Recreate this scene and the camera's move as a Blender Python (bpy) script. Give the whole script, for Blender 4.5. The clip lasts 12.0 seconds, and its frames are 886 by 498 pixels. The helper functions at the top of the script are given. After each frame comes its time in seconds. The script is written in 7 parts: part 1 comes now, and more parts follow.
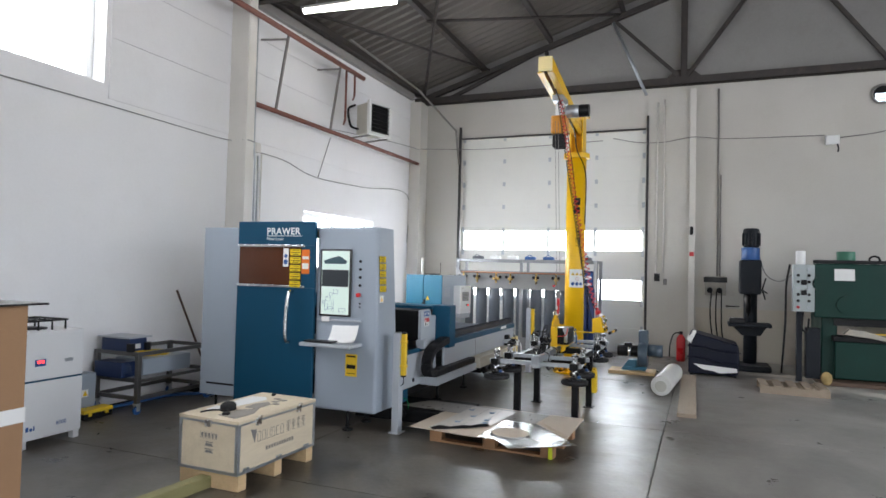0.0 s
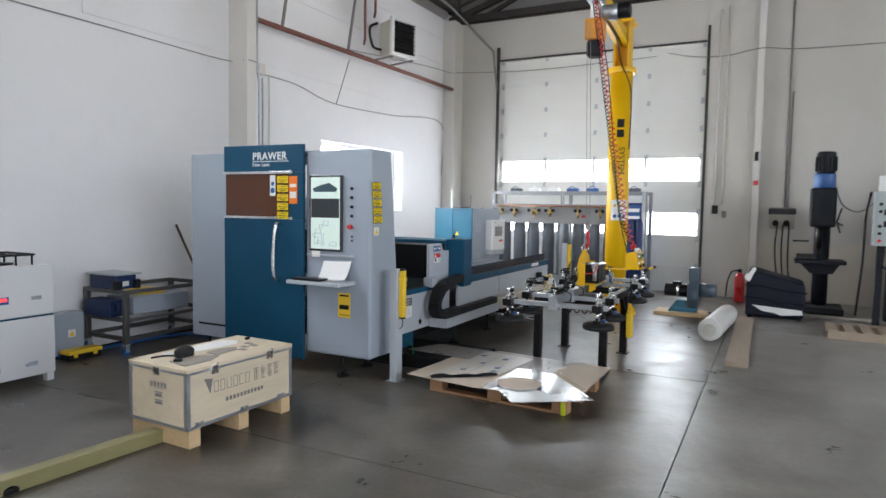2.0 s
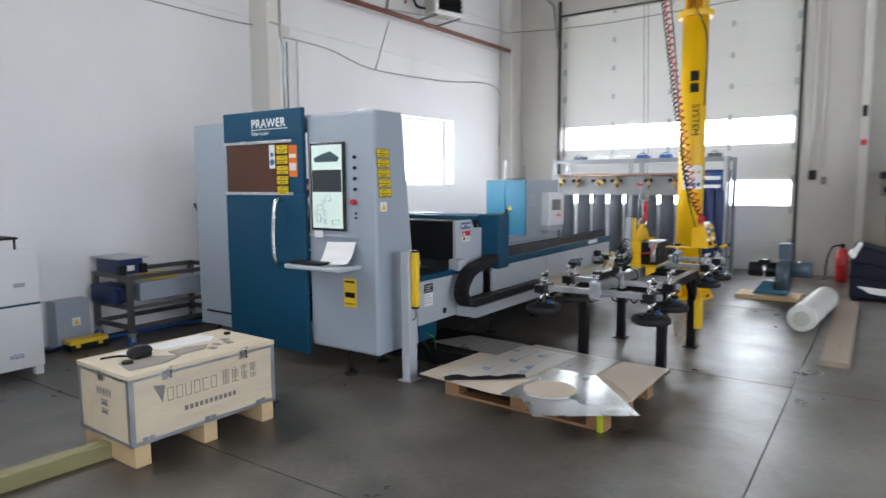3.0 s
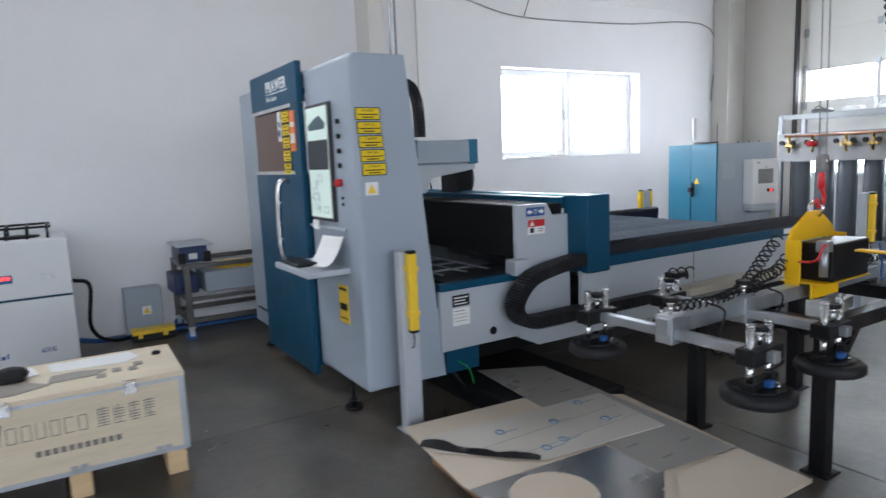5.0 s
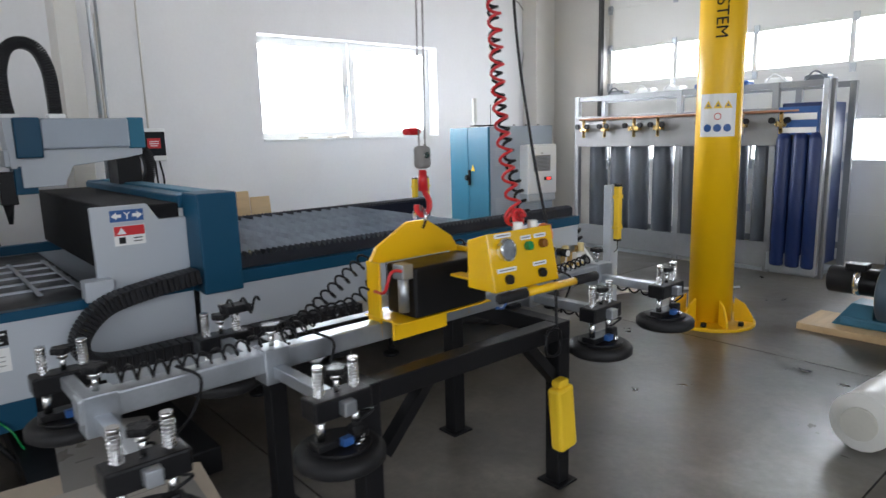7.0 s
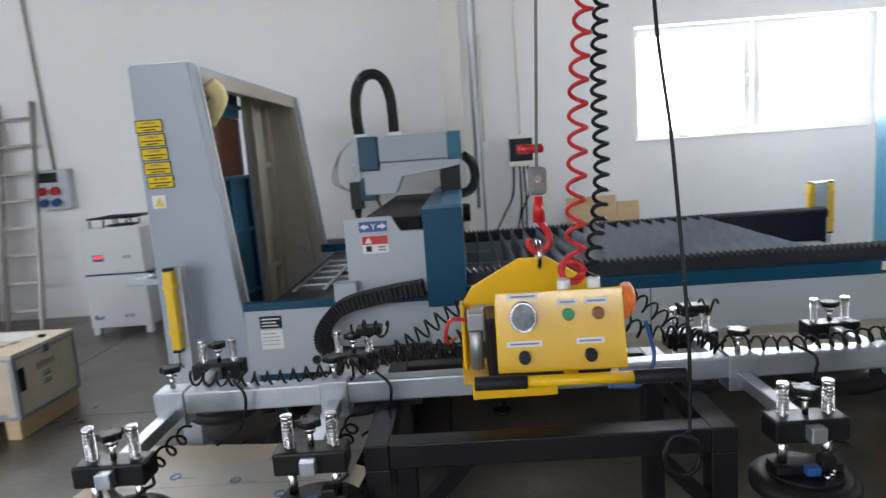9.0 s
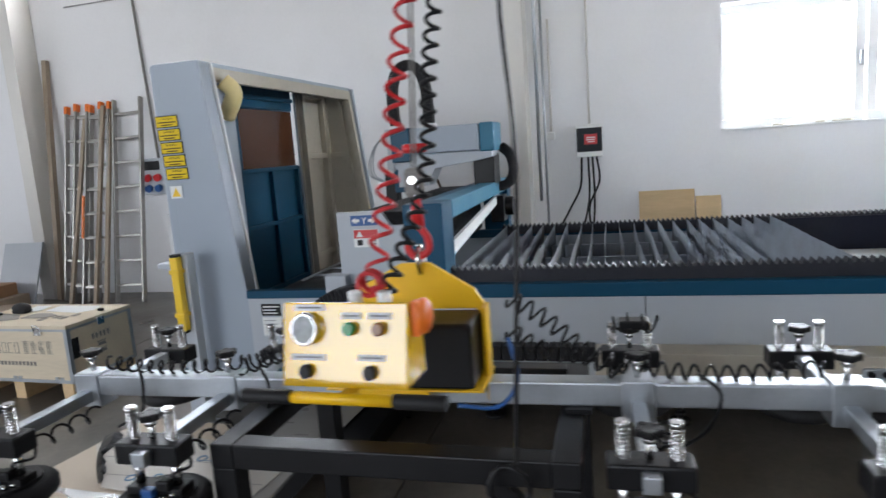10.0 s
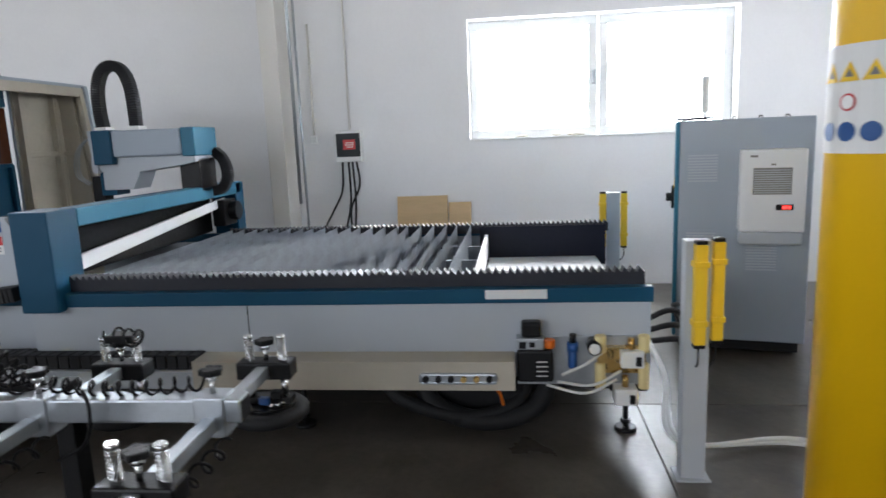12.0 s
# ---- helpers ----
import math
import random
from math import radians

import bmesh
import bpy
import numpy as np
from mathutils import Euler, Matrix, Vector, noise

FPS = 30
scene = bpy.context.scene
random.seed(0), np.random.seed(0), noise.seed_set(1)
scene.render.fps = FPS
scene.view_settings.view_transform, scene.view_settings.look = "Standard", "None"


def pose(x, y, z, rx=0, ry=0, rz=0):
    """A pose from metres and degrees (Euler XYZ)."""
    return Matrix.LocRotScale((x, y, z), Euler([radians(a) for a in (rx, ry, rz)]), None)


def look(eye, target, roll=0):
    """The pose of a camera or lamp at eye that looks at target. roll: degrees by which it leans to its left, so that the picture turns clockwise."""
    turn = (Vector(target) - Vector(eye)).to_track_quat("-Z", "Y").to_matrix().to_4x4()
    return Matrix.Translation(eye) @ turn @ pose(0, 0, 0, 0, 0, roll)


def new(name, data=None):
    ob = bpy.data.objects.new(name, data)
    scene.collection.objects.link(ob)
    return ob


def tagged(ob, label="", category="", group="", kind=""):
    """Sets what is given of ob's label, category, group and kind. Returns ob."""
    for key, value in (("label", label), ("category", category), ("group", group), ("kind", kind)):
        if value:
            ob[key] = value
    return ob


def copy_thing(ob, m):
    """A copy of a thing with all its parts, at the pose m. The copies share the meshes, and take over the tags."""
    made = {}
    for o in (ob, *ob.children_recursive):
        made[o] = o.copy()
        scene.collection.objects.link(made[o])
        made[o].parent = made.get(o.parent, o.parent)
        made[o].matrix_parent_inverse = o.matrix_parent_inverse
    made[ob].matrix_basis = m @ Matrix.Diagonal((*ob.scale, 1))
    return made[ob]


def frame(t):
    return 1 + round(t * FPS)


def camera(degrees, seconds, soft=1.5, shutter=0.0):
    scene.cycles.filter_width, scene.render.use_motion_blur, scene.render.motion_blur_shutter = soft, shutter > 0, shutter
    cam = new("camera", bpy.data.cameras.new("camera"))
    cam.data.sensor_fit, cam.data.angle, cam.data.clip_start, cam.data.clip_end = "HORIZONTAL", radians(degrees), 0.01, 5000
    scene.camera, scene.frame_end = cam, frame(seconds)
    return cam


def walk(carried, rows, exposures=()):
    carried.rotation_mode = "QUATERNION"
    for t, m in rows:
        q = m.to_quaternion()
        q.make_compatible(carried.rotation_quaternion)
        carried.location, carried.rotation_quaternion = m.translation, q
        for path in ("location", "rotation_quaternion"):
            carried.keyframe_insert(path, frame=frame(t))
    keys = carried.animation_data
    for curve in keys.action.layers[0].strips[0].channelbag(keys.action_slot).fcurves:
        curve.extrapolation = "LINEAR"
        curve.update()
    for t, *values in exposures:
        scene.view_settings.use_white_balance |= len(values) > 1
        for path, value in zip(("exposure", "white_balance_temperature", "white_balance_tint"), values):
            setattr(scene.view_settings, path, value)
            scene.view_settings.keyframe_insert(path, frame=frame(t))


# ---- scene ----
cam = camera(69.3, 12.0, 1.5, 0.4)
PATH = [
    (0, (0.019, -0.097, 1.639), (-0.73, 1.757, 1.7), 1.4),
    (0.5, (0.167, -0.133, 1.612), (-0.58, 1.722, 1.633), 1.7),
    (1, (0.179, 0.064, 1.584), (-0.582, 1.913, 1.569), 1.4),
    (1.5, (0.153, 0.431, 1.563), (-0.641, 2.266, 1.49), 1.1),
    (2, (0.156, 0.897, 1.548), (-0.759, 2.671, 1.415), 0.9),
    (2.5, (0.123, 1.4, 1.514), (-0.861, 3.133, 1.351), 0.3),
    (3, (0.153, 1.915, 1.503), (-0.977, 3.552, 1.294), -0.4),
    (3.2, (0.183, 2.143, 1.49), (-1.055, 3.698, 1.269), -0.7),
    (4.8, (0.192, 3.868, 1.473), (-1.486, 4.922, 1.201), -2.4),
    (5, (0.195, 4.096, 1.456), (-1.488, 5.141, 1.182), -2.3),
    (5.5, (0.231, 4.63, 1.458), (-1.436, 5.699, 1.179), -2.6),
    (6, (0.302, 5.118, 1.459), (-1.341, 6.217, 1.157), -2.1),
    (6.5, (0.321, 5.557, 1.447), (-1.207, 6.803, 1.112), -1.5),
    (6.7, (0.344, 5.699, 1.445), (-1.148, 6.984, 1.096), -1.5),
    (8.3, (0.42, 6.731, 1.47), (-1.445, 7.377, 1.146), -4.1),
    (8.5, (0.425, 6.857, 1.464), (-1.511, 7.258, 1.163), -4.4),
    (9, (0.43, 7.213, 1.474), (-1.546, 7.138, 1.176), -4.1),
    (9.5, (0.322, 7.589, 1.454), (-1.615, 7.197, 1.14), -3.9),
    (10, (0.24, 7.983, 1.458), (-1.671, 7.477, 1.149), -4.1),
    (10.5, (0.198, 8.401, 1.471), (-1.715, 7.918, 1.143), -3.2),
    (11, (0.092, 8.765, 1.475), (-1.858, 8.469, 1.143), -2.4),
    (11.5, (0.041, 9.112, 1.477), (-1.918, 8.858, 1.162), -2.7),
    (12, (0.068, 9.431, 1.471), (-1.89, 9.2, 1.131), -2.3),
]
walk(cam, [(t, look(eye, target, roll)) for t, eye, target, roll in PATH], exposures=[(0.0, 0.06, 6500, 10), (3.0, 0.06, 6400, 10), (5.2, -0.08, 6200, 10), (6.5, -0.08, 6500, 10), (8.5, 0.0, 6430, 10), (9.5, 0.05, 6500, 10), (10.3, 0.10, 6300, 10), (11.4, 0.01, 6150, 10), (12.0, -0.03, 6450, 10)])

# world, sun and large lights
SUN = Vector((0.80, -0.47, -0.37)).normalized()
world = bpy.data.worlds.new("sky")
scene.world = world
world.use_nodes = True
wn = world.node_tree.nodes
sky = wn.new("ShaderNodeTexSky")
sky.sky_type = "NISHITA"
sky.sun_disc = False
sky.sun_elevation = math.asin(-SUN.z)
sky.sun_rotation = math.atan2(-SUN.x, -SUN.y)
world.node_tree.links.new(sky.outputs[0], wn["Background"].inputs[0])
wn["Background"].inputs[1].default_value = 0.15

sun_data = bpy.data.lights.new("sun", "SUN")
sun_data.energy, sun_data.angle, sun_data.color = 3.2, radians(0.6), (1.0, 0.94, 0.86)
sun = new("sun", sun_data)
sun.matrix_basis = look((-20, 25, 12), Vector((-20, 25, 12)) + SUN)


def area_daylight(name, eye, target, w, h, watts, colour=(0.95, 0.97, 1.04)):
    """Area lamp for the daylight of one opening, in view or assumed."""
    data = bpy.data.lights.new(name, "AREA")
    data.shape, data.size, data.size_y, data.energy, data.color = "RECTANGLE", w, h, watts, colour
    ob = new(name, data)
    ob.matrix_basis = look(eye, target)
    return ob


area_daylight("daylight_window", (-6.47, 10.23, 2.0), (0, 10.23, 1.6), 2.3, 1.0, 120)
area_daylight("daylight_high_window", (-6.47, 3.3, 4.4), (0, 3.3, 3.4), 3.4, 1.5, 190)
area_daylight("daylight_door_upper", (-3.06, 13.66, 2.3), (-3.06, 0, 2.0), 3.8, 0.42, 75)
area_daylight("daylight_door_lower", (-3.06, 13.66, 1.28), (-3.06, 0, 1.0), 3.8, 0.4, 45)
# broad fill from an assumed window band in the unseen east wall
area_daylight("assumed_east_windows_fill", (8.9, 3.5, 4.2), (0, 4.5, 2.2), 14.0, 2.0, 480)
# fill lamp at an added, unseen gate; brightens the floor at x > 0
area_daylight("added_east_gate_fill", (8.95, 3.0, 1.55), (0, 3.6, 0.6), 3.5, 2.9, 150)
# fill from behind the camera, through an assumed opening out of view
area_daylight("assumed_south_gate_fill", (1.0, -5.9, 2.2), (-1.0, 6, 1.6), 5.0, 4.0, 250)

# ---- materials ----
MATS = {}


def surf(name, col, rough=0.5, metal=0.0, vary=0.10, scale=2.5, fine=55.0, bump=0.05, dirt=0.0, dirtcol=(0.12, 0.10, 0.08),
         stretch=(1, 1, 1), spec=0.5, rvary=0.12, coat=0.0):
    """A painted, metal or mineral surface with broad and fine variation."""
    if name in MATS:
        return MATS[name]
    m = bpy.data.materials.new(name)
    m.use_nodes = True
    nt = m.node_tree
    n, l = nt.nodes, nt.links
    b = n["Principled BSDF"]
    tc = n.new("ShaderNodeTexCoord")
    mp = n.new("ShaderNodeMapping")
    mp.inputs["Scale"].default_value = stretch
    l.new(tc.outputs["Object"], mp.inputs[0])
    big = n.new("ShaderNodeTexNoise")
    big.inputs["Scale"].default_value, big.inputs["Detail"].default_value = scale, 5
    small = n.new("ShaderNodeTexNoise")
    small.inputs["Scale"].default_value, small.inputs["Detail"].default_value = fine, 3
    l.new(mp.outputs[0], big.inputs[0])
    l.new(mp.outputs[0], small.inputs[0])
    add = n.new("ShaderNodeMath")
    add.operation = "MULTIPLY_ADD"
    l.new(small.outputs[0], add.inputs[0])
    add.inputs[1].default_value = 0.35
    l.new(big.outputs[0], add.inputs[2])
    info = n.new("ShaderNodeObjectInfo")
    rnd = n.new("ShaderNodeMath")
    rnd.operation = "MULTIPLY_ADD"
    rnd.inputs[1].default_value = 0.12
    l.new(info.outputs["Random"], rnd.inputs[0])
    l.new(add.outputs[0], rnd.inputs[2])
    ramp = n.new("ShaderNodeMapRange")
    ramp.inputs[1].default_value, ramp.inputs[2].default_value = 0.40, 1.05
    l.new(rnd.outputs[0], ramp.inputs[0])
    mix = n.new("ShaderNodeMix")
    mix.data_type = "RGBA"
    mix.inputs["A"].default_value = (*[c * (1 - vary) for c in col], 1)
    mix.inputs["B"].default_value = (*[min(1, c * (1 + vary)) for c in col], 1)
    l.new(ramp.outputs[0], mix.inputs["Factor"])
    out = mix.outputs["Result"]
    if dirt:
        st = n.new("ShaderNodeTexNoise")
        st.inputs["Scale"].default_value, st.inputs["Detail"].default_value, st.inputs["Roughness"].default_value = scale * 2.3, 8, 0.7
        l.new(mp.outputs[0], st.inputs[0])
        sr = n.new("ShaderNodeMapRange")
        sr.inputs[1].default_value, sr.inputs[2].default_value, sr.inputs[4].default_value = 0.52, 0.75, dirt
        l.new(st.outputs[0], sr.inputs[0])
        mx = n.new("ShaderNodeMix")
        mx.data_type = "RGBA"
        l.new(sr.outputs[0], mx.inputs["Factor"])
        l.new(out, mx.inputs["A"])
        mx.inputs["B"].default_value = (*dirtcol, 1)
        out = mx.outputs["Result"]
    l.new(out, b.inputs["Base Color"])
    rr = n.new("ShaderNodeMapRange")
    rr.inputs[1].default_value, rr.inputs[2].default_value = 0.3, 0.75
    rr.inputs[3].default_value, rr.inputs[4].default_value = max(0.03, rough - rvary), min(1, rough + rvary)
    l.new(big.outputs[0], rr.inputs[0])
    l.new(rr.outputs[0], b.inputs["Roughness"])
    b.inputs["Metallic"].default_value = metal
    b.inputs["Specular IOR Level"].default_value = spec
    b.inputs["Coat Weight"].default_value = coat
    if bump:
        bp = n.new("ShaderNodeBump")
        bp.inputs["Strength"].default_value, bp.inputs["Distance"].default_value = bump, 0.01
        l.new(small.outputs[0], bp.inputs["Height"])
        l.new(bp.outputs[0], b.inputs["Normal"])
    MATS[name] = m
    return m


def glow(name, col, strength):
    m = bpy.data.materials.new(name)
    m.use_nodes = True
    b = m.node_tree.nodes["Principled BSDF"]
    b.inputs["Base Color"].default_value = (*col, 1)
    b.inputs["Emission Color"].default_value = (*col, 1)
    b.inputs["Emission Strength"].default_value = strength
    return m


def glass(name, col=(0.9, 0.95, 0.97), rough=0.03):
    m = bpy.data.materials.new(name)
    m.use_nodes = True
    b = m.node_tree.nodes["Principled BSDF"]
    b.inputs["Base Color"].default_value = (*col, 1)
    b.inputs["Transmission Weight"].default_value = 1.0
    b.inputs["Roughness"].default_value = rough
    b.inputs["IOR"].default_value = 1.45
    return m


def wood(name, col, dark, along="y", scale=6.0):
    """Sawn softwood with grain along one axis."""
    m = surf(name, col, 0.65, vary=0.16, scale=scale, fine=70, bump=0.12, dirt=0.35, dirtcol=dark,
             stretch={"x": (0.12, 1, 1), "y": (1, 0.12, 1), "z": (1, 1, 0.12)}[along])
    return m


WALL = surf("white wall paint", (0.80, 0.80, 0.81), 0.7, vary=0.05, scale=0.6, fine=30, bump=0.06, dirt=0.10, dirtcol=(0.50, 0.48, 0.44))
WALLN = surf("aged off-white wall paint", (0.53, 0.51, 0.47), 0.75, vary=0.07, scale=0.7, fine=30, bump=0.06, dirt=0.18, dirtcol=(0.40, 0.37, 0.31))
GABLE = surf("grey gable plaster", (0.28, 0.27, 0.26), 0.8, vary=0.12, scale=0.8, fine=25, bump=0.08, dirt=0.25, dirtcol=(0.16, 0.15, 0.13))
DADO = surf("beige dado paint", (0.55, 0.50, 0.42), 0.6, vary=0.08, scale=0.9, bump=0.05, dirt=0.25, dirtcol=(0.30, 0.26, 0.2))
COLUMN = surf("column paint", (0.66, 0.64, 0.60), 0.55, vary=0.06, scale=1.2, dirt=0.12, dirtcol=(0.4, 0.38, 0.34))
ROOF = surf("old corrugated roof sheet", (0.155, 0.14, 0.125), 0.6, metal=0.3, vary=0.22, scale=0.9, bump=0.08, dirt=0.35, dirtcol=(0.09, 0.08, 0.07))
TRUSS = surf("sooty steel truss paint", (0.042, 0.036, 0.033), 0.7, vary=0.3, scale=2.0, dirt=0.35, dirtcol=(0.16, 0.12, 0.09))
PIPERED = surf("rusty red pipe paint", (0.20, 0.075, 0.055), 0.6, vary=0.2, scale=3, dirt=0.3, dirtcol=(0.10, 0.05, 0.04))
GALV = surf("galvanised steel", (0.44, 0.47, 0.50), 0.40, metal=0.8, vary=0.14, scale=9, fine=90, bump=0.03)
DOORW = surf("white steel door panel", (0.70, 0.70, 0.66), 0.5, vary=0.04, scale=1.0, dirt=0.10, dirtcol=(0.45, 0.43, 0.38))
DARKM = surf("dark steel track", (0.035, 0.034, 0.034), 0.6, metal=0.2, vary=0.2, scale=4)
PVC = surf("white window plastic", (0.80, 0.81, 0.80), 0.35, vary=0.03)
MGREY = surf("light blue-grey machine enamel", (0.345, 0.395, 0.455), 0.42, vary=0.035, scale=1.4, fine=140, bump=0.05)
MGREY2 = surf("pale grey machine enamel", (0.45, 0.485, 0.525), 0.42, vary=0.04, scale=1.4, fine=140, bump=0.05)
BLUE = surf("petrol blue machine enamel", (0.005, 0.062, 0.120), 0.42, vary=0.06, scale=1.6, fine=140, bump=0.05, spec=0.25)
TEAL = surf("teal cabinet enamel", (0.030, 0.16, 0.25), 0.42, vary=0.05, scale=1.5, fine=140, bump=0.04, spec=0.25)
CREAM = surf("cream steel tray", (0.50, 0.46, 0.38), 0.5, vary=0.06, scale=2, dirt=0.15)
BEIGE = surf("beige primer steel", (0.46, 0.42, 0.34), 0.6, vary=0.1, scale=3, dirt=0.2)
BLACK = surf("black powder coat", (0.010, 0.010, 0.011), 0.40, vary=0.25, scale=4, fine=120, bump=0.05, spec=0.22)
RUBBER = surf("black rubber", (0.014, 0.014, 0.015), 0.6, vary=0.25, scale=5, fine=90, bump=0.08, spec=0.3)
SERR = surf("dark oxidised slat steel", (0.016, 0.018, 0.026), 0.55, metal=0.2, vary=0.35, scale=4, fine=60)
SLAT = surf("burnt steel slat", (0.28, 0.31, 0.35), 0.45, metal=0.35, vary=0.35, scale=5, fine=60, dirt=0.3, dirtcol=(0.12, 0.10, 0.08))
YELLOW = surf("yellow crane enamel", (0.86, 0.50, 0.004), 0.42, vary=0.05, scale=1.6, fine=120, bump=0.03)
YELLOW2 = surf("yellow safety plastic", (0.85, 0.56, 0.03), 0.4, vary=0.05)
YBOX = surf("glossy yellow box enamel", (0.84, 0.50, 0.004), 0.16, vary=0.04, scale=1.6, fine=120, bump=0.01, spec=1.0, rvary=0.03, coat=0.5)
CABLEG = surf("grey cable sheath", (0.27, 0.27, 0.27), 0.6, vary=0.1)
BLUED = surf("dark blue device enamel", (0.010, 0.028, 0.095), 0.42, vary=0.12, scale=3)
YELLOWS = surf("yellow label print", (0.80, 0.58, 0.02), 0.6, vary=0.05, spec=0.2)
YCREAM = surf("pale yellow end cap", (0.75, 0.62, 0.30), 0.5, vary=0.08)
CONC = None
WHITE = surf("white sheet enamel", (0.76, 0.77, 0.78), 0.42, vary=0.04, scale=1.2)
PAPER = surf("white paper", (0.82, 0.82, 0.80), 0.8, vary=0.03)
PLY = wood("plywood", (0.70, 0.60, 0.44), (0.52, 0.41, 0.28), "y", 4)
PINE = wood("pale pine", (0.60, 0.43, 0.24), (0.36, 0.22, 0.11), "y", 6)
OLDWOOD = wood("weathered grey-brown wood", (0.34, 0.27, 0.20), (0.16, 0.12, 0.09), "y", 5)
PALLETW = wood("reddish pallet wood", (0.36, 0.20, 0.10), (0.16, 0.09, 0.05), "x", 5)
GREENWOOD = wood("greenish treated timber", (0.25, 0.23, 0.10), (0.07, 0.11, 0.04), "y", 3)
CARD = surf("brown cardboard", (0.33, 0.19, 0.10), 0.8, vary=0.08, scale=2, bump=0.05)
CARDL = surf("pale cardboard sheet", (0.62, 0.53, 0.42), 0.75, vary=0.07, scale=1.5, dirt=0.1, dirtcol=(0.45, 0.35, 0.25))
FILM = surf("grey protective film", (0.50, 0.47, 0.42), 0.35, vary=0.06, scale=2)
STEEL = surf("bare sheet steel", (0.56, 0.56, 0.56), 0.27, metal=1.0, vary=0.06, scale=2, rvary=0.06, bump=0.01)
SILVER = surf("zinc screw steel", (0.72, 0.72, 0.72), 0.22, metal=1.0, vary=0.1, scale=20)
BRASS = surf("brass", (0.62, 0.42, 0.16), 0.3, metal=1.0, vary=0.15, scale=20)
COPPER = surf("copper pipe", (0.42, 0.20, 0.12), 0.4, metal=0.9, vary=0.15, scale=8)
ALU = surf("dull aluminium ladder", (0.36, 0.345, 0.32), 0.42, metal=0.8, vary=0.15, scale=6)
RED = surf("red plastic", (0.55, 0.02, 0.025), 0.35, vary=0.08, scale=6)
ORANGE = surf("orange plastic", (0.80, 0.18, 0.02), 0.35, vary=0.08, scale=6)
ORHOIST = surf("orange hoist enamel", (0.62, 0.26, 0.03), 0.4, vary=0.1, scale=6)
NAVY = surf("navy plastic sheet", (0.008, 0.010, 0.022), 0.5, vary=0.25, scale=2.5, bump=0.1, spec=0.2)
BLUEP = surf("blue enamel", (0.02, 0.09, 0.28), 0.4, vary=0.12, scale=3)
BLOWER = surf("blue-grey blower enamel", (0.06, 0.09, 0.12), 0.42, vary=0.15, scale=4, dirt=0.2)
GREEN = surf("dark green press enamel", (0.008, 0.042, 0.032), 0.5, spec=0.25, vary=0.18, scale=2, dirt=0.25, dirtcol=(0.02, 0.03, 0.025))
DRILL = surf("dark blue-grey machine paint", (0.010, 0.013, 0.018), 0.55, spec=0.25, vary=0.2, scale=3, dirt=0.3, dirtcol=(0.03, 0.03, 0.03))
BOTTLE = surf("grey gas bottle paint", (0.10, 0.115, 0.135), 0.42, vary=0.12, scale=2.5, dirt=0.15)
FOIL = surf("milky plastic foil", (0.72, 0.72, 0.68), 0.35, vary=0.06, scale=4, bump=0.2)
SCREEN = surf("screen bezel", (0.02, 0.02, 0.022), 0.2, vary=0.1)
GREENB = surf("green push button", (0.01, 0.25, 0.07), 0.3, vary=0.05)
AMBER = surf("dark amber panel", (0.085, 0.028, 0.012), 0.12, vary=0.15, scale=1.5, bump=0)
BARK = surf("grey ink", (0.22, 0.21, 0.20), 0.8, vary=0.1)
BLUEINK = surf("blue print ink", (0.12, 0.24, 0.38), 0.6, vary=0.1)
CLOTH = surf("grey felt", (0.33, 0.30, 0.26), 0.9, vary=0.1, scale=8, bump=0.2)
CHAIN = surf("blackened chain plastic", (0.016, 0.016, 0.018), 0.5, vary=0.3, scale=12, fine=80, bump=0.1, spec=0.25)
GLASS = glass("window glass")
TUBEGLOW = glow("fluorescent tube", (1.0, 0.97, 0.9), 14)
LED = glow("red display", (1.0, 0.05, 0.04), 2.5)
SCR1 = glow("screen picture", (0.55, 0.66, 0.60), 0.45)
SCR2 = glow("screen drawing", (0.02, 0.025, 0.03), 0.3)
SKYCARD = glow("bright overcast distance", (0.95, 0.975, 1.0), 4.5)


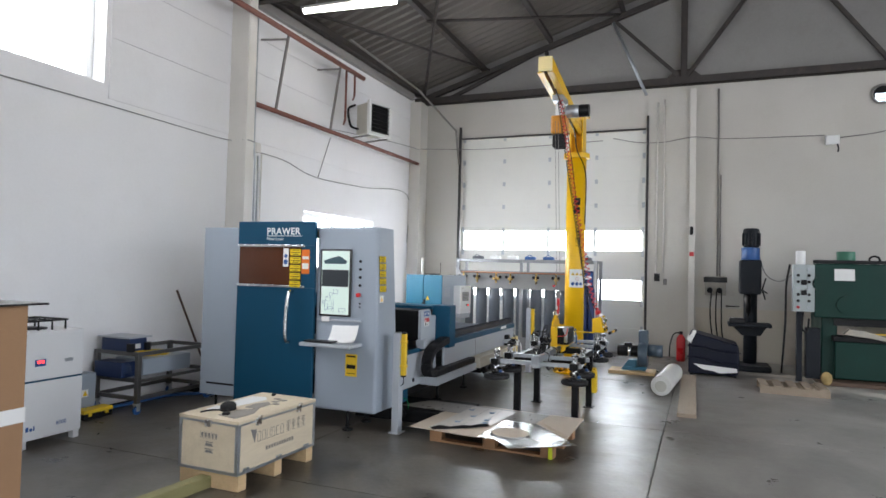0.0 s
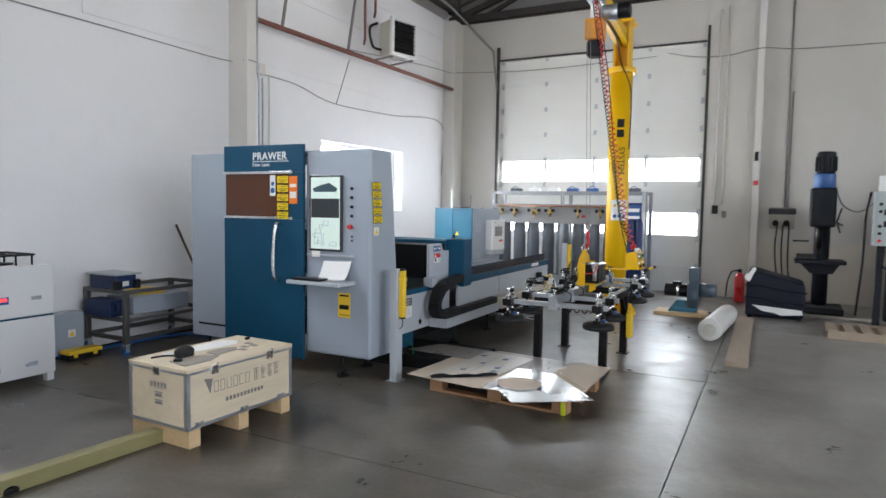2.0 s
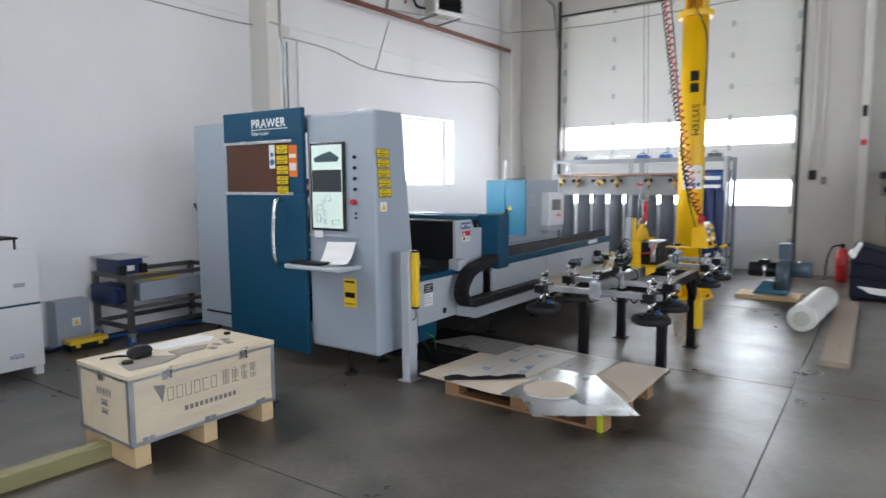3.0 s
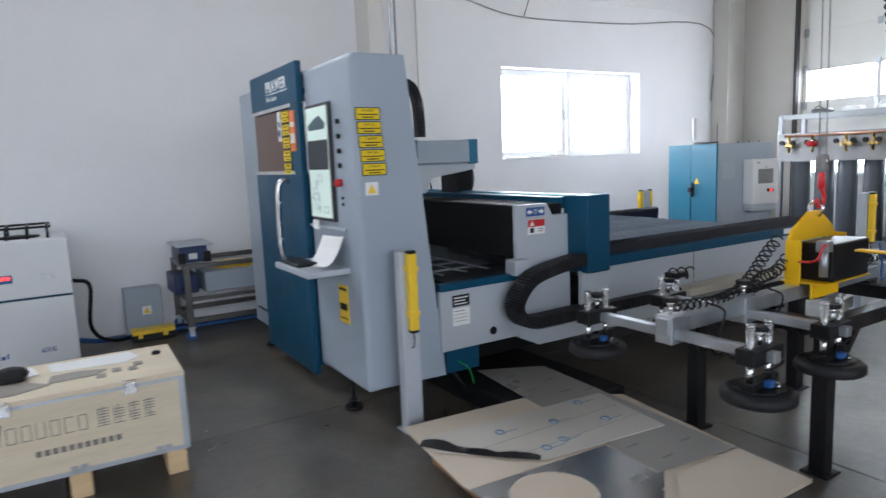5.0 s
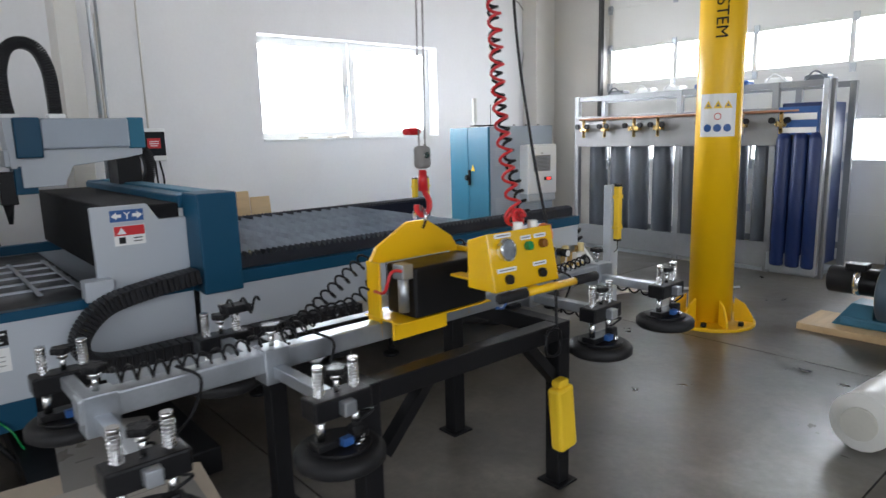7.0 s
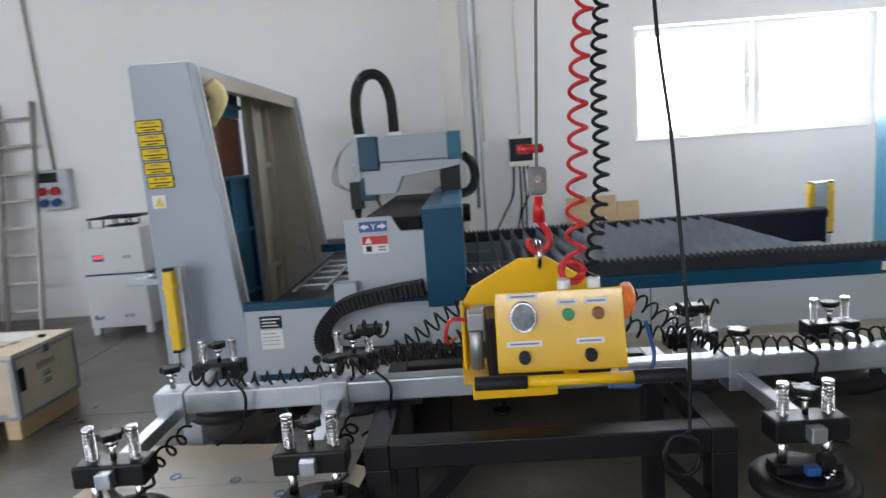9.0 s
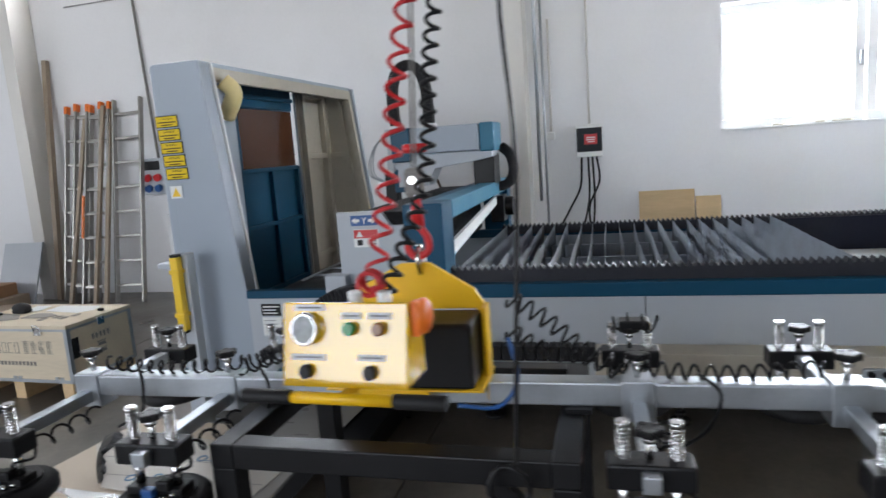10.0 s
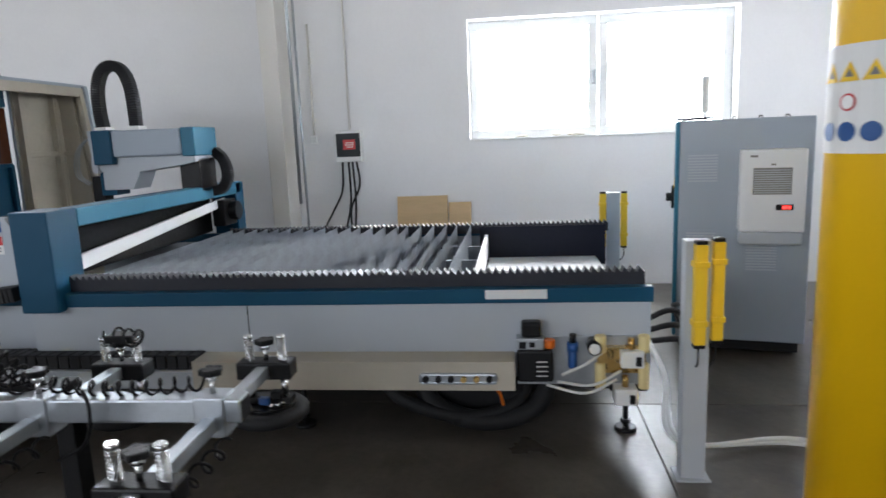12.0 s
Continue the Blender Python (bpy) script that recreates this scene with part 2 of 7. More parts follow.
def concrete():
    """Power-floated concrete: cloudy grey-brown, patchy gloss, faint ripple."""
    m = bpy.data.materials.new("worn floated concrete")
    m.use_nodes = True
    n, l = m.node_tree.nodes, m.node_tree.links
    b = n["Principled BSDF"]
    tc = n.new("ShaderNodeTexCoord")

    def nz(scale, detail, rough=0.55, dist=0.0):
        t = n.new("ShaderNodeTexNoise")
        t.inputs["Scale"].default_value, t.inputs["Detail"].default_value = scale, detail
        t.inputs["Roughness"].default_value, t.inputs["Distortion"].default_value = rough, dist
        l.new(tc.outputs["Object"], t.inputs[0])
        return t
    cloud, mid, grit = nz(0.8, 7, 0.62, 0.6), nz(2.6, 5, 0.6, 0.3), nz(24, 6, 0.7)
    r1 = n.new("ShaderNodeValToRGB")
    r1.color_ramp.elements[0].position, r1.color_ramp.elements[0].color = 0.30, (0.056, 0.046, 0.035, 1)
    r1.color_ramp.elements[1].position, r1.color_ramp.elements[1].color = 0.72, (0.160, 0.145, 0.123, 1)
    l.new(cloud.outputs[0], r1.inputs[0])
    r2 = n.new("ShaderNodeMapRange")
    r2.inputs[1].default_value, r2.inputs[2].default_value, r2.inputs[3].default_value, r2.inputs[4].default_value = 0.35, 0.65, 0.70, 1.20
    l.new(mid.outputs[0], r2.inputs[0])
    mul = n.new("ShaderNodeVectorMath")
    mul.operation = "SCALE"
    l.new(r1.outputs[0], mul.inputs[0])
    l.new(r2.outputs[0], mul.inputs[3])
    g = n.new("ShaderNodeMapRange")
    g.inputs[1].default_value, g.inputs[2].default_value, g.inputs[3].default_value, g.inputs[4].default_value = 0.3, 0.7, 0.80, 1.16
    l.new(grit.outputs[0], g.inputs[0])
    mul2 = n.new("ShaderNodeVectorMath")
    mul2.operation = "SCALE"
    l.new(mul.outputs[0], mul2.inputs[0])
    l.new(g.outputs[0], mul2.inputs[3])
    # the brighter light towards +x is painted in: albedo rises across a noisy edge
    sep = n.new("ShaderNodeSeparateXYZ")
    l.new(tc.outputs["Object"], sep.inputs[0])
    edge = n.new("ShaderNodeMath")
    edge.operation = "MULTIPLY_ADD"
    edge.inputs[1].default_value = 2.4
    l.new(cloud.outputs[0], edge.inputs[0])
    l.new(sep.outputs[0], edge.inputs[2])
    lit_ramp = n.new("ShaderNodeMapRange")
    lit_ramp.inputs[1].default_value, lit_ramp.inputs[2].default_value = 0.3, 3.3
    l.new(edge.outputs[0], lit_ramp.inputs[0])
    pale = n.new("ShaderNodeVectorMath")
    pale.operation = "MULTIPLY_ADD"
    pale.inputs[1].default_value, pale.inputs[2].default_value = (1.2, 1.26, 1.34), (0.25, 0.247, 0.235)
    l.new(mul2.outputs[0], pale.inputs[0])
    lit_mix = n.new("ShaderNodeMix")
    lit_mix.data_type = "RGBA"
    l.new(lit_ramp.outputs[0], lit_mix.inputs["Factor"])
    l.new(mul2.outputs[0], lit_mix.inputs["A"])
    l.new(pale.outputs[0], lit_mix.inputs["B"])
    l.new(lit_mix.outputs["Result"], b.inputs["Base Color"])
    rr = n.new("ShaderNodeMapRange")
    rr.inputs[1].default_value, rr.inputs[2].default_value, rr.inputs[3].default_value, rr.inputs[4].default_value = 0.3, 0.7, 0.26, 0.44
    l.new(mid.outputs[0], rr.inputs[0])
    l.new(rr.outputs[0], b.inputs["Roughness"])
    ripple = nz(5.5, 3)
    b.inputs["Specular IOR Level"].default_value = 0.75
    bp = n.new("ShaderNodeBump")
    bp.inputs["Strength"].default_value, bp.inputs["Distance"].default_value = 0.25, 0.012
    l.new(ripple.outputs[0], bp.inputs["Height"])
    bp2 = n.new("ShaderNodeBump")
    bp2.inputs["Strength"].default_value, bp2.inputs["Distance"].default_value = 0.06, 0.004
    l.new(grit.outputs[0], bp2.inputs["Height"])
    l.new(bp.outputs[0], bp2.inputs["Normal"])
    l.new(bp2.outputs[0], b.inputs["Normal"])
    return m


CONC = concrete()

# ---- mesh tools ----


class Shape:
    """A bmesh that grows by boxes, bars, tubes and prisms."""

    def __init__(self):
        self.bm = bmesh.new()

    def _take(self, other):
        me = bpy.data.meshes.new("tmp")
        other.to_mesh(me)
        other.free()
        self.bm.from_mesh(me)
        bpy.data.meshes.remove(me)
        return self

    def box(self, a, b, bevel=0.0, m=None, seg=2):
        o = bmesh.new()
        bmesh.ops.create_cube(o, size=1)
        for v in o.verts:
            v.co = Vector([a[i] + (v.co[i] + 0.5) * (b[i] - a[i]) for i in range(3)])
        if bevel:
            bmesh.ops.bevel(o, geom=o.edges[:], offset=bevel, segments=seg, affect="EDGES", profile=0.5)
        if m is not None:
            o.transform(m)
        bmesh.ops.recalc_face_normals(o, faces=o.faces[:])
        return self._take(o)

    def cyl(self, p, q, r, seg=16, r2=None, bevel=0.0):
        p, q = Vector(p), Vector(q)
        d = q - p
        o = bmesh.new()
        bmesh.ops.create_cone(o, cap_ends=True, segments=seg, radius1=r, radius2=r if r2 is None else r2, depth=d.length)
        for f in o.faces:
            f.smooth = len(f.verts) == 4
        if bevel:
            caps = [f for f in o.faces if len(f.verts) == seg]
            bmesh.ops.bevel(o, geom=list({e for f in caps for e in f.edges}), offset=bevel, segments=2, affect="EDGES", profile=0.5)
        o.transform(Matrix.Translation((p + q) / 2) @ d.to_track_quat("Z", "Y").to_matrix().to_4x4())
        return self._take(o)

    def tube(self, pts, r, seg=8, closed=False):
        """A round bar along a line of points."""
        pts = [Vector(p) for p in pts]
        o = self.bm
        rings, prev = [], None
        n = len(pts)
        for i, p in enumerate(pts):
            if closed:
                t = pts[(i + 1) % n] - pts[i - 1]
            else:
                t = pts[min(i + 1, n - 1)] - pts[max(i - 1, 0)]
            t.normalize()
            if prev is None:
                prev = t.orthogonal().normalized()
            u = (prev - t * prev.dot(t)).normalized()
            prev, w = u, t.cross(u)
            rings.append([o.verts.new(p + r * (u * math.cos(k * math.tau / seg) + w * math.sin(k * math.tau / seg))) for k in range(seg)])
        for i in range(n if closed else n - 1):
            a, b = rings[i], rings[(i + 1) % n]
            for k in range(seg):
                o.faces.new((a[k], a[(k + 1) % seg], b[(k + 1) % seg], b[k])).smooth = seg > 4
        if not closed:
            o.faces.new(rings[0][::-1])
            o.faces.new(rings[-1])
        return self

    def prism(self, poly, axis, a, b, bevel=0.0):
        """A flat outline pushed from a to b along an axis. The outline is in the other two axes, in order."""
        o = bmesh.new()

        def at(p, h):
            return Vector({"x": (h, p[0], p[1]), "y": (p[0], h, p[1]), "z": (p[0], p[1], h)}[axis])
        lo, hi = [o.verts.new(at(p, a)) for p in poly], [o.verts.new(at(p, b)) for p in poly]
        o.faces.new(lo[::-1])
        o.faces.new(hi)
        for i in range(len(poly)):
            j = (i + 1) % len(poly)
            o.faces.new((lo[i], lo[j], hi[j], hi[i]))
        bmesh.ops.recalc_face_normals(o, faces=o.faces[:])
        if bevel:
            bmesh.ops.bevel(o, geom=o.edges[:], offset=bevel, segments=2, affect="EDGES", profile=0.5)
        return self._take(o)

    def lathe(self, profile, centre, seg=24):
        """Rings of (radius, height) turned about z at a centre."""
        o = self.bm
        c = Vector(centre)
        rings = [[o.verts.new(c + Vector((r * math.cos(k * math.tau / seg), r * math.sin(k * math.tau / seg), h))) for k in range(seg)] for r, h in profile]
        for a, b in zip(rings, rings[1:]):
            for k in range(seg):
                o.faces.new((a[k], a[(k + 1) % seg], b[(k + 1) % seg], b[k])).smooth = True
        o.faces.new(rings[0][::-1])
        o.faces.new(rings[-1])
        return self

    def ball(self, c, r, sz=(1, 1, 1), seg=14):
        o = bmesh.new()
        bmesh.ops.create_uvsphere(o, u_segments=seg, v_segments=max(6, seg // 2), radius=r)
        o.transform(Matrix.Translation(c) @ Matrix.Diagonal((*sz, 1)))
        for f in o.faces:
            f.smooth = True
        return self._take(o)

    def turn(self, m):
        self.bm.transform(m)
        return self


ORIGIN = {}


def root(ob):
    while ob.parent:
        ob = ob.parent
    return ob


def mesh_of(shape, name, material, origin=None):
    if origin is not None:
        shape.bm.transform(Matrix.Translation(-origin))
    me = bpy.data.meshes.new(name)
    shape.bm.to_mesh(me)
    shape.bm.free()
    me.materials.append(material)
    return me


def thing(name, at, label, category, group="", turn=0.0):
    """A top-level thing: an empty at its base. Its parts are given in world places when turn is 0, else about the base."""
    ob = new(name)
    ob.empty_display_size = 0.1
    ob.matrix_basis = pose(*at, 0, 0, turn)
    ORIGIN[ob.name] = Vector((0, 0, 0)) if turn else Vector(at)
    return tagged(ob, label, category, group)


def part(name, shape, material, parent, label="", kind=""):
    ob = new(name, mesh_of(shape, name, material, ORIGIN.get(root(parent).name)))
    ob.parent = parent
    if name in ("print", "notice_print", "badge", "spring"):
        ob["kind"] = "stuff"
    return tagged(ob, label) if label else ob


def solid(name, shape, material, at, label, category, group="", kind=""):
    """A thing that is one mesh."""
    ob = new(name, mesh_of(shape, name, material, Vector(at)))
    ob.location = at
    return tagged(ob, label, category, group, kind)


def structure(name, shape, material, label="", category=""):
    ob = new(name, mesh_of(shape, name, material))
    return tagged(ob, label, category, kind="structure")


def lettering(body, size, m, material, parent, name="lettering", spread=1.0, bold=0.0):
    """Raised letters in the built-in font, as a mesh; m: where the text's start stands, facing +z of m. It is given in the thing's own space."""
    cu = bpy.data.curves.new("text", "FONT")
    cu.body, cu.size, cu.extrude, cu.space_character = body, size, 0.0006, spread
    cu.offset = bold
    tmp = bpy.data.objects.new("text", cu)
    me = bpy.data.meshes.new_from_object(tmp)
    bpy.data.objects.remove(tmp)
    me.name = name
    me.materials.append(material)
    ob = new(name, me)
    o = ORIGIN.get(root(parent).name)
    me.transform(Matrix.Translation(-o) @ m if o is not None else m)
    ob.parent = parent
    return ob


def helix(a, b, r, turns, per=12, swell=None):
    a, b = Vector(a), Vector(b)
    t = (b - a).normalized()
    u = t.orthogonal().normalized()
    w = t.cross(u)
    n = int(turns * per)
    out = []
    for i in range(n + 1):
        s = i / n
        rr = r * (swell(s) if swell else 1)
        ang = math.tau * i / per
        out.append(a.lerp(b, s) + rr * (u * math.cos(ang) + w * math.sin(ang)))
    return out


def coil(points, r, pitch, per=12):
    """A helix wound about a smooth line."""
    line = bend(points, 40)
    run = [0.0]
    for p, q in zip(line, line[1:]):
        run.append(run[-1] + (q - p).length)
    out, n = [], int(run[-1] / pitch * per)
    u0, j = Vector((1, 0, 0)), 0
    for i in range(n + 1):
        s = run[-1] * i / n
        while j < len(run) - 2 and run[j + 1] < s:
            j += 1
        f = (s - run[j]) / max(1e-9, run[j + 1] - run[j])
        t = (line[j + 1] - line[j]).normalized()
        u = (u0 - t * u0.dot(t)).normalized()
        a = math.tau * i / per
        out.append(line[j].lerp(line[j + 1], min(1, f)) + r * (u * math.cos(a) + t.cross(u) * math.sin(a)))
    return out


def bend(points, n=8):
    """A smooth line through points."""
    p = [Vector(q) for q in points]
    p = [p[0] * 2 - p[1], *p, p[-1] * 2 - p[-2]]
    out = []
    for i in range(1, len(p) - 2):
        for k in range(n):
            t = k / n
            out.append(0.5 * ((2 * p[i]) + (p[i + 1] - p[i - 1]) * t + (2 * p[i - 1] - 5 * p[i] + 4 * p[i + 1] - p[i + 2]) * t * t
                              + (3 * p[i] - p[i - 1] - 3 * p[i + 1] + p[i + 2]) * t ** 3))
    out.append(p[-2])
    return out


# ---- the hall ----
floor = structure("floor", Shape().box((-6.5, -6.3, -0.25), (9.3, 13.8, -0.03)), surf("dark joint filler", (0.06, 0.055, 0.05), 0.9),
                  "grey-brown floated concrete hall floor with saw-cut joints", "floor")
xs, ys = [-6.5, -3.33, -0.33, 2.67, 5.67, 9.3], [-6.3, -1.94, 1.06, 4.06, 7.06, 10.06, 13.8]
for i in range(len(xs) - 1):
    for j in range(len(ys) - 1):
        g = 0.004
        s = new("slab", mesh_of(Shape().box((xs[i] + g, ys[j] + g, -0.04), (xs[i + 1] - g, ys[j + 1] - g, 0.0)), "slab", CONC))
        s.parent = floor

WX = -6.2
s = Shape()
for a, b in (((-6.3, 0), (13.8, 1.45)), ((-6.3, 1.45), (9.0, 2.56)), ((11.46, 1.45), (13.8, 2.56)), ((-6.3, 2.56), (13.8, 3.62)),
             ((-6.3, 3.62), (1.6, 5.25)), ((5.06, 3.62), (13.8, 5.25)), ((-6.3, 5.25), (13.8, 5.62))):
    s.box((WX - 0.3, a[0], a[1]), (WX, b[0], b[1]))
wall_west = structure("wall_west", s, WALL, "white painted masonry wall with a window", "wall")
for k in range(4):
    z0 = 3.46 + k * 0.525
    p = new("panel", mesh_of(Shape().box((WX, 7.58, z0), (WX + 0.012, 13.06, z0 + 0.515), 0.003), "panel", WALL))
    p.parent = wall_west
for k in range(3):
    z0 = 3.46 + k * 0.7
    p = new("panel", mesh_of(Shape().box((WX, 5.12, z0), (WX + 0.012, 7.12, z0 + 0.69), 0.003), "panel", WALL))
    p.parent = wall_west

s = Shape()
for x0, x1, z0, z1 in ((-6.2, -5.07, 0, 5.55), (-5.07, -1.06, 4.58, 5.55), (-1.06, 9.3, 0, 5.55)):
    s.box((x0, 13.5, z0), (x1, 13.8, z1))
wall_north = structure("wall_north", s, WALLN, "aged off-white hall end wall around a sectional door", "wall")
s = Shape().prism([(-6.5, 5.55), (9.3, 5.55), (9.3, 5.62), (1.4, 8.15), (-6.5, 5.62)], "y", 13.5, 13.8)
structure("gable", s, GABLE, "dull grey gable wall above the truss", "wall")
# unseen closing walls; their openings are added for the fill lamps
structure("wall_east", Shape().box((9.0, -6.3, 0), (9.3, 1.2, 3.1)).box((9.0, 4.8, 0), (9.3, 13.5, 3.1)).box((9.0, -6.3, 5.3), (9.3, 13.5, 5.62)), WALL)
s = Shape().prism([(-6.2, 0), (-1.6, 0), (-1.6, 4.3), (3.6, 4.3), (3.6, 0), (9.0, 0), (9.0, 5.6), (1.4, 8.1), (-6.2, 5.6)], "y", -6.3, -6.0)
structure("wall_south", s, WALL)
structure("dado", Shape().box((-0.08, 13.494, 0), (9.0, 13.4995, 1.0)), DADO, "beige painted lower strip of the end wall", "wall paint")

# corrugated roof, ribs down the slope
bm = Shape()
b = bm.bm
ridge, eave = (1.4, 8.10), (-6.5, 5.60)
n = int((13.8 + 6.3) / 0.06)
for side in (-1, 1):
    ex = eave[0] if side < 0 else 9.3
    prev = None
    for i in range(n + 1):
        y = -6.3 + i * 0.06
        h = (0.0, 0.055, 0.055, 0.0)[i % 4]
        row = [b.verts.new((ex, y, eave[1] + h)), b.verts.new((ridge[0], y, ridge[1] + h))]
        if prev:
            b.faces.new((prev[0], row[0], row[1], prev[1]))
        prev = row
bm.box((-6.5, -6.3, 8.3), (9.3, 13.8, 8.36))
structure("ceiling", bm, ROOF, "sooty brown-grey corrugated metal roof underside", "ceiling")
slope = (ridge[1] - eave[1]) / (ridge[0] - eave[0])


def roof_z(x):
    return eave[1] + slope * (x - eave[0]) if x < ridge[0] else ridge[1] - slope * (x - ridge[0])


for x in (-6.02, -4.55, -3.05, -1.55, 0.0):
    z = roof_z(x)
    tagged(structure("purlin", Shape().box((x - 0.03, -6.0, z - 0.15), (x + 0.03, 13.5, z - 0.012)).box((x - 0.03, -6.0, z - 0.16), (x + 0.07, 13.5, z - 0.148)), TRUSS),
           "dark steel roof purlin", "purlin", "roof purlins")


def truss(y, name):
    t = thing(name, (1.4, y, 5.5), "sooty dark steel roof truss with riveted angle members", "roof truss", "roof trusses")
    part("bottom_chord", Shape().box((-6.2, y - 0.07, 5.40), (9.0, y - 0.055, 5.56)).box((-6.2, y - 0.07, 5.40), (9.0, y + 0.06, 5.415)), TRUSS, t)
    for x0, x1 in ((-6.2, 1.4), (9.0, 1.4)):
        part("top_chord", Shape().tube([(x0, y, roof_z(x0) - 0.22), (x1, y, roof_z(x1) - 0.22)], 0.075, 4), TRUSS, t)
    for k, (x0, x1) in enumerate(((-5.4, -3.0), (-0.35, -1.75), (-0.35, 1.4), (3.15, 1.4), (3.15, 4.6))):
        part("diagonal", Shape().tube([(x0, y, 5.5), (x1, y, roof_z(x1) - 0.2)], 0.05, 4), TRUSS, t)
    part("post", Shape().box((-0.41, y - 0.05, 5.5), (-0.29, y + 0.05, roof_z(-0.35) - 0.16)), TRUSS, t)
    part("gusset", Shape().prism([(-0.75, 5.5), (0.05, 5.5), (-0.2, 5.72), (-0.5, 5.72)], "y", y - 0.012, y + 0.012), TRUSS, t)
    return t


truss(13.40, "roof_truss")
truss(7.35, "roof_truss")
truss(1.35, "roof_truss")
# roof bracing between the trusses
for a, c in (((-4.55, 10.2), (-1.6, 13.3)), ((-3.05, 7.5), (-5.9, 13.2)), ((-6.0, 7.5), (-4.4, 13.3))):
    za, zc = roof_z(a[0]) - 0.2, roof_z(c[0]) - 0.2
    solid("brace", Shape().tube([(a[0], a[1], za), (c[0], c[1], zc)], 0.03, 6), TRUSS, (a[0], a[1], za), "thin dark steel roof brace rod", "roof brace", "roof braces")
solid("strut", Shape().tube([(-1.66, 12.8, 6.6), (-1.01, 12.8, 5.1)], 0.03, 6), GALV, (-1.01, 12.8, 5.1), "bare steel strut hanging from the roof truss", "strut")
solid("track_strut", Shape().tube([(-5.75, 9.6, 5.62), (-5.6, 12.2, 5.42), (-5.15, 13.3, 4.75), (-5.1, 13.42, 4.0)], 0.022, 6), BARK, (-5.6, 12.2, 5.4),
      "curved galvanised door track below the roof", "door track")

# columns
for y in (1.33, 7.09):
    c = tagged(structure("column", Shape().box((WX + 0.001, y, 0), (-5.88, y + 0.17, 5.5), 0.006), COLUMN), "painted steel hall column on the wall", "column", "wall columns")
structure("corner_column", Shape().box((WX + 0.001, 13.10, 0), (-5.93, 13.5, 5.42), 0.006), COLUMN, "off-white corner column", "column")
structure("door_column", Shape().box((-0.22, 13.38, 0), (-0.11, 13.4995, 5.32), 0.004), COLUMN, "narrow white column strip beside the door", "column")
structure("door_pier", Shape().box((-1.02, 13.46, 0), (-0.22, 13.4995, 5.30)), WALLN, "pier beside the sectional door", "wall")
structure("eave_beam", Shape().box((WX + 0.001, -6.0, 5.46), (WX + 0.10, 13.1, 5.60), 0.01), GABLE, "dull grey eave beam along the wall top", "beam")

# window on the west wall
win = thing("window_1", (-6.35, 10.23, 1.45), "two-pane white plastic window with debris on its sill", "window")
win["kind"] = "structure"
for y0, y1 in ((9.0, 10.22), (10.24, 11.46)):
    f = Shape()
    for a, c in (((y0, 1.45), (y1, 1.53)), ((y0, 2.48), (y1, 2.56)), ((y0, 1.53), (y0 + 0.08, 2.48)), ((y1 - 0.08, 1.53), (y1, 2.48))):
        f.box((-6.46, a[0], a[1]), (-6.39, c[0], c[1]), 0.006)
    fr = part("window_frame", f, PVC, win)
    p = part("pane", Shape().box((-6.43, y0 + 0.08, 1.53), (-6.425, y1 - 0.08, 2.48)), GLASS, fr)
    p.visible_shadow = False
part("window_sill", Shape().box((-6.40, 9.0, 1.435), (-6.17, 11.46, 1.452), 0.004), PVC, win)
part("handle", Shape().box((-6.39, 10.17, 1.93), (-6.36, 10.21, 2.06), 0.008), GALV, win)
rnd = random.Random(4)
for k in range(9):
    y = 9.35 + rnd.random() * 0.75
    solid("rubble", Shape().ball((-6.25 + rnd.random() * 0.05, y, 1.462), 0.02, (0.7, 1 + 1.6 * rnd.random(), 0.5), 8), DADO, (-6.24, y, 1.452), "crumb of plaster debris on the window sill", "debris", "sill debris")
win2 = thing("window_2", (-6.35, 3.3, 3.62), "high white-framed hall window", "window")
win2["kind"] = "structure"
f = Shape()
for a, c in (((1.6, 3.62), (5.06, 3.70)), ((1.6, 5.17), (5.06, 5.25)), ((1.6, 3.7), (1.68, 5.17)), ((4.98, 3.7), (5.06, 5.17)), ((3.3, 3.7), (3.36, 5.17))):
    f.box((-6.46, a[0], a[1]), (-6.39, c[0], c[1]), 0.006)
fr = part("window_frame", f, PVC, win2)
for y0, y1 in ((1.68, 3.3), (3.36, 4.98)):
    part("pane", Shape().box((-6.43, y0, 3.7), (-6.425, y1, 5.17)), GLASS, fr).visible_shadow = False
# bright overcast distance outside the openings
back = structure("backdrop", Shape().box((-9.6, -8, -1), (-9.5, 19, 9)).box((-9.5, 17.9, -1), (9, 18, 9)), SKYCARD, "overexposed pale sky outside the openings", "sky")
back.visible_shadow = False

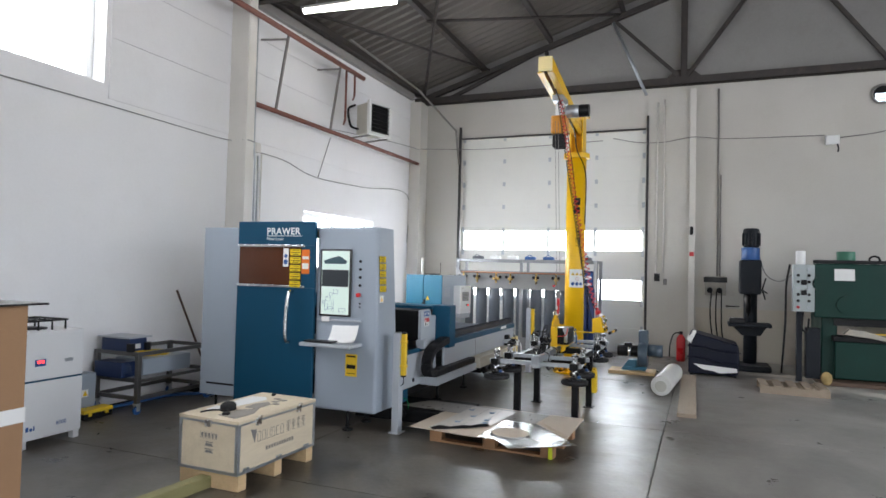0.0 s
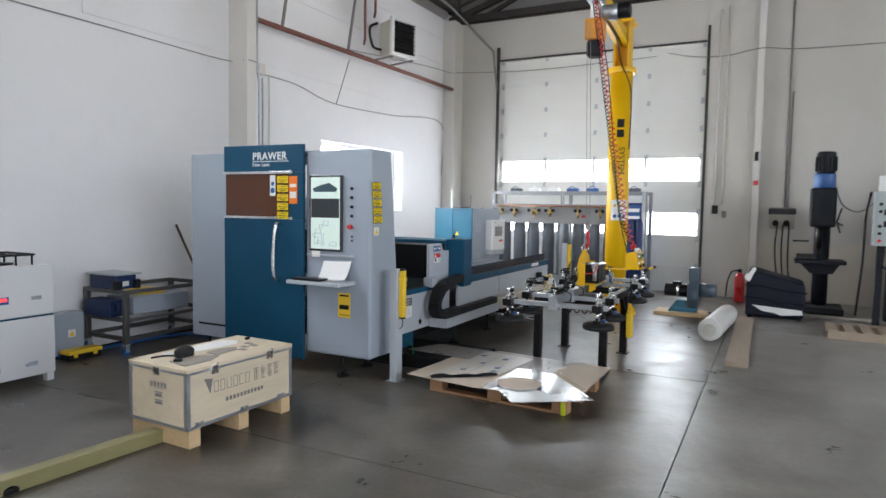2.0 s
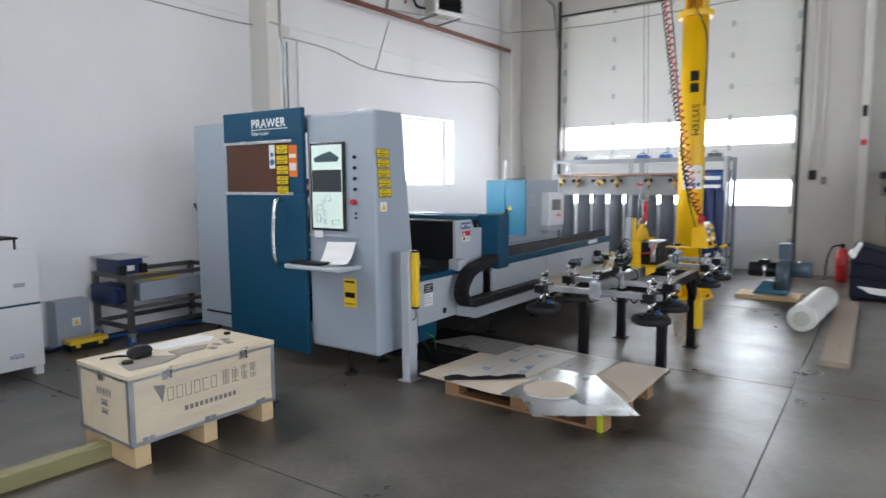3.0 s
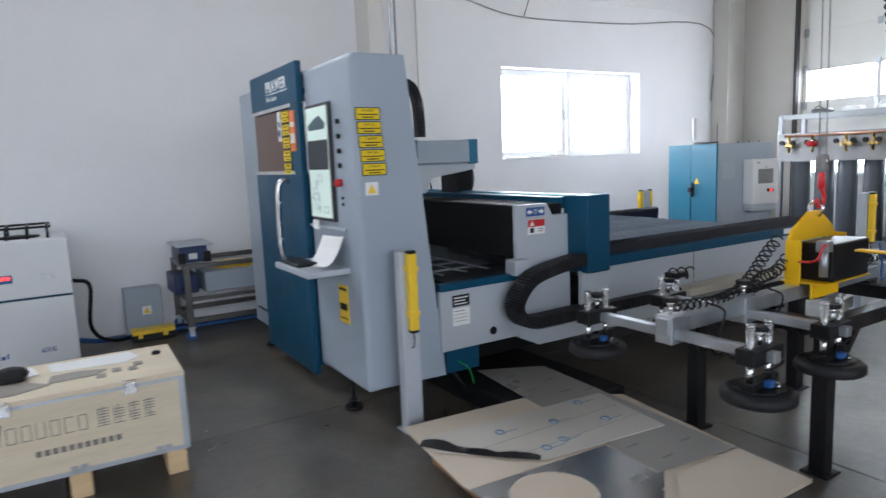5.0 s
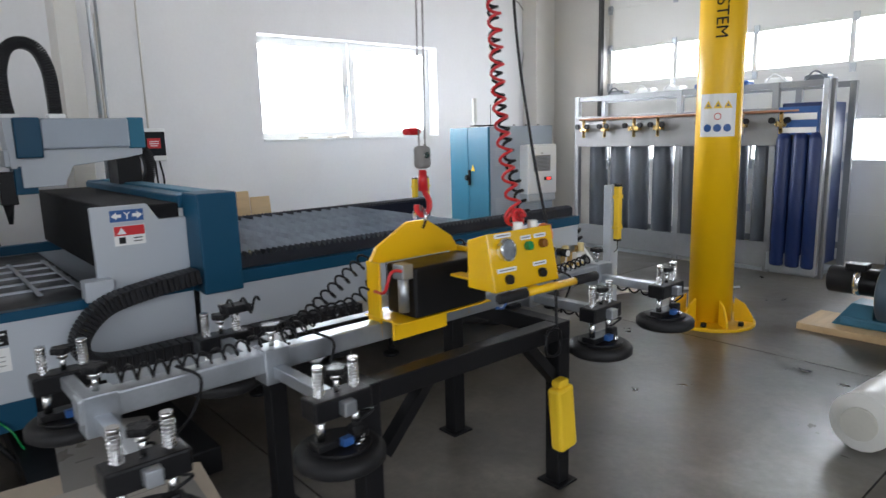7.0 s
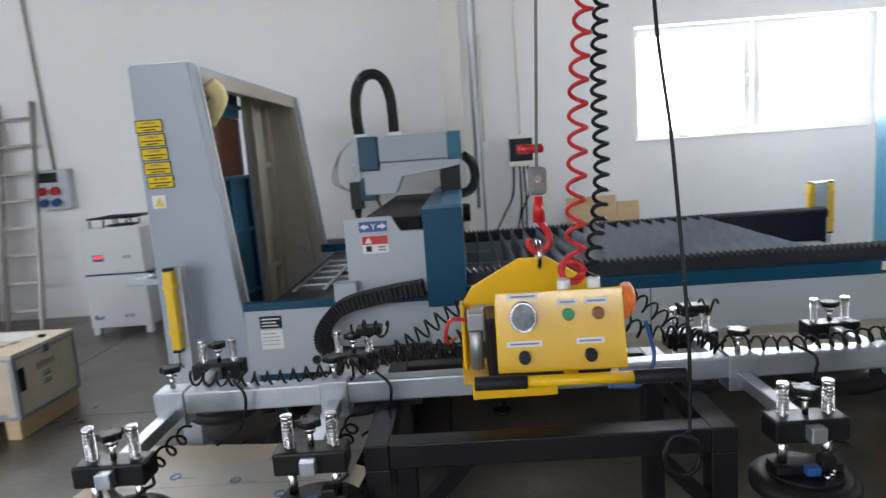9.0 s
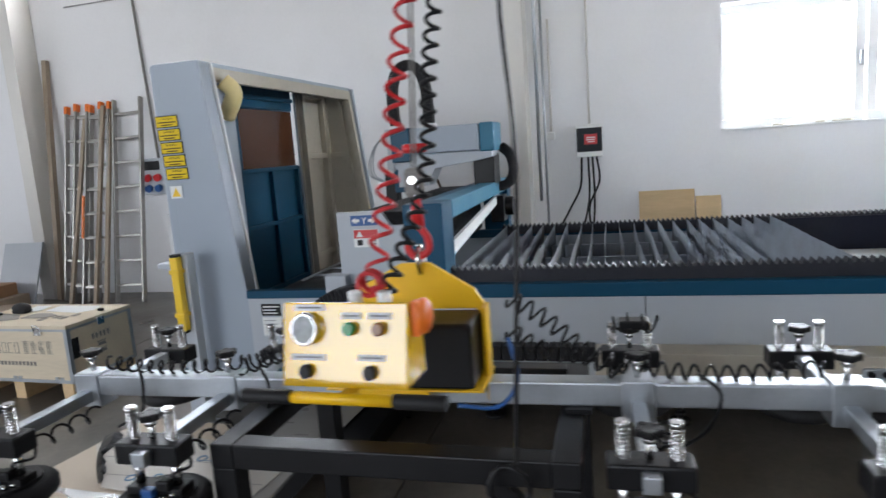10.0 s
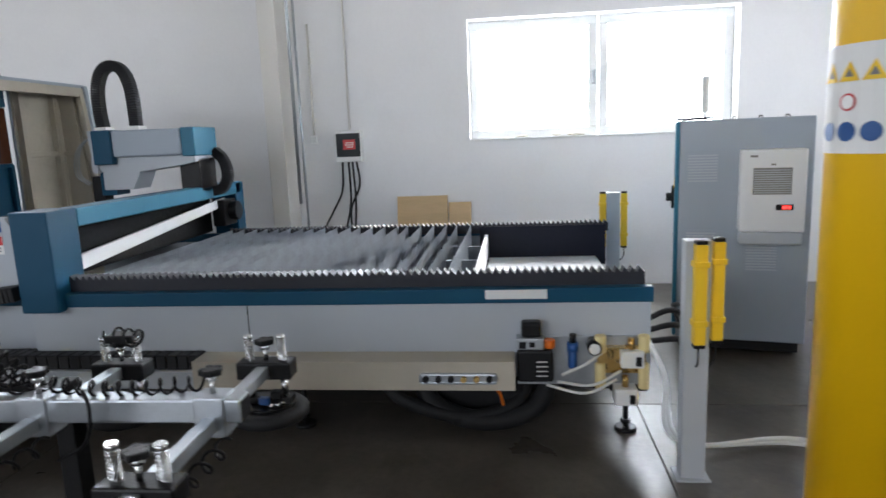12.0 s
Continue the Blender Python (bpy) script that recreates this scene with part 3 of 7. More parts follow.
# sectional door
door = thing("door_1", (-3.06, 13.6, 0), "white sectional hall door with two window rows", "garage door")
door["kind"] = "structure"
SEC = 0.508
for k in range(9):
    z0, z1 = k * SEC, (k + 1) * SEC - 0.0005
    if k in (2, 4):
        f = Shape().box((-5.06, 13.60, z0), (-1.07, 13.64, z0 + 0.06), 0.003).box((-5.06, 13.60, z1 - 0.03), (-1.07, 13.64, z1), 0.003)
        for q in range(5):
            x = -5.06 + q * 0.9925
            f.box((max(-5.06, x - 0.025), 13.60, z0 + 0.06), (min(-1.07, x + 0.045 if q == 0 else x + 0.025), 13.64, z1 - 0.03))
        sec = part("window_section", f, DOORW, door)
        for q in range(4):
            x = -5.06 + q * 0.9925
            part("pane", Shape().box((x + 0.026, 13.618, z0 + 0.061), (x + 0.966, 13.622, z1 - 0.031)), GLASS, sec).visible_shadow = False
    else:
        sec = part("door_section", Shape().box((-5.06, 13.60, z0), (-1.07, 13.64, z1), 0.004), DOORW, door)
    for x in (-4.08, -3.06, -2.06):
        part("hinge", Shape().box((x - 0.03, 13.585, z1 - 0.05), (x + 0.03, 13.60, z1 + 0.04), 0.003), GALV, sec)
    for x in (-5.06, -1.13):
        part("roller_bracket", Shape().box((x, 13.57, z1 - 0.06), (x + 0.06, 13.60, z1 + 0.05), 0.004).cyl((x + 0.03, 13.55, z1), (x + 0.03, 13.58, z1), 0.022, 10), GALV, sec)
for x in (-5.13, -1.06):
    structure("door_track", Shape().box((x + 0.015, 13.43, 0), (x + 0.06, 13.4995, 4.85), 0.004), DARKM, "dark vertical door track", "door track")
structure("door_head", Shape().box((-5.06, 13.46, 4.57), (-1.06, 13.4995, 4.60), 0.004), DARKM, "dark door head seal", "door track")

# ---- laser cutting machine ----
mc = thing("laser_cutting_machine", (-3.9, 7.8, 0), "petrol blue and grey laser cutting machine with slatted bed and gantry", "laser cutter")
FY = 5.53
sp = part("side_panel", Shape().prism([(FY + 0.03, 0.20), (6.03, 0.19), (5.84, 2.03), (FY + 0.03, 2.03)], "x", -3.03, -2.932, 0.008), MGREY, mc)
ls = part("side_panel", Shape().prism([(FY + 0.021, 0.20), (6.05, 0.20), (5.86, 2.02), (FY + 0.021, 2.02)], "x", -5.118, -5.08, 0.004), MGREY, mc)
for y0, y1, z0, z1 in ((5.56, 5.62, 0.25, 1.98),):
    part("rib", Shape().box((-5.08, y0, z0), (-5.03, y1, z1), 0.004), BEIGE, ls)
part("rib", Shape().tube([(-5.055, 6.00, 0.25), (-5.055, 5.82, 1.98)], 0.028, 4), BEIGE, ls)
part("rib", Shape().tube([(-5.055, 5.9, 0.25), (-5.055, 5.74, 1.98)], 0.022, 4), BEIGE, ls)
for z in (0.7, 1.45, 1.96):
    part("rib", Shape().box((-5.08, 5.62, z), (-5.04, 5.80, z + 0.04), 0.003), BEIGE, ls)
part("lining", Shape().prism([(5.56, 0.22), (6.02, 0.22), (5.84, 2.0), (5.56, 2.0)], "x", -5.08, -5.07), BEIGE, ls)
# front: left grey panel, door, right grey console
lp = part("front_panel", Shape().box((-5.12, FY, 0.20), (-4.61, FY + 0.02, 2.03), 0.006), MGREY, mc)
part("lining", Shape().box((-5.06, FY + 0.02, 0.24), (-4.62, FY + 0.03, 2.0)), BEIGE, lp)
for x in (-5.04, -4.66):
    part("rib", Shape().box((x - 0.025, FY + 0.03, 0.22), (x + 0.025, FY + 0.08, 2.0), 0.004), BEIGE, lp)
for z in (0.62, 1.45, 1.95):
    part("rib", Shape().box((-5.015, FY + 0.03, z), (-4.685, FY + 0.075, z + 0.045), 0.004), BEIGE, lp)
part("slot", Shape().box((-5.03, FY - 0.004, 0.315), (-4.66, FY + 0.001, 0.335), 0.001), BLACK, lp)
con = part("console_panel", Shape().box((-3.64, FY - 0.01, 0.19), (-2.931, FY + 0.075, 2.032), 0.026, seg=4), MGREY, mc)
part("inner_cover", Shape().prism([(FY + 0.05, 0.24), (5.78, 0.24), (5.70, 1.98), (FY + 0.05, 1.98)], "x", -3.20, -3.031, 0.006), MGREY2, mc)
part("back_lip", Shape().tube([(-3.04, 6.025, 0.2), (-3.04, 5.845, 2.02)], 0.012, 4), PVC, sp)
part("roof", Shape().box((-5.12, FY + 0.001, 2.005), (-2.95, 5.83, 2.03), 0.004), MGREY, mc)
part("roof_beam", Shape().box((-5.08, 5.80, 1.93), (-3.05, 5.84, 2.004), 0.004), BEIGE, mc)
part("air_duct", Shape().tube(bend([(-3.12, 5.86, 1.93), (-3.16, 5.90, 1.86), (-3.22, 5.80, 1.74)], 6), 0.05, 12), YCREAM, mc, "cream flexible extraction duct")
dr = part("sliding_door", Shape().box((-4.61, FY - 0.055, 0.12), (-3.64, FY - 0.015, 1.405), 0.006).box((-4.61, FY - 0.055, 1.84), (-3.64, FY - 0.015, 2.09), 0.006)
          .box((-3.80, FY - 0.055, 1.405), (-3.64, FY - 0.015, 1.84), 0.004), BLUE, mc, "petrol blue sliding door with amber window")
part("viewing_window", Shape().box((-4.60, FY - 0.04, 1.41), (-3.80, FY - 0.022, 1.835)), AMBER, dr, "dark amber laser safety window")
for z in (1.415, 1.835):
    part("trim", Shape().box((-4.61, FY - 0.061, z - 0.012), (-3.76, FY - 0.055, z + 0.012), 0.002), SILVER, dr)
part("inner_skin", Shape().box((-4.56, FY - 0.014, 0.16), (-3.66, FY - 0.004, 1.40)).box((-4.56, FY - 0.014, 1.85), (-3.66, FY - 0.004, 2.0)), BLUE, dr)
for z in (0.5, 0.98, 1.38, 1.9):
    part("stiffener", Shape().box((-4.55, FY - 0.004, z), (-3.67, FY + 0.03, z + 0.03), 0.004), BLUE, dr)
for x in (-4.56, -4.15, -3.72):
    part("stiffener", Shape().box((x, FY - 0.004, 0.16), (x + 0.035, FY + 0.03, 1.40), 0.004), BLUE, dr)
part("handle", Shape().tube(bend([(-3.90, FY - 0.056, 1.36), (-3.90, FY - 0.12, 1.34), (-3.92, FY - 0.13, 1.1), (-3.92, FY - 0.12, 0.88), (-3.92, FY - 0.056, 0.85)], 6), 0.018, 10), SILVER, dr, "polished steel bow handle")
up = pose(-4.24, FY - 0.056, 1.955, 90, 0, 0)
lettering("PRAWER", 0.098, up, PAPER, dr, spread=1.12, bold=0.0022)
part("underline", Shape().box((-4.24, FY - 0.0565, 1.936), (-3.80, FY - 0.0555, 1.942)), PAPER, dr)
lettering("Fiber Laser", 0.048, pose(-4.24, FY - 0.056, 1.893, 90, 0, 0), PAPER, dr)


def warning(parent, m, w, h, rows=3):
    """A yellow warning plate with bars for its lines of small print; m puts its middle, facing +z."""
    pl = part("warning_plate", Shape().box((-w / 2, -h / 2, 0), (w / 2, h / 2, 0.003), 0.0008).turn(m), BLACK, parent, "yellow warning plate with black border")
    part("field", Shape().box((-w / 2 + 0.005, -h / 2 + 0.005, 0.003), (w / 2 - 0.005, h / 2 - 0.005, 0.0036)).turn(m), YELLOWS, pl)
    bars = Shape()
    for k in range(1, rows):
        z = h * (0.16 - 0.22 * k)
        ww = w * (0.40 if k == 1 else 0.24)
        bars.box((-ww, z - h * 0.045, 0.0036), (ww, z + h * 0.045, 0.004))
    part("print", bars.turn(m), BLACK, pl)
    lettering("UWAGA !", h * 0.26, m @ Matrix.Translation((-w * 0.24, h * 0.16, 0.0036)), BLACK, pl)
    return pl


for k in range(5):
    warning(dr, pose(-3.87, FY - 0.058, 1.77 - 0.082 * k, 90, 0, 0), 0.14, 0.075)
    warning(sp, pose(-2.929, 5.60 + 0.006 * k, 1.715 - 0.073 * k, 90, 0, 90), 0.145, 0.066, 3)
part("notice", Shape().box((-3.795, FY - 0.059, 1.55), (-3.70, FY - 0.056, 1.80)), ORANGE, dr, "orange safety notice")
part("notice", Shape().box((-4.02, FY - 0.062, 1.62), (-3.955, FY - 0.06, 1.81)), PAPER, dr, "white safety notice with blue signs")
part("notice_print", Shape().cyl((-3.987, FY - 0.0625, 1.67), (-3.987, FY - 0.0635, 1.67), 0.026, 16).cyl((-3.987, FY - 0.0625, 1.73), (-3.987, FY - 0.0635, 1.73), 0.02, 16), BLUEP, dr)
part("notice_print", Shape().box((-3.785, FY - 0.0605, 1.60), (-3.71, FY - 0.059, 1.66)).box((-3.785, FY - 0.0605, 1.70), (-3.71, FY - 0.059, 1.73)), PAPER, dr)
tri_sign = part("warning_sign", Shape().box((-2.93, 5.565, 1.285), (-2.927, 5.64, 1.355)), PAPER, sp, "white plate with yellow warning triangle")
part("print", Shape().prism([(5.575, 1.295), (5.63, 1.295), (5.6025, 1.345)], "x", -2.927, -2.926), YELLOW2, tri_sign)
# screen, buttons, keyboard shelf
scr = part("monitor", Shape().box((-3.585, FY - 0.03, 1.13), (-3.225, FY - 0.005, 1.81), 0.006), SCREEN, mc, "portrait touch screen showing a cutting layout")
part("screen_area", Shape().box((-3.565, FY - 0.033, 1.15), (-3.245, FY - 0.031, 1.79)), SCR1, scr)
part("screen_area", Shape().box((-3.56, FY - 0.035, 1.43), (-3.25, FY - 0.0335, 1.60)), SCR2, scr)
pr = Shape()
rnd = random.Random(7)
for k in range(9):
    x, z = -3.55 + 0.2 * rnd.random(), 1.17 + 0.2 * rnd.random()
    w, h = 0.02 + 0.06 * rnd.random(), 0.02 + 0.05 * rnd.random()
    for q in ((x, z, x + w, z + 0.002), (x, z + h, x + w, z + h + 0.002), (x, z, x + 0.002, z + h), (x + w, z, x + w + 0.002, z + h)):
        pr.box((q[0], FY - 0.0345, q[1]), (q[2], FY - 0.0335, q[3]))
part("print", pr, BLUEP, scr)
sil = Shape().prism([(-3.53, 1.66), (-3.29, 1.66), (-3.27, 1.69), (-3.36, 1.74), (-3.45, 1.72), (-3.54, 1.69)], "y", FY - 0.0345, FY - 0.0335)
part("screen_area", sil, surf("screen machine picture", (0.05, 0.10, 0.12), 0.4), scr)
for k, z in enumerate((1.69, 1.61, 1.53, 1.45)):
    part("push_button", Shape().cyl((-3.125, FY - 0.012, z), (-3.125, FY - 0.03, z), 0.014, 14, bevel=0.003), BLACK, con)
part("emergency_stop", Shape().cyl((-3.135, FY - 0.012, 1.355), (-3.135, FY - 0.05, 1.355), 0.022, 16, bevel=0.005), RED, con, "red mushroom emergency stop")
for z in (1.27, 1.235):
    part("push_button", Shape().cyl((-3.125, FY - 0.012, z), (-3.125, FY - 0.02, z), 0.009, 12), BLACK, con)
kb = part("keyboard_shelf", Shape().box((-3.66, FY - 0.26, 0.845), (-3.09, FY - 0.005, 0.88), 0.008), MGREY2, mc)
part("recess_edge", Shape().box((-3.62, FY - 0.03, 1.085), (-3.10, FY - 0.01, 1.10), 0.003), MGREY2, con)
solid("keyboard", Shape().box((-3.62, FY - 0.24, 0.881), (-3.30, FY - 0.12, 0.902), 0.005), BLACK, (-3.46, FY - 0.18, 0.881), "black keyboard on the machine's pull-out shelf", "keyboard")
for k in range(3):
    sheet = Shape()
    rows = []
    for i in range(6):
        t = i / 5
        y, z = FY - 0.16 + 0.13 * t, 0.884 + 0.16 * t ** 2.2
        rows.append([sheet.bm.verts.new((-3.42 + 0.09 * k, y, z)), sheet.bm.verts.new((-3.30 + 0.09 * k, y + 0.004, z + 0.006 * k))])
    for p, q in zip(rows, rows[1:]):
        sheet.bm.faces.new((p[0], p[1], q[1], q[0]))
    solid("paper_sheet", sheet, PAPER, (-3.36 + 0.09 * k, FY - 0.1, 0.882), "loose white printed paper leaning on the keyboard shelf", "paper", "shelf papers")
solid("sticky_note", Shape().box((-3.55, FY - 0.036, 1.075), (-3.46, FY - 0.031, 1.128)), PAPER, (-3.5, FY - 0.034, 1.075), "small white note stuck below the screen", "note")
yst = part("warning_sticker", Shape().box((-3.27, FY - 0.014, 0.545), (-3.14, FY - 0.0105, 0.765)), YELLOW2, con, "yellow warning sticker")
part("print", Shape().box((-3.255, FY - 0.016, 0.62), (-3.155, FY - 0.0145, 0.66)).box((-3.255, FY - 0.016, 0.57), (-3.155, FY - 0.0145, 0.575)).box((-3.255, FY - 0.016, 0.735), (-3.155, FY - 0.0145, 0.75)), BLACK, yst)


def foot(x, y, top, parent):
    f = part("levelling_foot", Shape().cyl((x, y, 0), (x, y, 0.02), 0.055, 20, bevel=0.006).cyl((x, y, 0.02), (x, y, top), 0.014, 10).cyl((x, y, 0.04), (x, y, 0.06), 0.026, 6), BLACK, parent, "black levelling foot")
    return f


for x, y in ((-3.25, 5.56), (-4.95, 5.6), (-3.25, 5.95), (-4.95, 5.95)):
    foot(x, y, 0.20, mc)

# bed
SX = -2.80
bed = part("bed_side", Shape().box((-2.94, 5.99, 0.34), (-2.905, 7.0, 0.70), 0.004).box((SX - 0.03, 7.0, 0.36), (SX, 10.02, 0.715), 0.004), MGREY2, mc)
part("bed_side", Shape().box((-4.87, 6.0, 0.36), (-4.83, 10.02, 0.72), 0.004), MGREY2, mc)
part("bed_end", Shape().box((-4.83, 9.98, 0.36), (SX - 0.03, 10.02, 0.553), 0.004), MGREY2, mc)
part("bed_seam", Shape().box((SX + 0.0002, 8.13, 0.36), (SX + 0.0015, 8.135, 0.715)), BLACK, bed)
part("blue_band", Shape().box((-2.95, 5.99, 0.70), (-2.895, 7.0, 0.745), 0.004).box((SX - 0.05, 7.0, 0.716), (SX + 0.01, 10.03, 0.785), 0.005), BLUE, mc)
part("blue_band", Shape().box((-4.88, 6.0, 0.72), (-4.82, 10.03, 0.785), 0.005), BLUE, mc)
part("lower_body", Shape().box((-4.70, 6.1, 0.20), (-3.05, 9.95, 0.42), 0.01), BLACK, mc)
part("blue_foot_box", Shape().box((-3.2, 6.03, 0.20), (-2.92, 6.26, 0.345), 0.004), BLUE, mc)
part("label_plate", Shape().box((SX + 0.009, 9.28, 0.737), (SX + 0.013, 9.56, 0.78), 0.001), WHITE, bed, "blank pale plate")
np1 = part("name_plate", Shape().box((-2.905, 6.07, 0.60), (-2.902, 6.19, 0.668)), BLACK, bed, "black type plate")
part("print", Shape().box((-2.902, 6.08, 0.648), (-2.9015, 6.18, 0.655)).box((-2.902, 6.08, 0.63), (-2.9015, 6.16, 0.636)).box((-2.902, 6.08, 0.612), (-2.9015, 6.17, 0.618)), PAPER, np1)
np2 = part("name_plate", Shape().box((-2.905, 6.07, 0.485), (-2.902, 6.19, 0.59)), PAPER, bed, "white type plate")
part("print", Shape().box((-2.902, 6.08, 0.57), (-2.9015, 6.15, 0.574)).box((-2.902, 6.08, 0.55), (-2.9015, 6.17, 0.553)).box((-2.902, 6.08, 0.53), (-2.9015, 6.17, 0.533)).box((-2.902, 6.08, 0.51), (-2.9015, 6.17, 0.513)), BARK, np2)
part("cable_port", Shape().cyl((-2.906, 6.36, 0.41), (-2.90, 6.36, 0.41), 0.025, 16), BLACK, bed)


def serrated(x0, x1, y0, y1, base, name="serrated_rail"):
    """A rail whose top edge is cut into saw teeth."""
    poly = [(y0, base)]
    k = int((y1 - y0) / 0.034)
    for i in range(k):
        y = y0 + i * (y1 - y0) / k
        st = (y1 - y0) / k
        poly += [(y, base + 0.058), (y + 0.3 * st, base + 0.082), (y + 0.75 * st, base + 0.062)]
    poly += [(y1, base + 0.06), (y1, base)]
    return Shape().prism(poly, "x", x0, x1)


part("serrated_rail", serrated(-2.90, -2.84, 7.16, 10.0, 0.786), SERR, mc, "dark saw-toothed slat rail")
part("serrated_rail", serrated(-4.80, -4.74, 7.16, 10.1, 0.75), SERR, mc, "dark saw-toothed slat rail")
part("rail_guard", Shape().box((-4.74, 9.15, 0.50), (-4.73, 10.08, 0.80)), NAVY, mc)
part("bed_floor", Shape().box((-4.72, 6.1, 0.44), (-2.96, 9.2, 0.46)), BLACK, mc)
part("white_tray", Shape().box((-4.7, 9.22, 0.555), (-2.95, 10.0, 0.57)).box((-4.72, 9.2, 0.555), (-4.70, 9.21, 0.72)), WHITE, mc, "white loading tray at the bed end")
part("end_bar", Shape().box((-4.72, 9.19, 0.60), (-2.95, 9.215, 0.745), 0.003), WHITE, mc)
for k in range(3):
    part("cross_bar", Shape().box((-4.35 + 0.5 * k, 7.2, 0.60), (-4.33 + 0.5 * k, 9.19, 0.72), 0.002), SLAT, mc)
rnd = random.Random(11)
slats = []
y = 7.2
k = 0
while y < 9.16:
    if k % 3 == 0 and len(slats) < 4:
        s = Shape()
        o = s.bm
        rows = []
        nn = 30
        for i in range(nn + 1):
            x = -4.73 + i * 1.78 / nn
            wob = 0.004 * math.sin(i * 0.22 + 1.3 * k)
            rows.append([o.verts.new((x, wob, 0.62)), o.verts.new((x, wob, 0.826 - rnd.random() * 0.004))])
        for p, q in zip(rows, rows[1:]):
            o.faces.new((p[0], q[0], q[1], p[1]))
        bmesh.ops.solidify(o, geom=o.faces[:], thickness=0.003)
        slats.append(mesh_of(s, "slat", SLAT, Vector((-3.9, 7.8, 0))))
    ob = new("slat", slats[k % len(slats)])
    ob.location = (0, y, 0)
    ob.parent = mc
    ob.location = (0, y, 0)
    y += 0.094 + 0.01 * math.sin(k * 1.7)
    k += 1

# lower tray, drag chain, valves
tray = part("lower_tray", Shape().box((-2.80, 7.9, 0.35), (-2.65, 9.41, 0.485), 0.004), CREAM, mc, "cream sheet-steel cable tray")
part("lower_tray", Shape().box((-2.91, 6.55, 0.33), (-2.70, 7.9, 0.42), 0.004), MGREY2, mc)
part("gland_plate", Shape().box((-2.65, 8.98, 0.385), (-2.645, 9.33, 0.435), 0.012), GALV, tray)
for q in range(6):
    part("gland", Shape().cyl((-2.645, 9.01 + q * 0.057, 0.41), (-2.625, 9.01 + q * 0.057, 0.41), 0.014, 10), BRASS if q in (3, 4) else BLACK, tray)


def drag_chain(pts, w, axis, parent, label):
    """Links of a flexible cable chain along a line."""
    pts = bend(pts, 9)
    sh = Shape()
    acc, last = 0.0, pts[0]
    for p, q in zip(pts, pts[1:]):
        mid, d = (p + q) / 2, (q - p)
        rot = d.to_track_quat("X", "Y" if axis == "x" else "Z").to_matrix().to_4x4()
        acc += d.length
        ln = d.length * 0.47
        h = 0.036
        if axis == "x":
            up_v = Vector((1, 0, 0)).cross(d).normalized()
            m = Matrix.Translation(mid) @ Matrix((d.normalized(), Vector((1, 0, 0)), d.normalized().cross(Vector((1, 0, 0))))).transposed().to_4x4()
        else:
            m = Matrix.Translation(mid) @ Matrix((d.normalized(), Vector((0, 1, 0)), d.normalized().cross(Vector((0, 1, 0))))).transposed().to_4x4()
        sh.box((-ln, -w / 2, -h), (ln, w / 2, h), 0.004, m, 1)
    return part("drag_chain", sh, CHAIN, parent, label)


drag_chain([(-2.78, 6.98, 0.80), (-2.78, 6.75, 0.77), (-2.78, 6.55, 0.72), (-2.78, 6.44, 0.60), (-2.78, 6.46, 0.50), (-2.78, 6.58, 0.455), (-2.78, 6.9, 0.455), (-2.78, 7.4, 0.455), (-2.78, 7.9, 0.455)], 0.12, "x", mc, "black plastic drag chain curling beside the bed")
# gantry
gan = part("gantry_end", Shape().prism([(7.00, 0.70), (7.20, 0.70), (7.20, 1.10), (7.20, 1.20), (7.00, 1.20)], "x", -2.96, -2.74, 0.008), BLUE, mc, "petrol blue gantry end")
part("gantry_beam", Shape().box((-4.95, 7.08, 1.10), (-2.96, 7.20, 1.195), 0.008), TEAL, mc, "teal painted gantry beam")
part("gantry_beam", Shape().box((-4.95, 6.98, 1.12), (-2.96, 7.08, 1.185), 0.008), BLUE, mc)
part("gantry_end", Shape().box((-5.0, 7.0, 0.72), (-4.85, 7.2, 1.19), 0.008), BLUE, mc)
part("cover_strip", Shape().prism([(-4.75, 1.02), (-2.97, 0.86), (-2.97, 0.94), (-4.75, 1.08)], "y", 7.13, 7.15), WHITE, mc)
part("motor", Shape().cyl((-4.75, 7.14, 0.98), (-4.75, 7.26, 0.98), 0.075, 18, bevel=0.008).box((-4.83, 7.1, 0.87), (-4.62, 7.2, 1.07), 0.006), BLACK, mc)
part("bellows", Shape().box((-4.85, 6.66, 0.80), (-2.95, 6.98, 1.15), 0.01), surf("black bellows cloth", (0.007, 0.007, 0.008), 0.7, vary=0.3, scale=30, stretch=(6, 1, 1), bump=0.3, spec=0.2), mc, "black pleated bellows")
yb = part("drive_box", Shape().prism([(6.57, 0.74), (7.0, 0.74), (7.0, 1.08), (6.87, 1.08), (6.82, 1.16), (6.57, 1.16)], "x", -2.955, -2.92, 0.004).box((-2.95, 6.50, 0.735), (-2.85, 6.62, 0.83), 0.004), MGREY2, mc, "grey sheet-steel drive box")
pl = part("axis_plate", Shape().box((-2.92, 6.65, 1.085), (-2.918, 6.80, 1.14)), BLUEP, yb)
part("print", Shape().prism([(6.655, 1.1125), (6.68, 1.13), (6.68, 1.12), (6.70, 1.12), (6.70, 1.105), (6.68, 1.105), (6.68, 1.095)], "x", -2.918, -2.917)
     .prism([(6.795, 1.1125), (6.77, 1.13), (6.77, 1.12), (6.75, 1.12), (6.75, 1.105), (6.77, 1.105), (6.77, 1.095)], "x", -2.918, -2.917), PAPER, pl)
lettering("Y", 0.05, pose(-2.9175, 6.711, 1.095, 90, 0, 90), PAPER, pl)
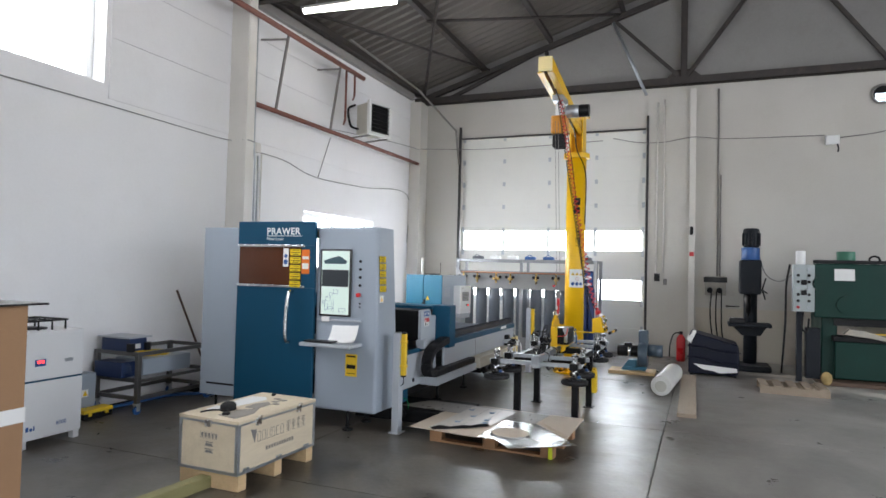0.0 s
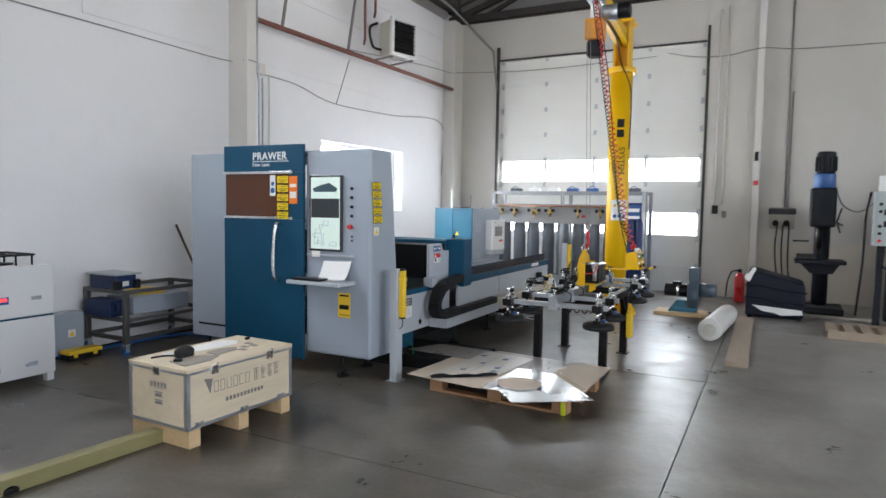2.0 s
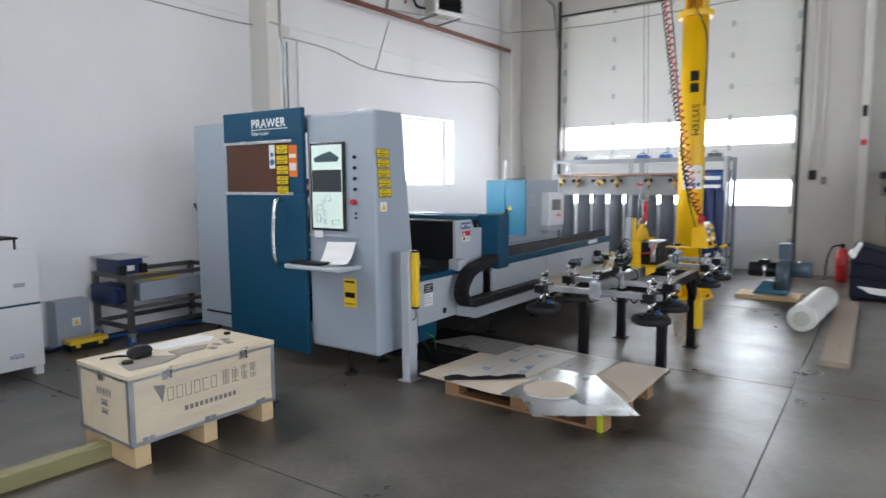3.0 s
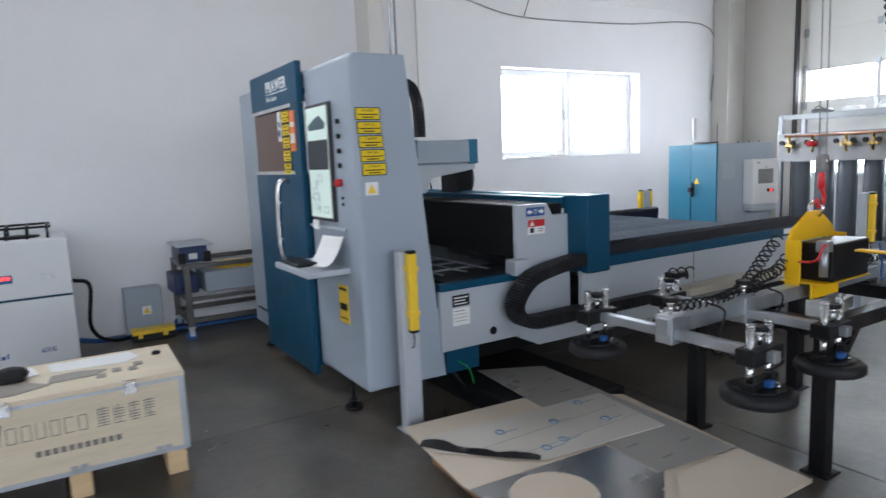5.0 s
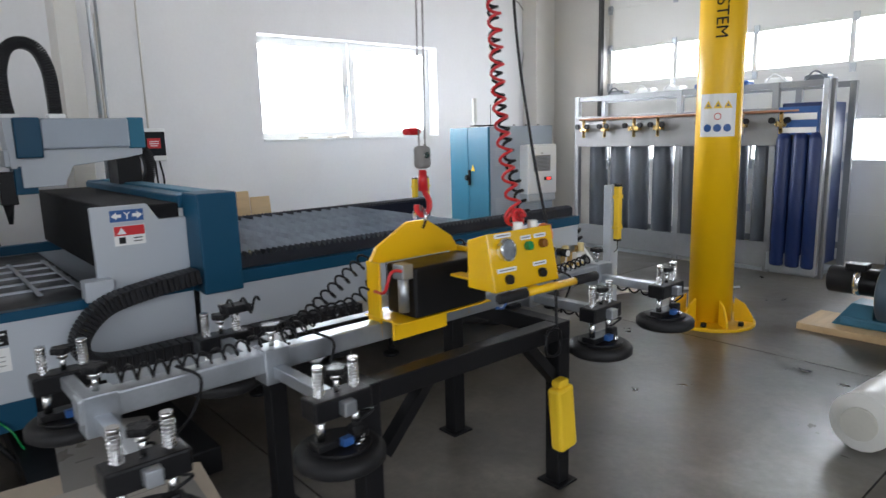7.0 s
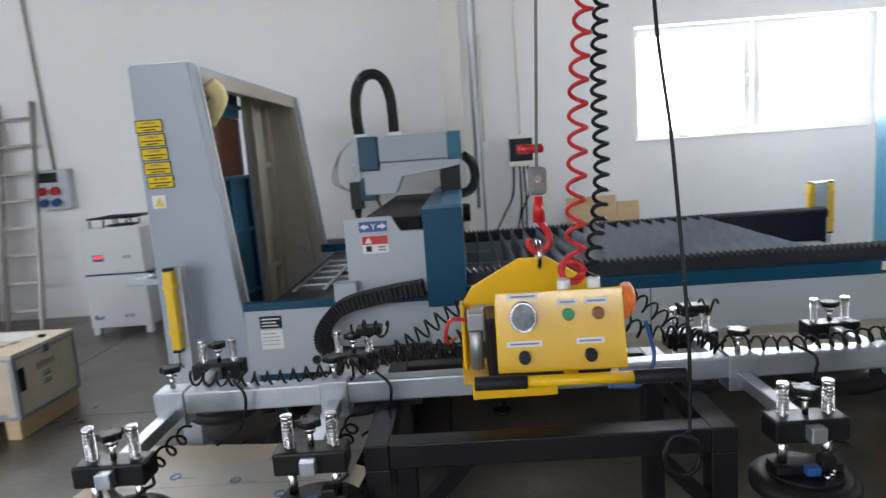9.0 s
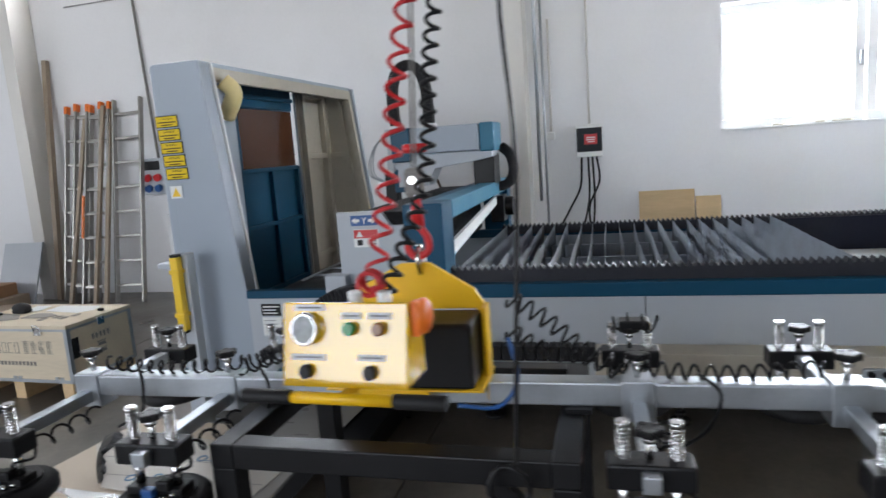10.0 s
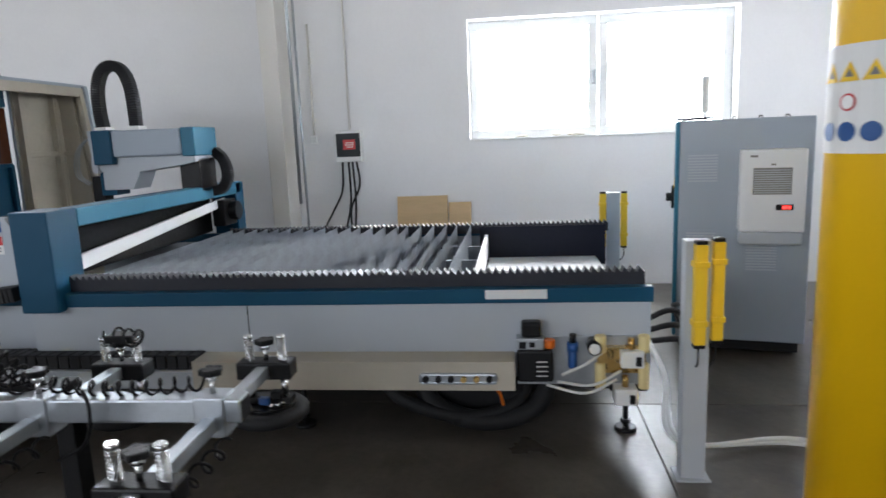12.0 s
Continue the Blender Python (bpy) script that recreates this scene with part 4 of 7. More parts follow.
pl = part("danger_plate", Shape().box((-2.92, 6.66, 0.97), (-2.918, 6.80, 1.065)), PAPER, yb, "white and red danger plate")
part("print", Shape().box((-2.918, 6.662, 1.018), (-2.917, 6.798, 1.063)), RED, pl)
part("print", Shape().prism([(6.675, 1.025), (6.715, 1.025), (6.695, 1.057)], "x", -2.917, -2.9165), PAPER, pl)
part("print", Shape().box((-2.918, 6.745, 0.985), (-2.917, 6.785, 0.99)).box((-2.918, 6.745, 1.0), (-2.917, 6.785, 1.005)).box((-2.918, 6.68, 0.98), (-2.917, 6.71, 1.01)), BLACK, pl)
part("front_shelf", Shape().box((-4.8, 6.12, 0.70), (-2.96, 6.60, 0.72), 0.003), BLACK, mc)
for q in range(5):
    part("scrap_frame", Shape().box((-4.3 + 0.22 * q, 6.16, 0.722), (-4.28 + 0.22 * q, 6.58, 0.732)), GALV, mc)
for q in range(3):
    part("scrap_frame", Shape().box((-4.3, 6.18 + 0.18 * q, 0.733), (-3.2, 6.2 + 0.18 * q, 0.741)), GALV, mc)
# cutting head
hd = part("head_carriage", Shape().box((-4.50, 6.48, 1.38), (-4.18, 6.62, 1.62), 0.008), BLUE, mc, "blue and grey cutting head carriage")
part("head_cover", Shape().box((-4.48, 6.62, 1.43), (-4.20, 7.12, 1.615), 0.012), MGREY, hd)
part("head_cover", Shape().box((-4.56, 7.12, 1.42), (-4.22, 7.22, 1.62), 0.008), TEAL, hd)
part("head_cover", Shape().prism([(6.5, 1.20), (6.72, 1.20), (6.78, 1.32), (7.1, 1.36), (7.2, 1.38), (7.2, 1.43), (6.42, 1.43), (6.42, 1.33), (6.5, 1.33)], "x", -4.46, -4.24, 0.005), MGREY2, hd)
part("head_arm", Shape().box((-4.55, 7.05, 1.16), (-4.3, 7.2, 1.4), 0.006), BLACK, hd)
part("side_plate", Shape().prism([(6.43, 1.62), (6.479, 1.62), (6.479, 1.32), (6.45, 1.32)], "x", -4.48, -4.22), MGREY2, hd)
part("nozzle_body", Shape().box((-4.38, 6.38, 1.10), (-4.28, 6.47, 1.30), 0.006).cyl((-4.33, 6.42, 1.10), (-4.33, 6.42, 0.98), 0.03, 14, 0.012), BLACK, hd)
part("nozzle_block", Shape().box((-4.42, 6.46, 1.16), (-4.26, 6.58, 1.33), 0.006), BLUE, hd)
for q in range(3):
    part("gas_hose", Shape().tube(bend([(-4.30 + 0.03 * q, 6.38, 1.24), (-4.28, 6.30 - 0.02 * q, 1.32), (-4.28 + 0.02 * q, 6.33, 1.5), (-4.33, 6.44, 1.62)], 6), 0.004, 6), GALV, hd)
arch = [(-4.34, 6.485, 1.62), (-4.34, 6.47, 1.75), (-4.34, 6.475, 1.91), (-4.34, 6.52, 2.03), (-4.34, 6.60, 2.07), (-4.34, 6.68, 2.03), (-4.34, 6.725, 1.91), (-4.34, 6.735, 1.75), (-4.34, 6.735, 1.62)]
drag_chain(arch, 0.075, "x", mc, "black drag chain arched over the cutting head")
for y in (6.485, 6.735):
    part("chain_bracket", Shape().box((-4.39, y - 0.045, 1.618), (-4.29, y + 0.045, 1.645), 0.003), PVC, hd)
drag_chain([(-4.5, 7.22, 1.45), (-4.5, 7.29, 1.38), (-4.5, 7.31, 1.26), (-4.5, 7.26, 1.17), (-4.5, 7.16, 1.15)], 0.07, "x", mc, "black drag chain behind the carriage")
for x, y in ((-3.02, 7.35), (-3.02, 9.95), (-4.65, 7.35), (-4.65, 9.9), (-3.02, 8.3)):
    part("foot_bracket", Shape().box((x - 0.09, y - 0.09, 0.235), (x + 0.09, y + 0.09, 0.36), 0.01), BLACK, mc)
    foot(x, y, 0.24, mc)
hz = Shape().tube(bend([(-3.0, 8.9, 0.36), (-2.95, 9.0, 0.16), (-2.95, 9.25, 0.07), (-3.0, 9.5, 0.12), (-3.1, 9.6, 0.3)], 8), 0.05, 10)
part("flexible_conduit", hz, RUBBER, mc)
part("flexible_conduit", Shape().tube(bend([(-2.95, 8.7, 0.36), (-2.9, 8.85, 0.2), (-2.93, 9.15, 0.1), (-3.0, 9.4, 0.14), (-3.1, 9.5, 0.3)], 8), 0.035, 10), RUBBER, mc)
part("under_box", Shape().box((-3.4, 9.0, 0.10), (-3.0, 9.45, 0.36), 0.02), BLACK, mc)
part("orange_tube", Shape().tube(bend([(-2.78, 9.27, 0.35), (-2.77, 9.33, 0.3), (-2.8, 9.35, 0.22)], 6), 0.008, 8), ORANGE, mc)
# pneumatic board on the bed side
vb = part("valve_board", Shape().box((-2.80, 9.42, 0.33), (-2.785, 9.99, 0.56), 0.003), GALV, mc, "zinc mounting board with valves")
lub = part("lubricator", Shape().box((-2.785, 9.42, 0.37), (-2.70, 9.58, 0.52), 0.012), BLACK, mc, "black automatic oil pump")
part("pump_head", Shape().box((-2.785, 9.415, 0.52), (-2.705, 9.54, 0.575), 0.006), GALV, lub)
part("motor_cap", Shape().box((-2.785, 9.44, 0.575), (-2.715, 9.53, 0.645), 0.012), BLACK, lub)
for q in range(4):
    part("level_mark", Shape().box((-2.70, 9.505, 0.40 + 0.022 * q), (-2.6985, 9.555, 0.404 + 0.022 * q)), PAPER, lub)
part("switch_plate", Shape().box((-2.705, 9.43, 0.528), (-2.7035, 9.46, 0.56)).box((-2.705, 9.475, 0.535), (-2.7035, 9.50, 0.558)), BLACK, lub)
part("oil_cap", Shape().cyl((-2.745, 9.565, 0.52), (-2.745, 9.565, 0.56), 0.026, 14, bevel=0.004), ORANGE, lub)
part("filter", Shape().cyl((-2.76, 9.67, 0.42), (-2.76, 9.67, 0.50), 0.02, 14, bevel=0.004).cyl((-2.76, 9.67, 0.50), (-2.76, 9.67, 0.54), 0.026, 14), BLUEP, vb)
part("filter_knob", Shape().cyl((-2.76, 9.67, 0.54), (-2.76, 9.67, 0.58), 0.015, 12), BLACK, vb)
part("gauge", Shape().cyl((-2.785, 9.76, 0.53), (-2.69, 9.76, 0.53), 0.030, 20), BLACK, vb)
part("gauge_face", Shape().cyl((-2.69, 9.76, 0.53), (-2.688, 9.76, 0.53), 0.025, 20), PAPER, vb)
for y, z in ((9.925, 0.475), (9.90, 0.30)):
    v = part("valve", Shape().box((-2.785, y - 0.05, z - 0.035), (-2.69, y + 0.05, z + 0.04), 0.006), PVC, vb, "white solenoid valve")
    part("valve_plug", Shape().box((-2.69, y + 0.012, z - 0.02), (-2.675, y + 0.035, z + 0.02), 0.003), BLACK, v)
    part("valve_body", Shape().cyl((-2.74, y, z + 0.04), (-2.74, y, z + 0.09), 0.014, 10), BRASS, v)
part("brass_manifold", Shape().box((-2.785, 9.78, 0.40), (-2.74, 9.99, 0.52), 0.006), BRASS, vb)
for y in (9.79, 9.98):
    part("regulator", Shape().cyl((-2.74, y, 0.33), (-2.74, y, 0.45), 0.024, 14, bevel=0.006).cyl((-2.74, y, 0.50), (-2.74, y, 0.58), 0.026, 14, bevel=0.006), YCREAM, vb)
for pts in ([(-2.74, 9.60, 0.36), (-2.70, 9.75, 0.36), (-2.72, 9.88, 0.42)], [(-2.74, 9.55, 0.345), (-2.68, 9.72, 0.33), (-2.72, 9.86, 0.38)], [(-2.72, 9.62, 0.40), (-2.69, 9.72, 0.46), (-2.74, 9.8, 0.5)]):
    part("air_tube", Shape().tube(bend(pts, 6), 0.007, 8), FOIL, vb)
for q in range(2):
    part("supply_hose", Shape().tube(bend([(-2.74, 10.0, 0.55), (-2.68, 10.06, 0.40), (-2.72, 10.08 + 0.02 * q, 0.15), (-2.78, 10.25, 0.04), (-2.85, 10.7, 0.02 + 0.022 * q), (-2.6, 11.1 + 0.05 * q, 0.02), (-2.2, 11.6, 0.02)], 8), 0.011, 10), PVC, mc, "white plastic supply hose")
for q in range(3):
    part("cabinet_cable", Shape().tube(bend([(-2.83, 10.0, 0.62 - 0.05 * q), (-2.86, 10.12 + 0.02 * q, 0.66 - 0.07 * q), (-3.2, 10.3, 0.52 - 0.08 * q), (-3.9, 10.44, 0.40 - 0.10 * q), (-4.3, 10.47, 0.30)], 6), 0.014, 8), BLACK, mc)
part("cable_bundle", Shape().tube(bend([(-2.95, 6.05, 0.25), (-2.9, 6.12, 0.12), (-2.93, 6.2, 0.03), (-3.2, 6.35, 0.02)], 6), 0.012, 8), BLACK, mc)
part("cable_bundle", Shape().tube(bend([(-2.93, 6.1, 0.27), (-2.87, 6.15, 0.22), (-2.9, 6.2, 0.1), (-3.1, 6.3, 0.02)], 6), 0.005, 6), GREENB, mc)


# ---- light curtain posts ----
def curtain_post(x, y, bars, h, label):
    p = thing("light_curtain_post", (x, y, 0), label, "safety post", "light curtain posts")
    part("post", Shape().box((x - 0.035, y - 0.05, 0.006), (x + 0.035, y + 0.05, h), 0.004), MGREY2, p)
    part("base_plate", Shape().box((x - 0.06, y - 0.07, 0), (x + 0.06, y + 0.07, 0.008), 0.002), MGREY2, p)
    for ox, oy in bars:
        c = part("light_bar", Shape().box((x + ox - 0.024, y + oy - 0.024, h - 0.42), (x + ox + 0.024, y + oy + 0.024, h - 0.01), 0.006), YELLOW2, p, "yellow light curtain bar")
        part("end_cap", Shape().box((x + ox - 0.022, y + oy - 0.022, h - 0.01), (x + ox + 0.022, y + oy + 0.022, h + 0.006), 0.004), BLACK, c)
        part("end_cap", Shape().box((x + ox - 0.022, y + oy - 0.022, h - 0.435), (x + ox + 0.022, y + oy + 0.022, h - 0.42), 0.004), BLACK, c)
        for q in (0.09, 0.33):
            part("clamp", Shape().box((x + ox - 0.03, y + oy - 0.03, h - q - 0.012), (x + ox + 0.03, y + oy + 0.03, h - q + 0.012), 0.004), YELLOW2, c)
        part("lead", Shape().tube(bend([(x + ox, y + oy, h - 0.435), (x + ox, y + oy, h - 0.5), (x + 0.03, y + oy * 0.6, h - 0.53)], 5), 0.004, 6), BLACK, p)
    return p


curtain_post(-2.775, 5.70, [(0.062, 0.0)], 0.99, "grey steel post with one yellow light curtain bar")
curtain_post(-2.58, 10.15, [(0.062, 0.0), (0.0, 0.085)], 1.03, "grey steel post with two yellow light curtain bars")
curtain_post(-5.0, 10.17, [(0.0, -0.075), (0.0, 0.085)], 1.01, "grey steel post behind the bed with yellow light bars")

# ---- control cabinet ----
cb = thing("control_cabinet", (-4.65, 10.85, 0), "teal and grey control cabinet with a white cooling unit", "control cabinet")
part("body", Shape().box((-5.05, 10.48, 0.09), (-4.25, 11.25, 1.52), 0.008), MGREY, cb)
part("plinth", Shape().box((-5.02, 10.5, 0.02), (-4.28, 11.22, 0.09), 0.003), BLACK, cb)
for x0, x1 in ((-5.05, -4.66), (-4.655, -4.25)):
    d = part("cabinet_door", Shape().box((x0, 10.455, 0.10), (x1, 10.48, 1.52), 0.006), TEAL, cb, "teal cabinet door")
    if x0 > -5:
        hnd = part("handle", Shape().box((-4.64, 10.435, 0.92), (-4.60, 10.455, 1.08), 0.006).cyl((-4.62, 10.40, 1.0), (-4.62, 10.44, 1.0), 0.03, 14, bevel=0.006), BLACK, d)
        part("warning_sign", Shape().prism([(-4.595, 1.07), (-4.515, 1.07), (-4.555, 1.14)], "y", 10.452, 10.455), YELLOW2, d)
ac = part("cooling_unit", Shape().box((-4.25, 10.78, 0.83), (-4.10, 11.14, 1.33), 0.010), WHITE, cb, "white cabinet cooling unit")
part("tray", Shape().box((-4.25, 10.785, 0.75), (-4.11, 11.135, 0.83), 0.012), MGREY2, ac)
ac.location.y += 0.05
gr = part("grille", Shape().box((-4.10, 10.85, 1.06), (-4.098, 11.06, 1.22)), BARK, ac)
for q in range(11):
    part("grille_slat", Shape().box((-4.098, 10.855, 1.068 + q * 0.0135), (-4.095, 11.055, 1.074 + q * 0.0135)), GALV, gr)
part("display", Shape().box((-4.10, 10.98, 0.965), (-4.097, 11.075, 1.0), 0.001), BLACK, ac)
part("digits", Shape().box((-4.0968, 11.015, 0.972), (-4.0962, 11.04, 0.992)).box((-4.0968, 11.045, 0.972), (-4.0962, 11.062, 0.992)), LED, ac)
part("badge", Shape().box((-4.10, 10.83, 1.285), (-4.098, 10.87, 1.297)).box((-4.10, 10.945, 1.235), (-4.098, 10.97, 1.245)), BARK, ac)
for y0, z0 in ((10.52, 1.12), (10.52, 0.62), (10.88, 0.55)):
    v = part("vent_plate", Shape().box((-4.25, y0, z0), (-4.246, y0 + 0.2, z0 + 0.2), 0.001), MGREY, cb)
    for q in range(10):
        part("louvre", Shape().box((-4.246, y0 + 0.012, z0 + 0.012 + q * 0.018), (-4.242, y0 + 0.188, z0 + 0.020 + q * 0.018)), MGREY2, v)
sl = part("signal_light", Shape().cyl((-4.83, 10.65, 1.52), (-4.83, 10.65, 1.58), 0.012, 10).cyl((-4.83, 10.65, 1.58), (-4.83, 10.65, 1.83), 0.026, 16, bevel=0.004), FOIL, cb, "clear signal tower on the cabinet roof")
part("antenna", Shape().cyl((-4.35, 10.55, 1.52), (-4.35, 10.55, 1.74), 0.004, 6), BLACK, cb)
for y in (10.8, 10.95, 11.1):
    part("lifting_eye", Shape().tube([(-4.30, y - 0.009, 1.52), (-4.30, y - 0.009, 1.533), (-4.30, y + 0.009, 1.533), (-4.30, y + 0.009, 1.52)], 0.004, 6), BLACK, cb)
CORNER = Vector((-4.25, 10.46, 0))
cb.matrix_basis = Matrix.Translation(CORNER) @ Matrix.Rotation(radians(-13), 4, "Z") @ Matrix.Translation(-CORNER) @ cb.matrix_basis
solid("cable_coil", Shape().tube(bend([(-4.5, 10.55, 1.53), (-4.4, 10.7, 1.535), (-4.55, 10.75, 1.535), (-4.65, 10.6, 1.535), (-4.5, 10.52, 1.535)], 6), 0.008, 6), BLACK, (-4.5, 10.6, 1.525), "loose black cable on the cabinet roof", "cable")

# ---- pillar jib crane ----
PX, PY = -1.912, 10.485
cr = thing("jib_crane", (PX, PY, 0), "yellow pillar jib crane with a long arm", "jib crane")
pil = part("pillar", Shape().lathe([(0.155, 0.0), (0.155, 3.52)], (PX, PY, 0), 40), YELLOW, cr)
bp = part("base_plate", Shape().cyl((PX, PY, 0), (PX, PY, 0.025), 0.32, 36, bevel=0.004), YELLOW, cr)
for k in range(6):
    a = k * math.tau / 6 + 0.35
    m = Matrix.Translation((PX, PY, 0)) @ Matrix.Rotation(a, 4, "Z")
    part("gusset", Shape().prism([(0.17, 0.025), (0.30, 0.025), (0.30, 0.06), (0.24, 0.16), (0.17, 0.20)], "y", -0.008, 0.008).turn(m), YELLOW, cr)
    part("anchor_bolt", Shape().cyl((PX + 0.27 * math.cos(a + 0.5), PY + 0.27 * math.sin(a + 0.5), 0.025), (PX + 0.27 * math.cos(a + 0.5), PY + 0.27 * math.sin(a + 0.5), 0.055), 0.02, 6), BLACK, cr)
part("collar", Shape().cyl((PX, PY, 3.50), (PX, PY, 3.58), 0.21, 32, bevel=0.006), YELLOW, cr)
br = part("swivel_bracket", Shape().box((PX - 0.10, PY - 0.14, 3.58), (PX - 0.08, PY + 0.16, 4.22), 0.003).box((PX + 0.10, PY - 0.14, 3.58), (PX + 0.12, PY + 0.16, 4.22), 0.003)
          .box((PX - 0.08, PY + 0.08, 3.58), (PX + 0.10, PY + 0.12, 4.18), 0.003).box((PX - 0.15, PY - 0.2, 4.20), (PX + 0.17, PY + 0.2, 4.25), 0.006), YELLOW, cr)
# arm towards the lifting point
tip, tail = Vector((-1.66, 7.05, 4.0)), Vector((PX, PY, 4.0))
d = (tip - tail).normalized()
am = Matrix.Translation(tail) @ d.to_track_quat("X", "Z").to_matrix().to_4x4()
L = (tip - tail).length
arm = part("arm", Shape().box((-0.2, -0.075, -0.09), (L, -0.068, 0.09), 0.002).box((-0.2, 0.068, -0.09), (L, 0.075, 0.09), 0.002).box((-0.2, -0.068, 0.08), (L, 0.068, 0.088))
           .box((-0.2, -0.095, -0.095), (L, -0.02, -0.088)).box((-0.2, 0.02, -0.095), (L, 0.095, -0.088)).turn(am), YELLOW, cr, "yellow hollow crane arm")
part("end_cap", Shape().box((L, -0.08, -0.08), (L + 0.012, 0.08, 0.09), 0.002).turn(am), YCREAM, arm)
part("end_stop", Shape().box((L - 0.12, -0.02, 0.09), (L - 0.06, 0.02, 0.17), 0.004).turn(am), BLACK, arm)
tr = part("trolley", Shape().box((-1.79, 8.0, 3.83), (-1.65, 8.35, 3.92), 0.008), GALV, cr)
ho = thing("chain_hoist", (-1.72, 8.18, 3.3), "orange and grey electric chain hoist under the crane arm", "chain hoist")
part("body", Shape().box((-1.82, 8.06, 3.42), (-1.62, 8.30, 3.66), 0.03), ORHOIST, ho)
part("motor", Shape().cyl((-1.62, 8.18, 3.72), (-1.34, 8.18, 3.72), 0.08, 20, bevel=0.01), BLACK, ho)
part("motor", Shape().cyl((-1.64, 8.18, 3.72), (-1.47, 8.18, 3.72), 0.084, 20), GALV, ho)
part("suspension", Shape().box((-1.77, 8.12, 3.64), (-1.67, 8.24, 3.84), 0.006), PVC, ho)
part("chain_bag", Shape().box((-1.80, 8.08, 3.24), (-1.64, 8.26, 3.42), 0.03), RUBBER, ho)
HX, HY = -1.545, 7.44
for o in (-0.018, 0.018):
    part("chain", Shape().tube([(HX + o, HY, 1.41), (HX + o - 0.08, HY + 0.10, 3.46)], 0.003, 6), BARK, ho)
hb = part("hook_block", Shape().box((HX - 0.024, HY - 0.028, 1.325), (HX + 0.024, HY + 0.028, 1.41), 0.014), BARK, ho)
part("sheave_pin", Shape().cyl((HX - 0.03, HY, 1.375), (HX + 0.03, HY, 1.375), 0.012, 12), SILVER, hb)
part("grab_handle", Shape().cyl((HX - 0.05, HY - 0.045, 1.465), (HX - 0.05, HY + 0.03, 1.465), 0.014, 14, bevel=0.007), RED, ho, "red grab bar on the chain")
part("hook", Shape().tube(bend([(HX, HY, 1.32), (HX, HY, 1.25), (HX, HY + 0.026, 1.205), (HX, HY + 0.024, 1.165), (HX, HY - 0.012, 1.148), (HX, HY - 0.034, 1.17), (HX, HY - 0.034, 1.19)], 6), 0.011, 10), RED, ho, "red forged hook")
part("hook_shank", Shape().cyl((HX, HY, 1.24), (HX, HY, 1.32), 0.02, 12, 0.015), RED, ho)
# cables that feed the hoist and the pendant
solid("pendant_cable", Shape().tube(bend([(-1.68, 8.05, 3.85), (-1.50, 7.90, 3.0), (-1.36, 7.75, 2.0), (-1.293, 7.771, 1.43), (-1.178, 7.764, 0.98), (-1.15, 7.755, 0.72)], 8)
                               + [Vector((-1.15 + 0.006 * math.sin(3 * a), 7.735 + (0.048 + 0.003 * math.sin(1.7 * a)) * math.sin(a), 0.655 + 0.055 * math.cos(a))) for a in [k * math.tau / 14 for k in range(44)]], 0.0055, 8), BLACK, (-1.15, 7.735, 0.60),
      "black pendant cable hanging down and coiled at its end", "cable")
solid("arm_cable", Shape().tube(bend([(-1.66, 7.6, 3.86), (-1.72, 8.4, 3.80), (-1.80, 9.6, 3.78), (-1.86, 10.2, 3.60), (-1.72, 10.24, 3.2), (-1.72, 10.23, 2.4)], 8), 0.009, 8), BLACK, (-1.7, 10.2, 2.4), "black cable slung along the crane arm and pillar", "cable")
RH0 = (-1.085, 7.465, 1.155)
solid("red_air_hose", Shape().tube(coil([RH0, (-1.178, 7.50, 1.45), (-1.239, 7.534, 1.75), (-1.42, 7.68, 2.6), (-1.66, 7.95, 3.82)], 0.022, 0.06), 0.0055, 6), RED, RH0, "red coiled air hose hanging from the crane arm", "air hose")
solid("black_air_hose", Shape().tube(coil([(-1.07, 7.50, 1.15), (-1.215, 7.565, 1.39), (-1.297, 7.589, 1.75), (-1.46, 7.72, 2.6), (-1.70, 8.0, 3.82)], 0.017, 0.04, 10), 0.0055, 6), BLACK, (-1.07, 7.50, 1.15), "black coiled cable hanging from the crane arm", "cable")
solid("red_hose_tail", Shape().tube([Vector((-1.085 + 0.02 * math.cos(0.6 * a), 7.46 + 0.026 * math.cos(a), 1.172 + 0.026 * math.sin(a))) for a in [k * 0.35 for k in range(60)]], 0.006, 6), RED, RH0, "red hose looped above the control box", "air hose")
sgn = Shape()
o = sgn.bm
cols = []
for i in range(9):
    a = radians(-66 - 46 + 92 * i / 8)
    cols.append([o.verts.new((PX + 0.1575 * math.cos(a), PY + 0.1575 * math.sin(a), z)) for z in (1.385, 1.68)])
for p, q in zip(cols, cols[1:]):
    o.faces.new((p[0], q[0], q[1], p[1]))
sign = part("safety_sign", sgn, PAPER, pil, "white sign with warning triangles and blue discs")


def on_pole(ang, z, r, kind):
    a = radians(-66 + ang)
    m = Matrix.Translation((PX + 0.159 * math.cos(a), PY + 0.159 * math.sin(a), z)) @ Matrix.Rotation(a + math.pi / 2, 4, "Z")
    if kind == "tri":
        return Shape().prism([(-r, -r * 0.8), (r, -r * 0.8), (0, r)], "y", -0.001, 0.001).turn(m)
    return Shape().cyl((0, -0.001, 0), (0, 0.001, 0), r, 18).turn(m)


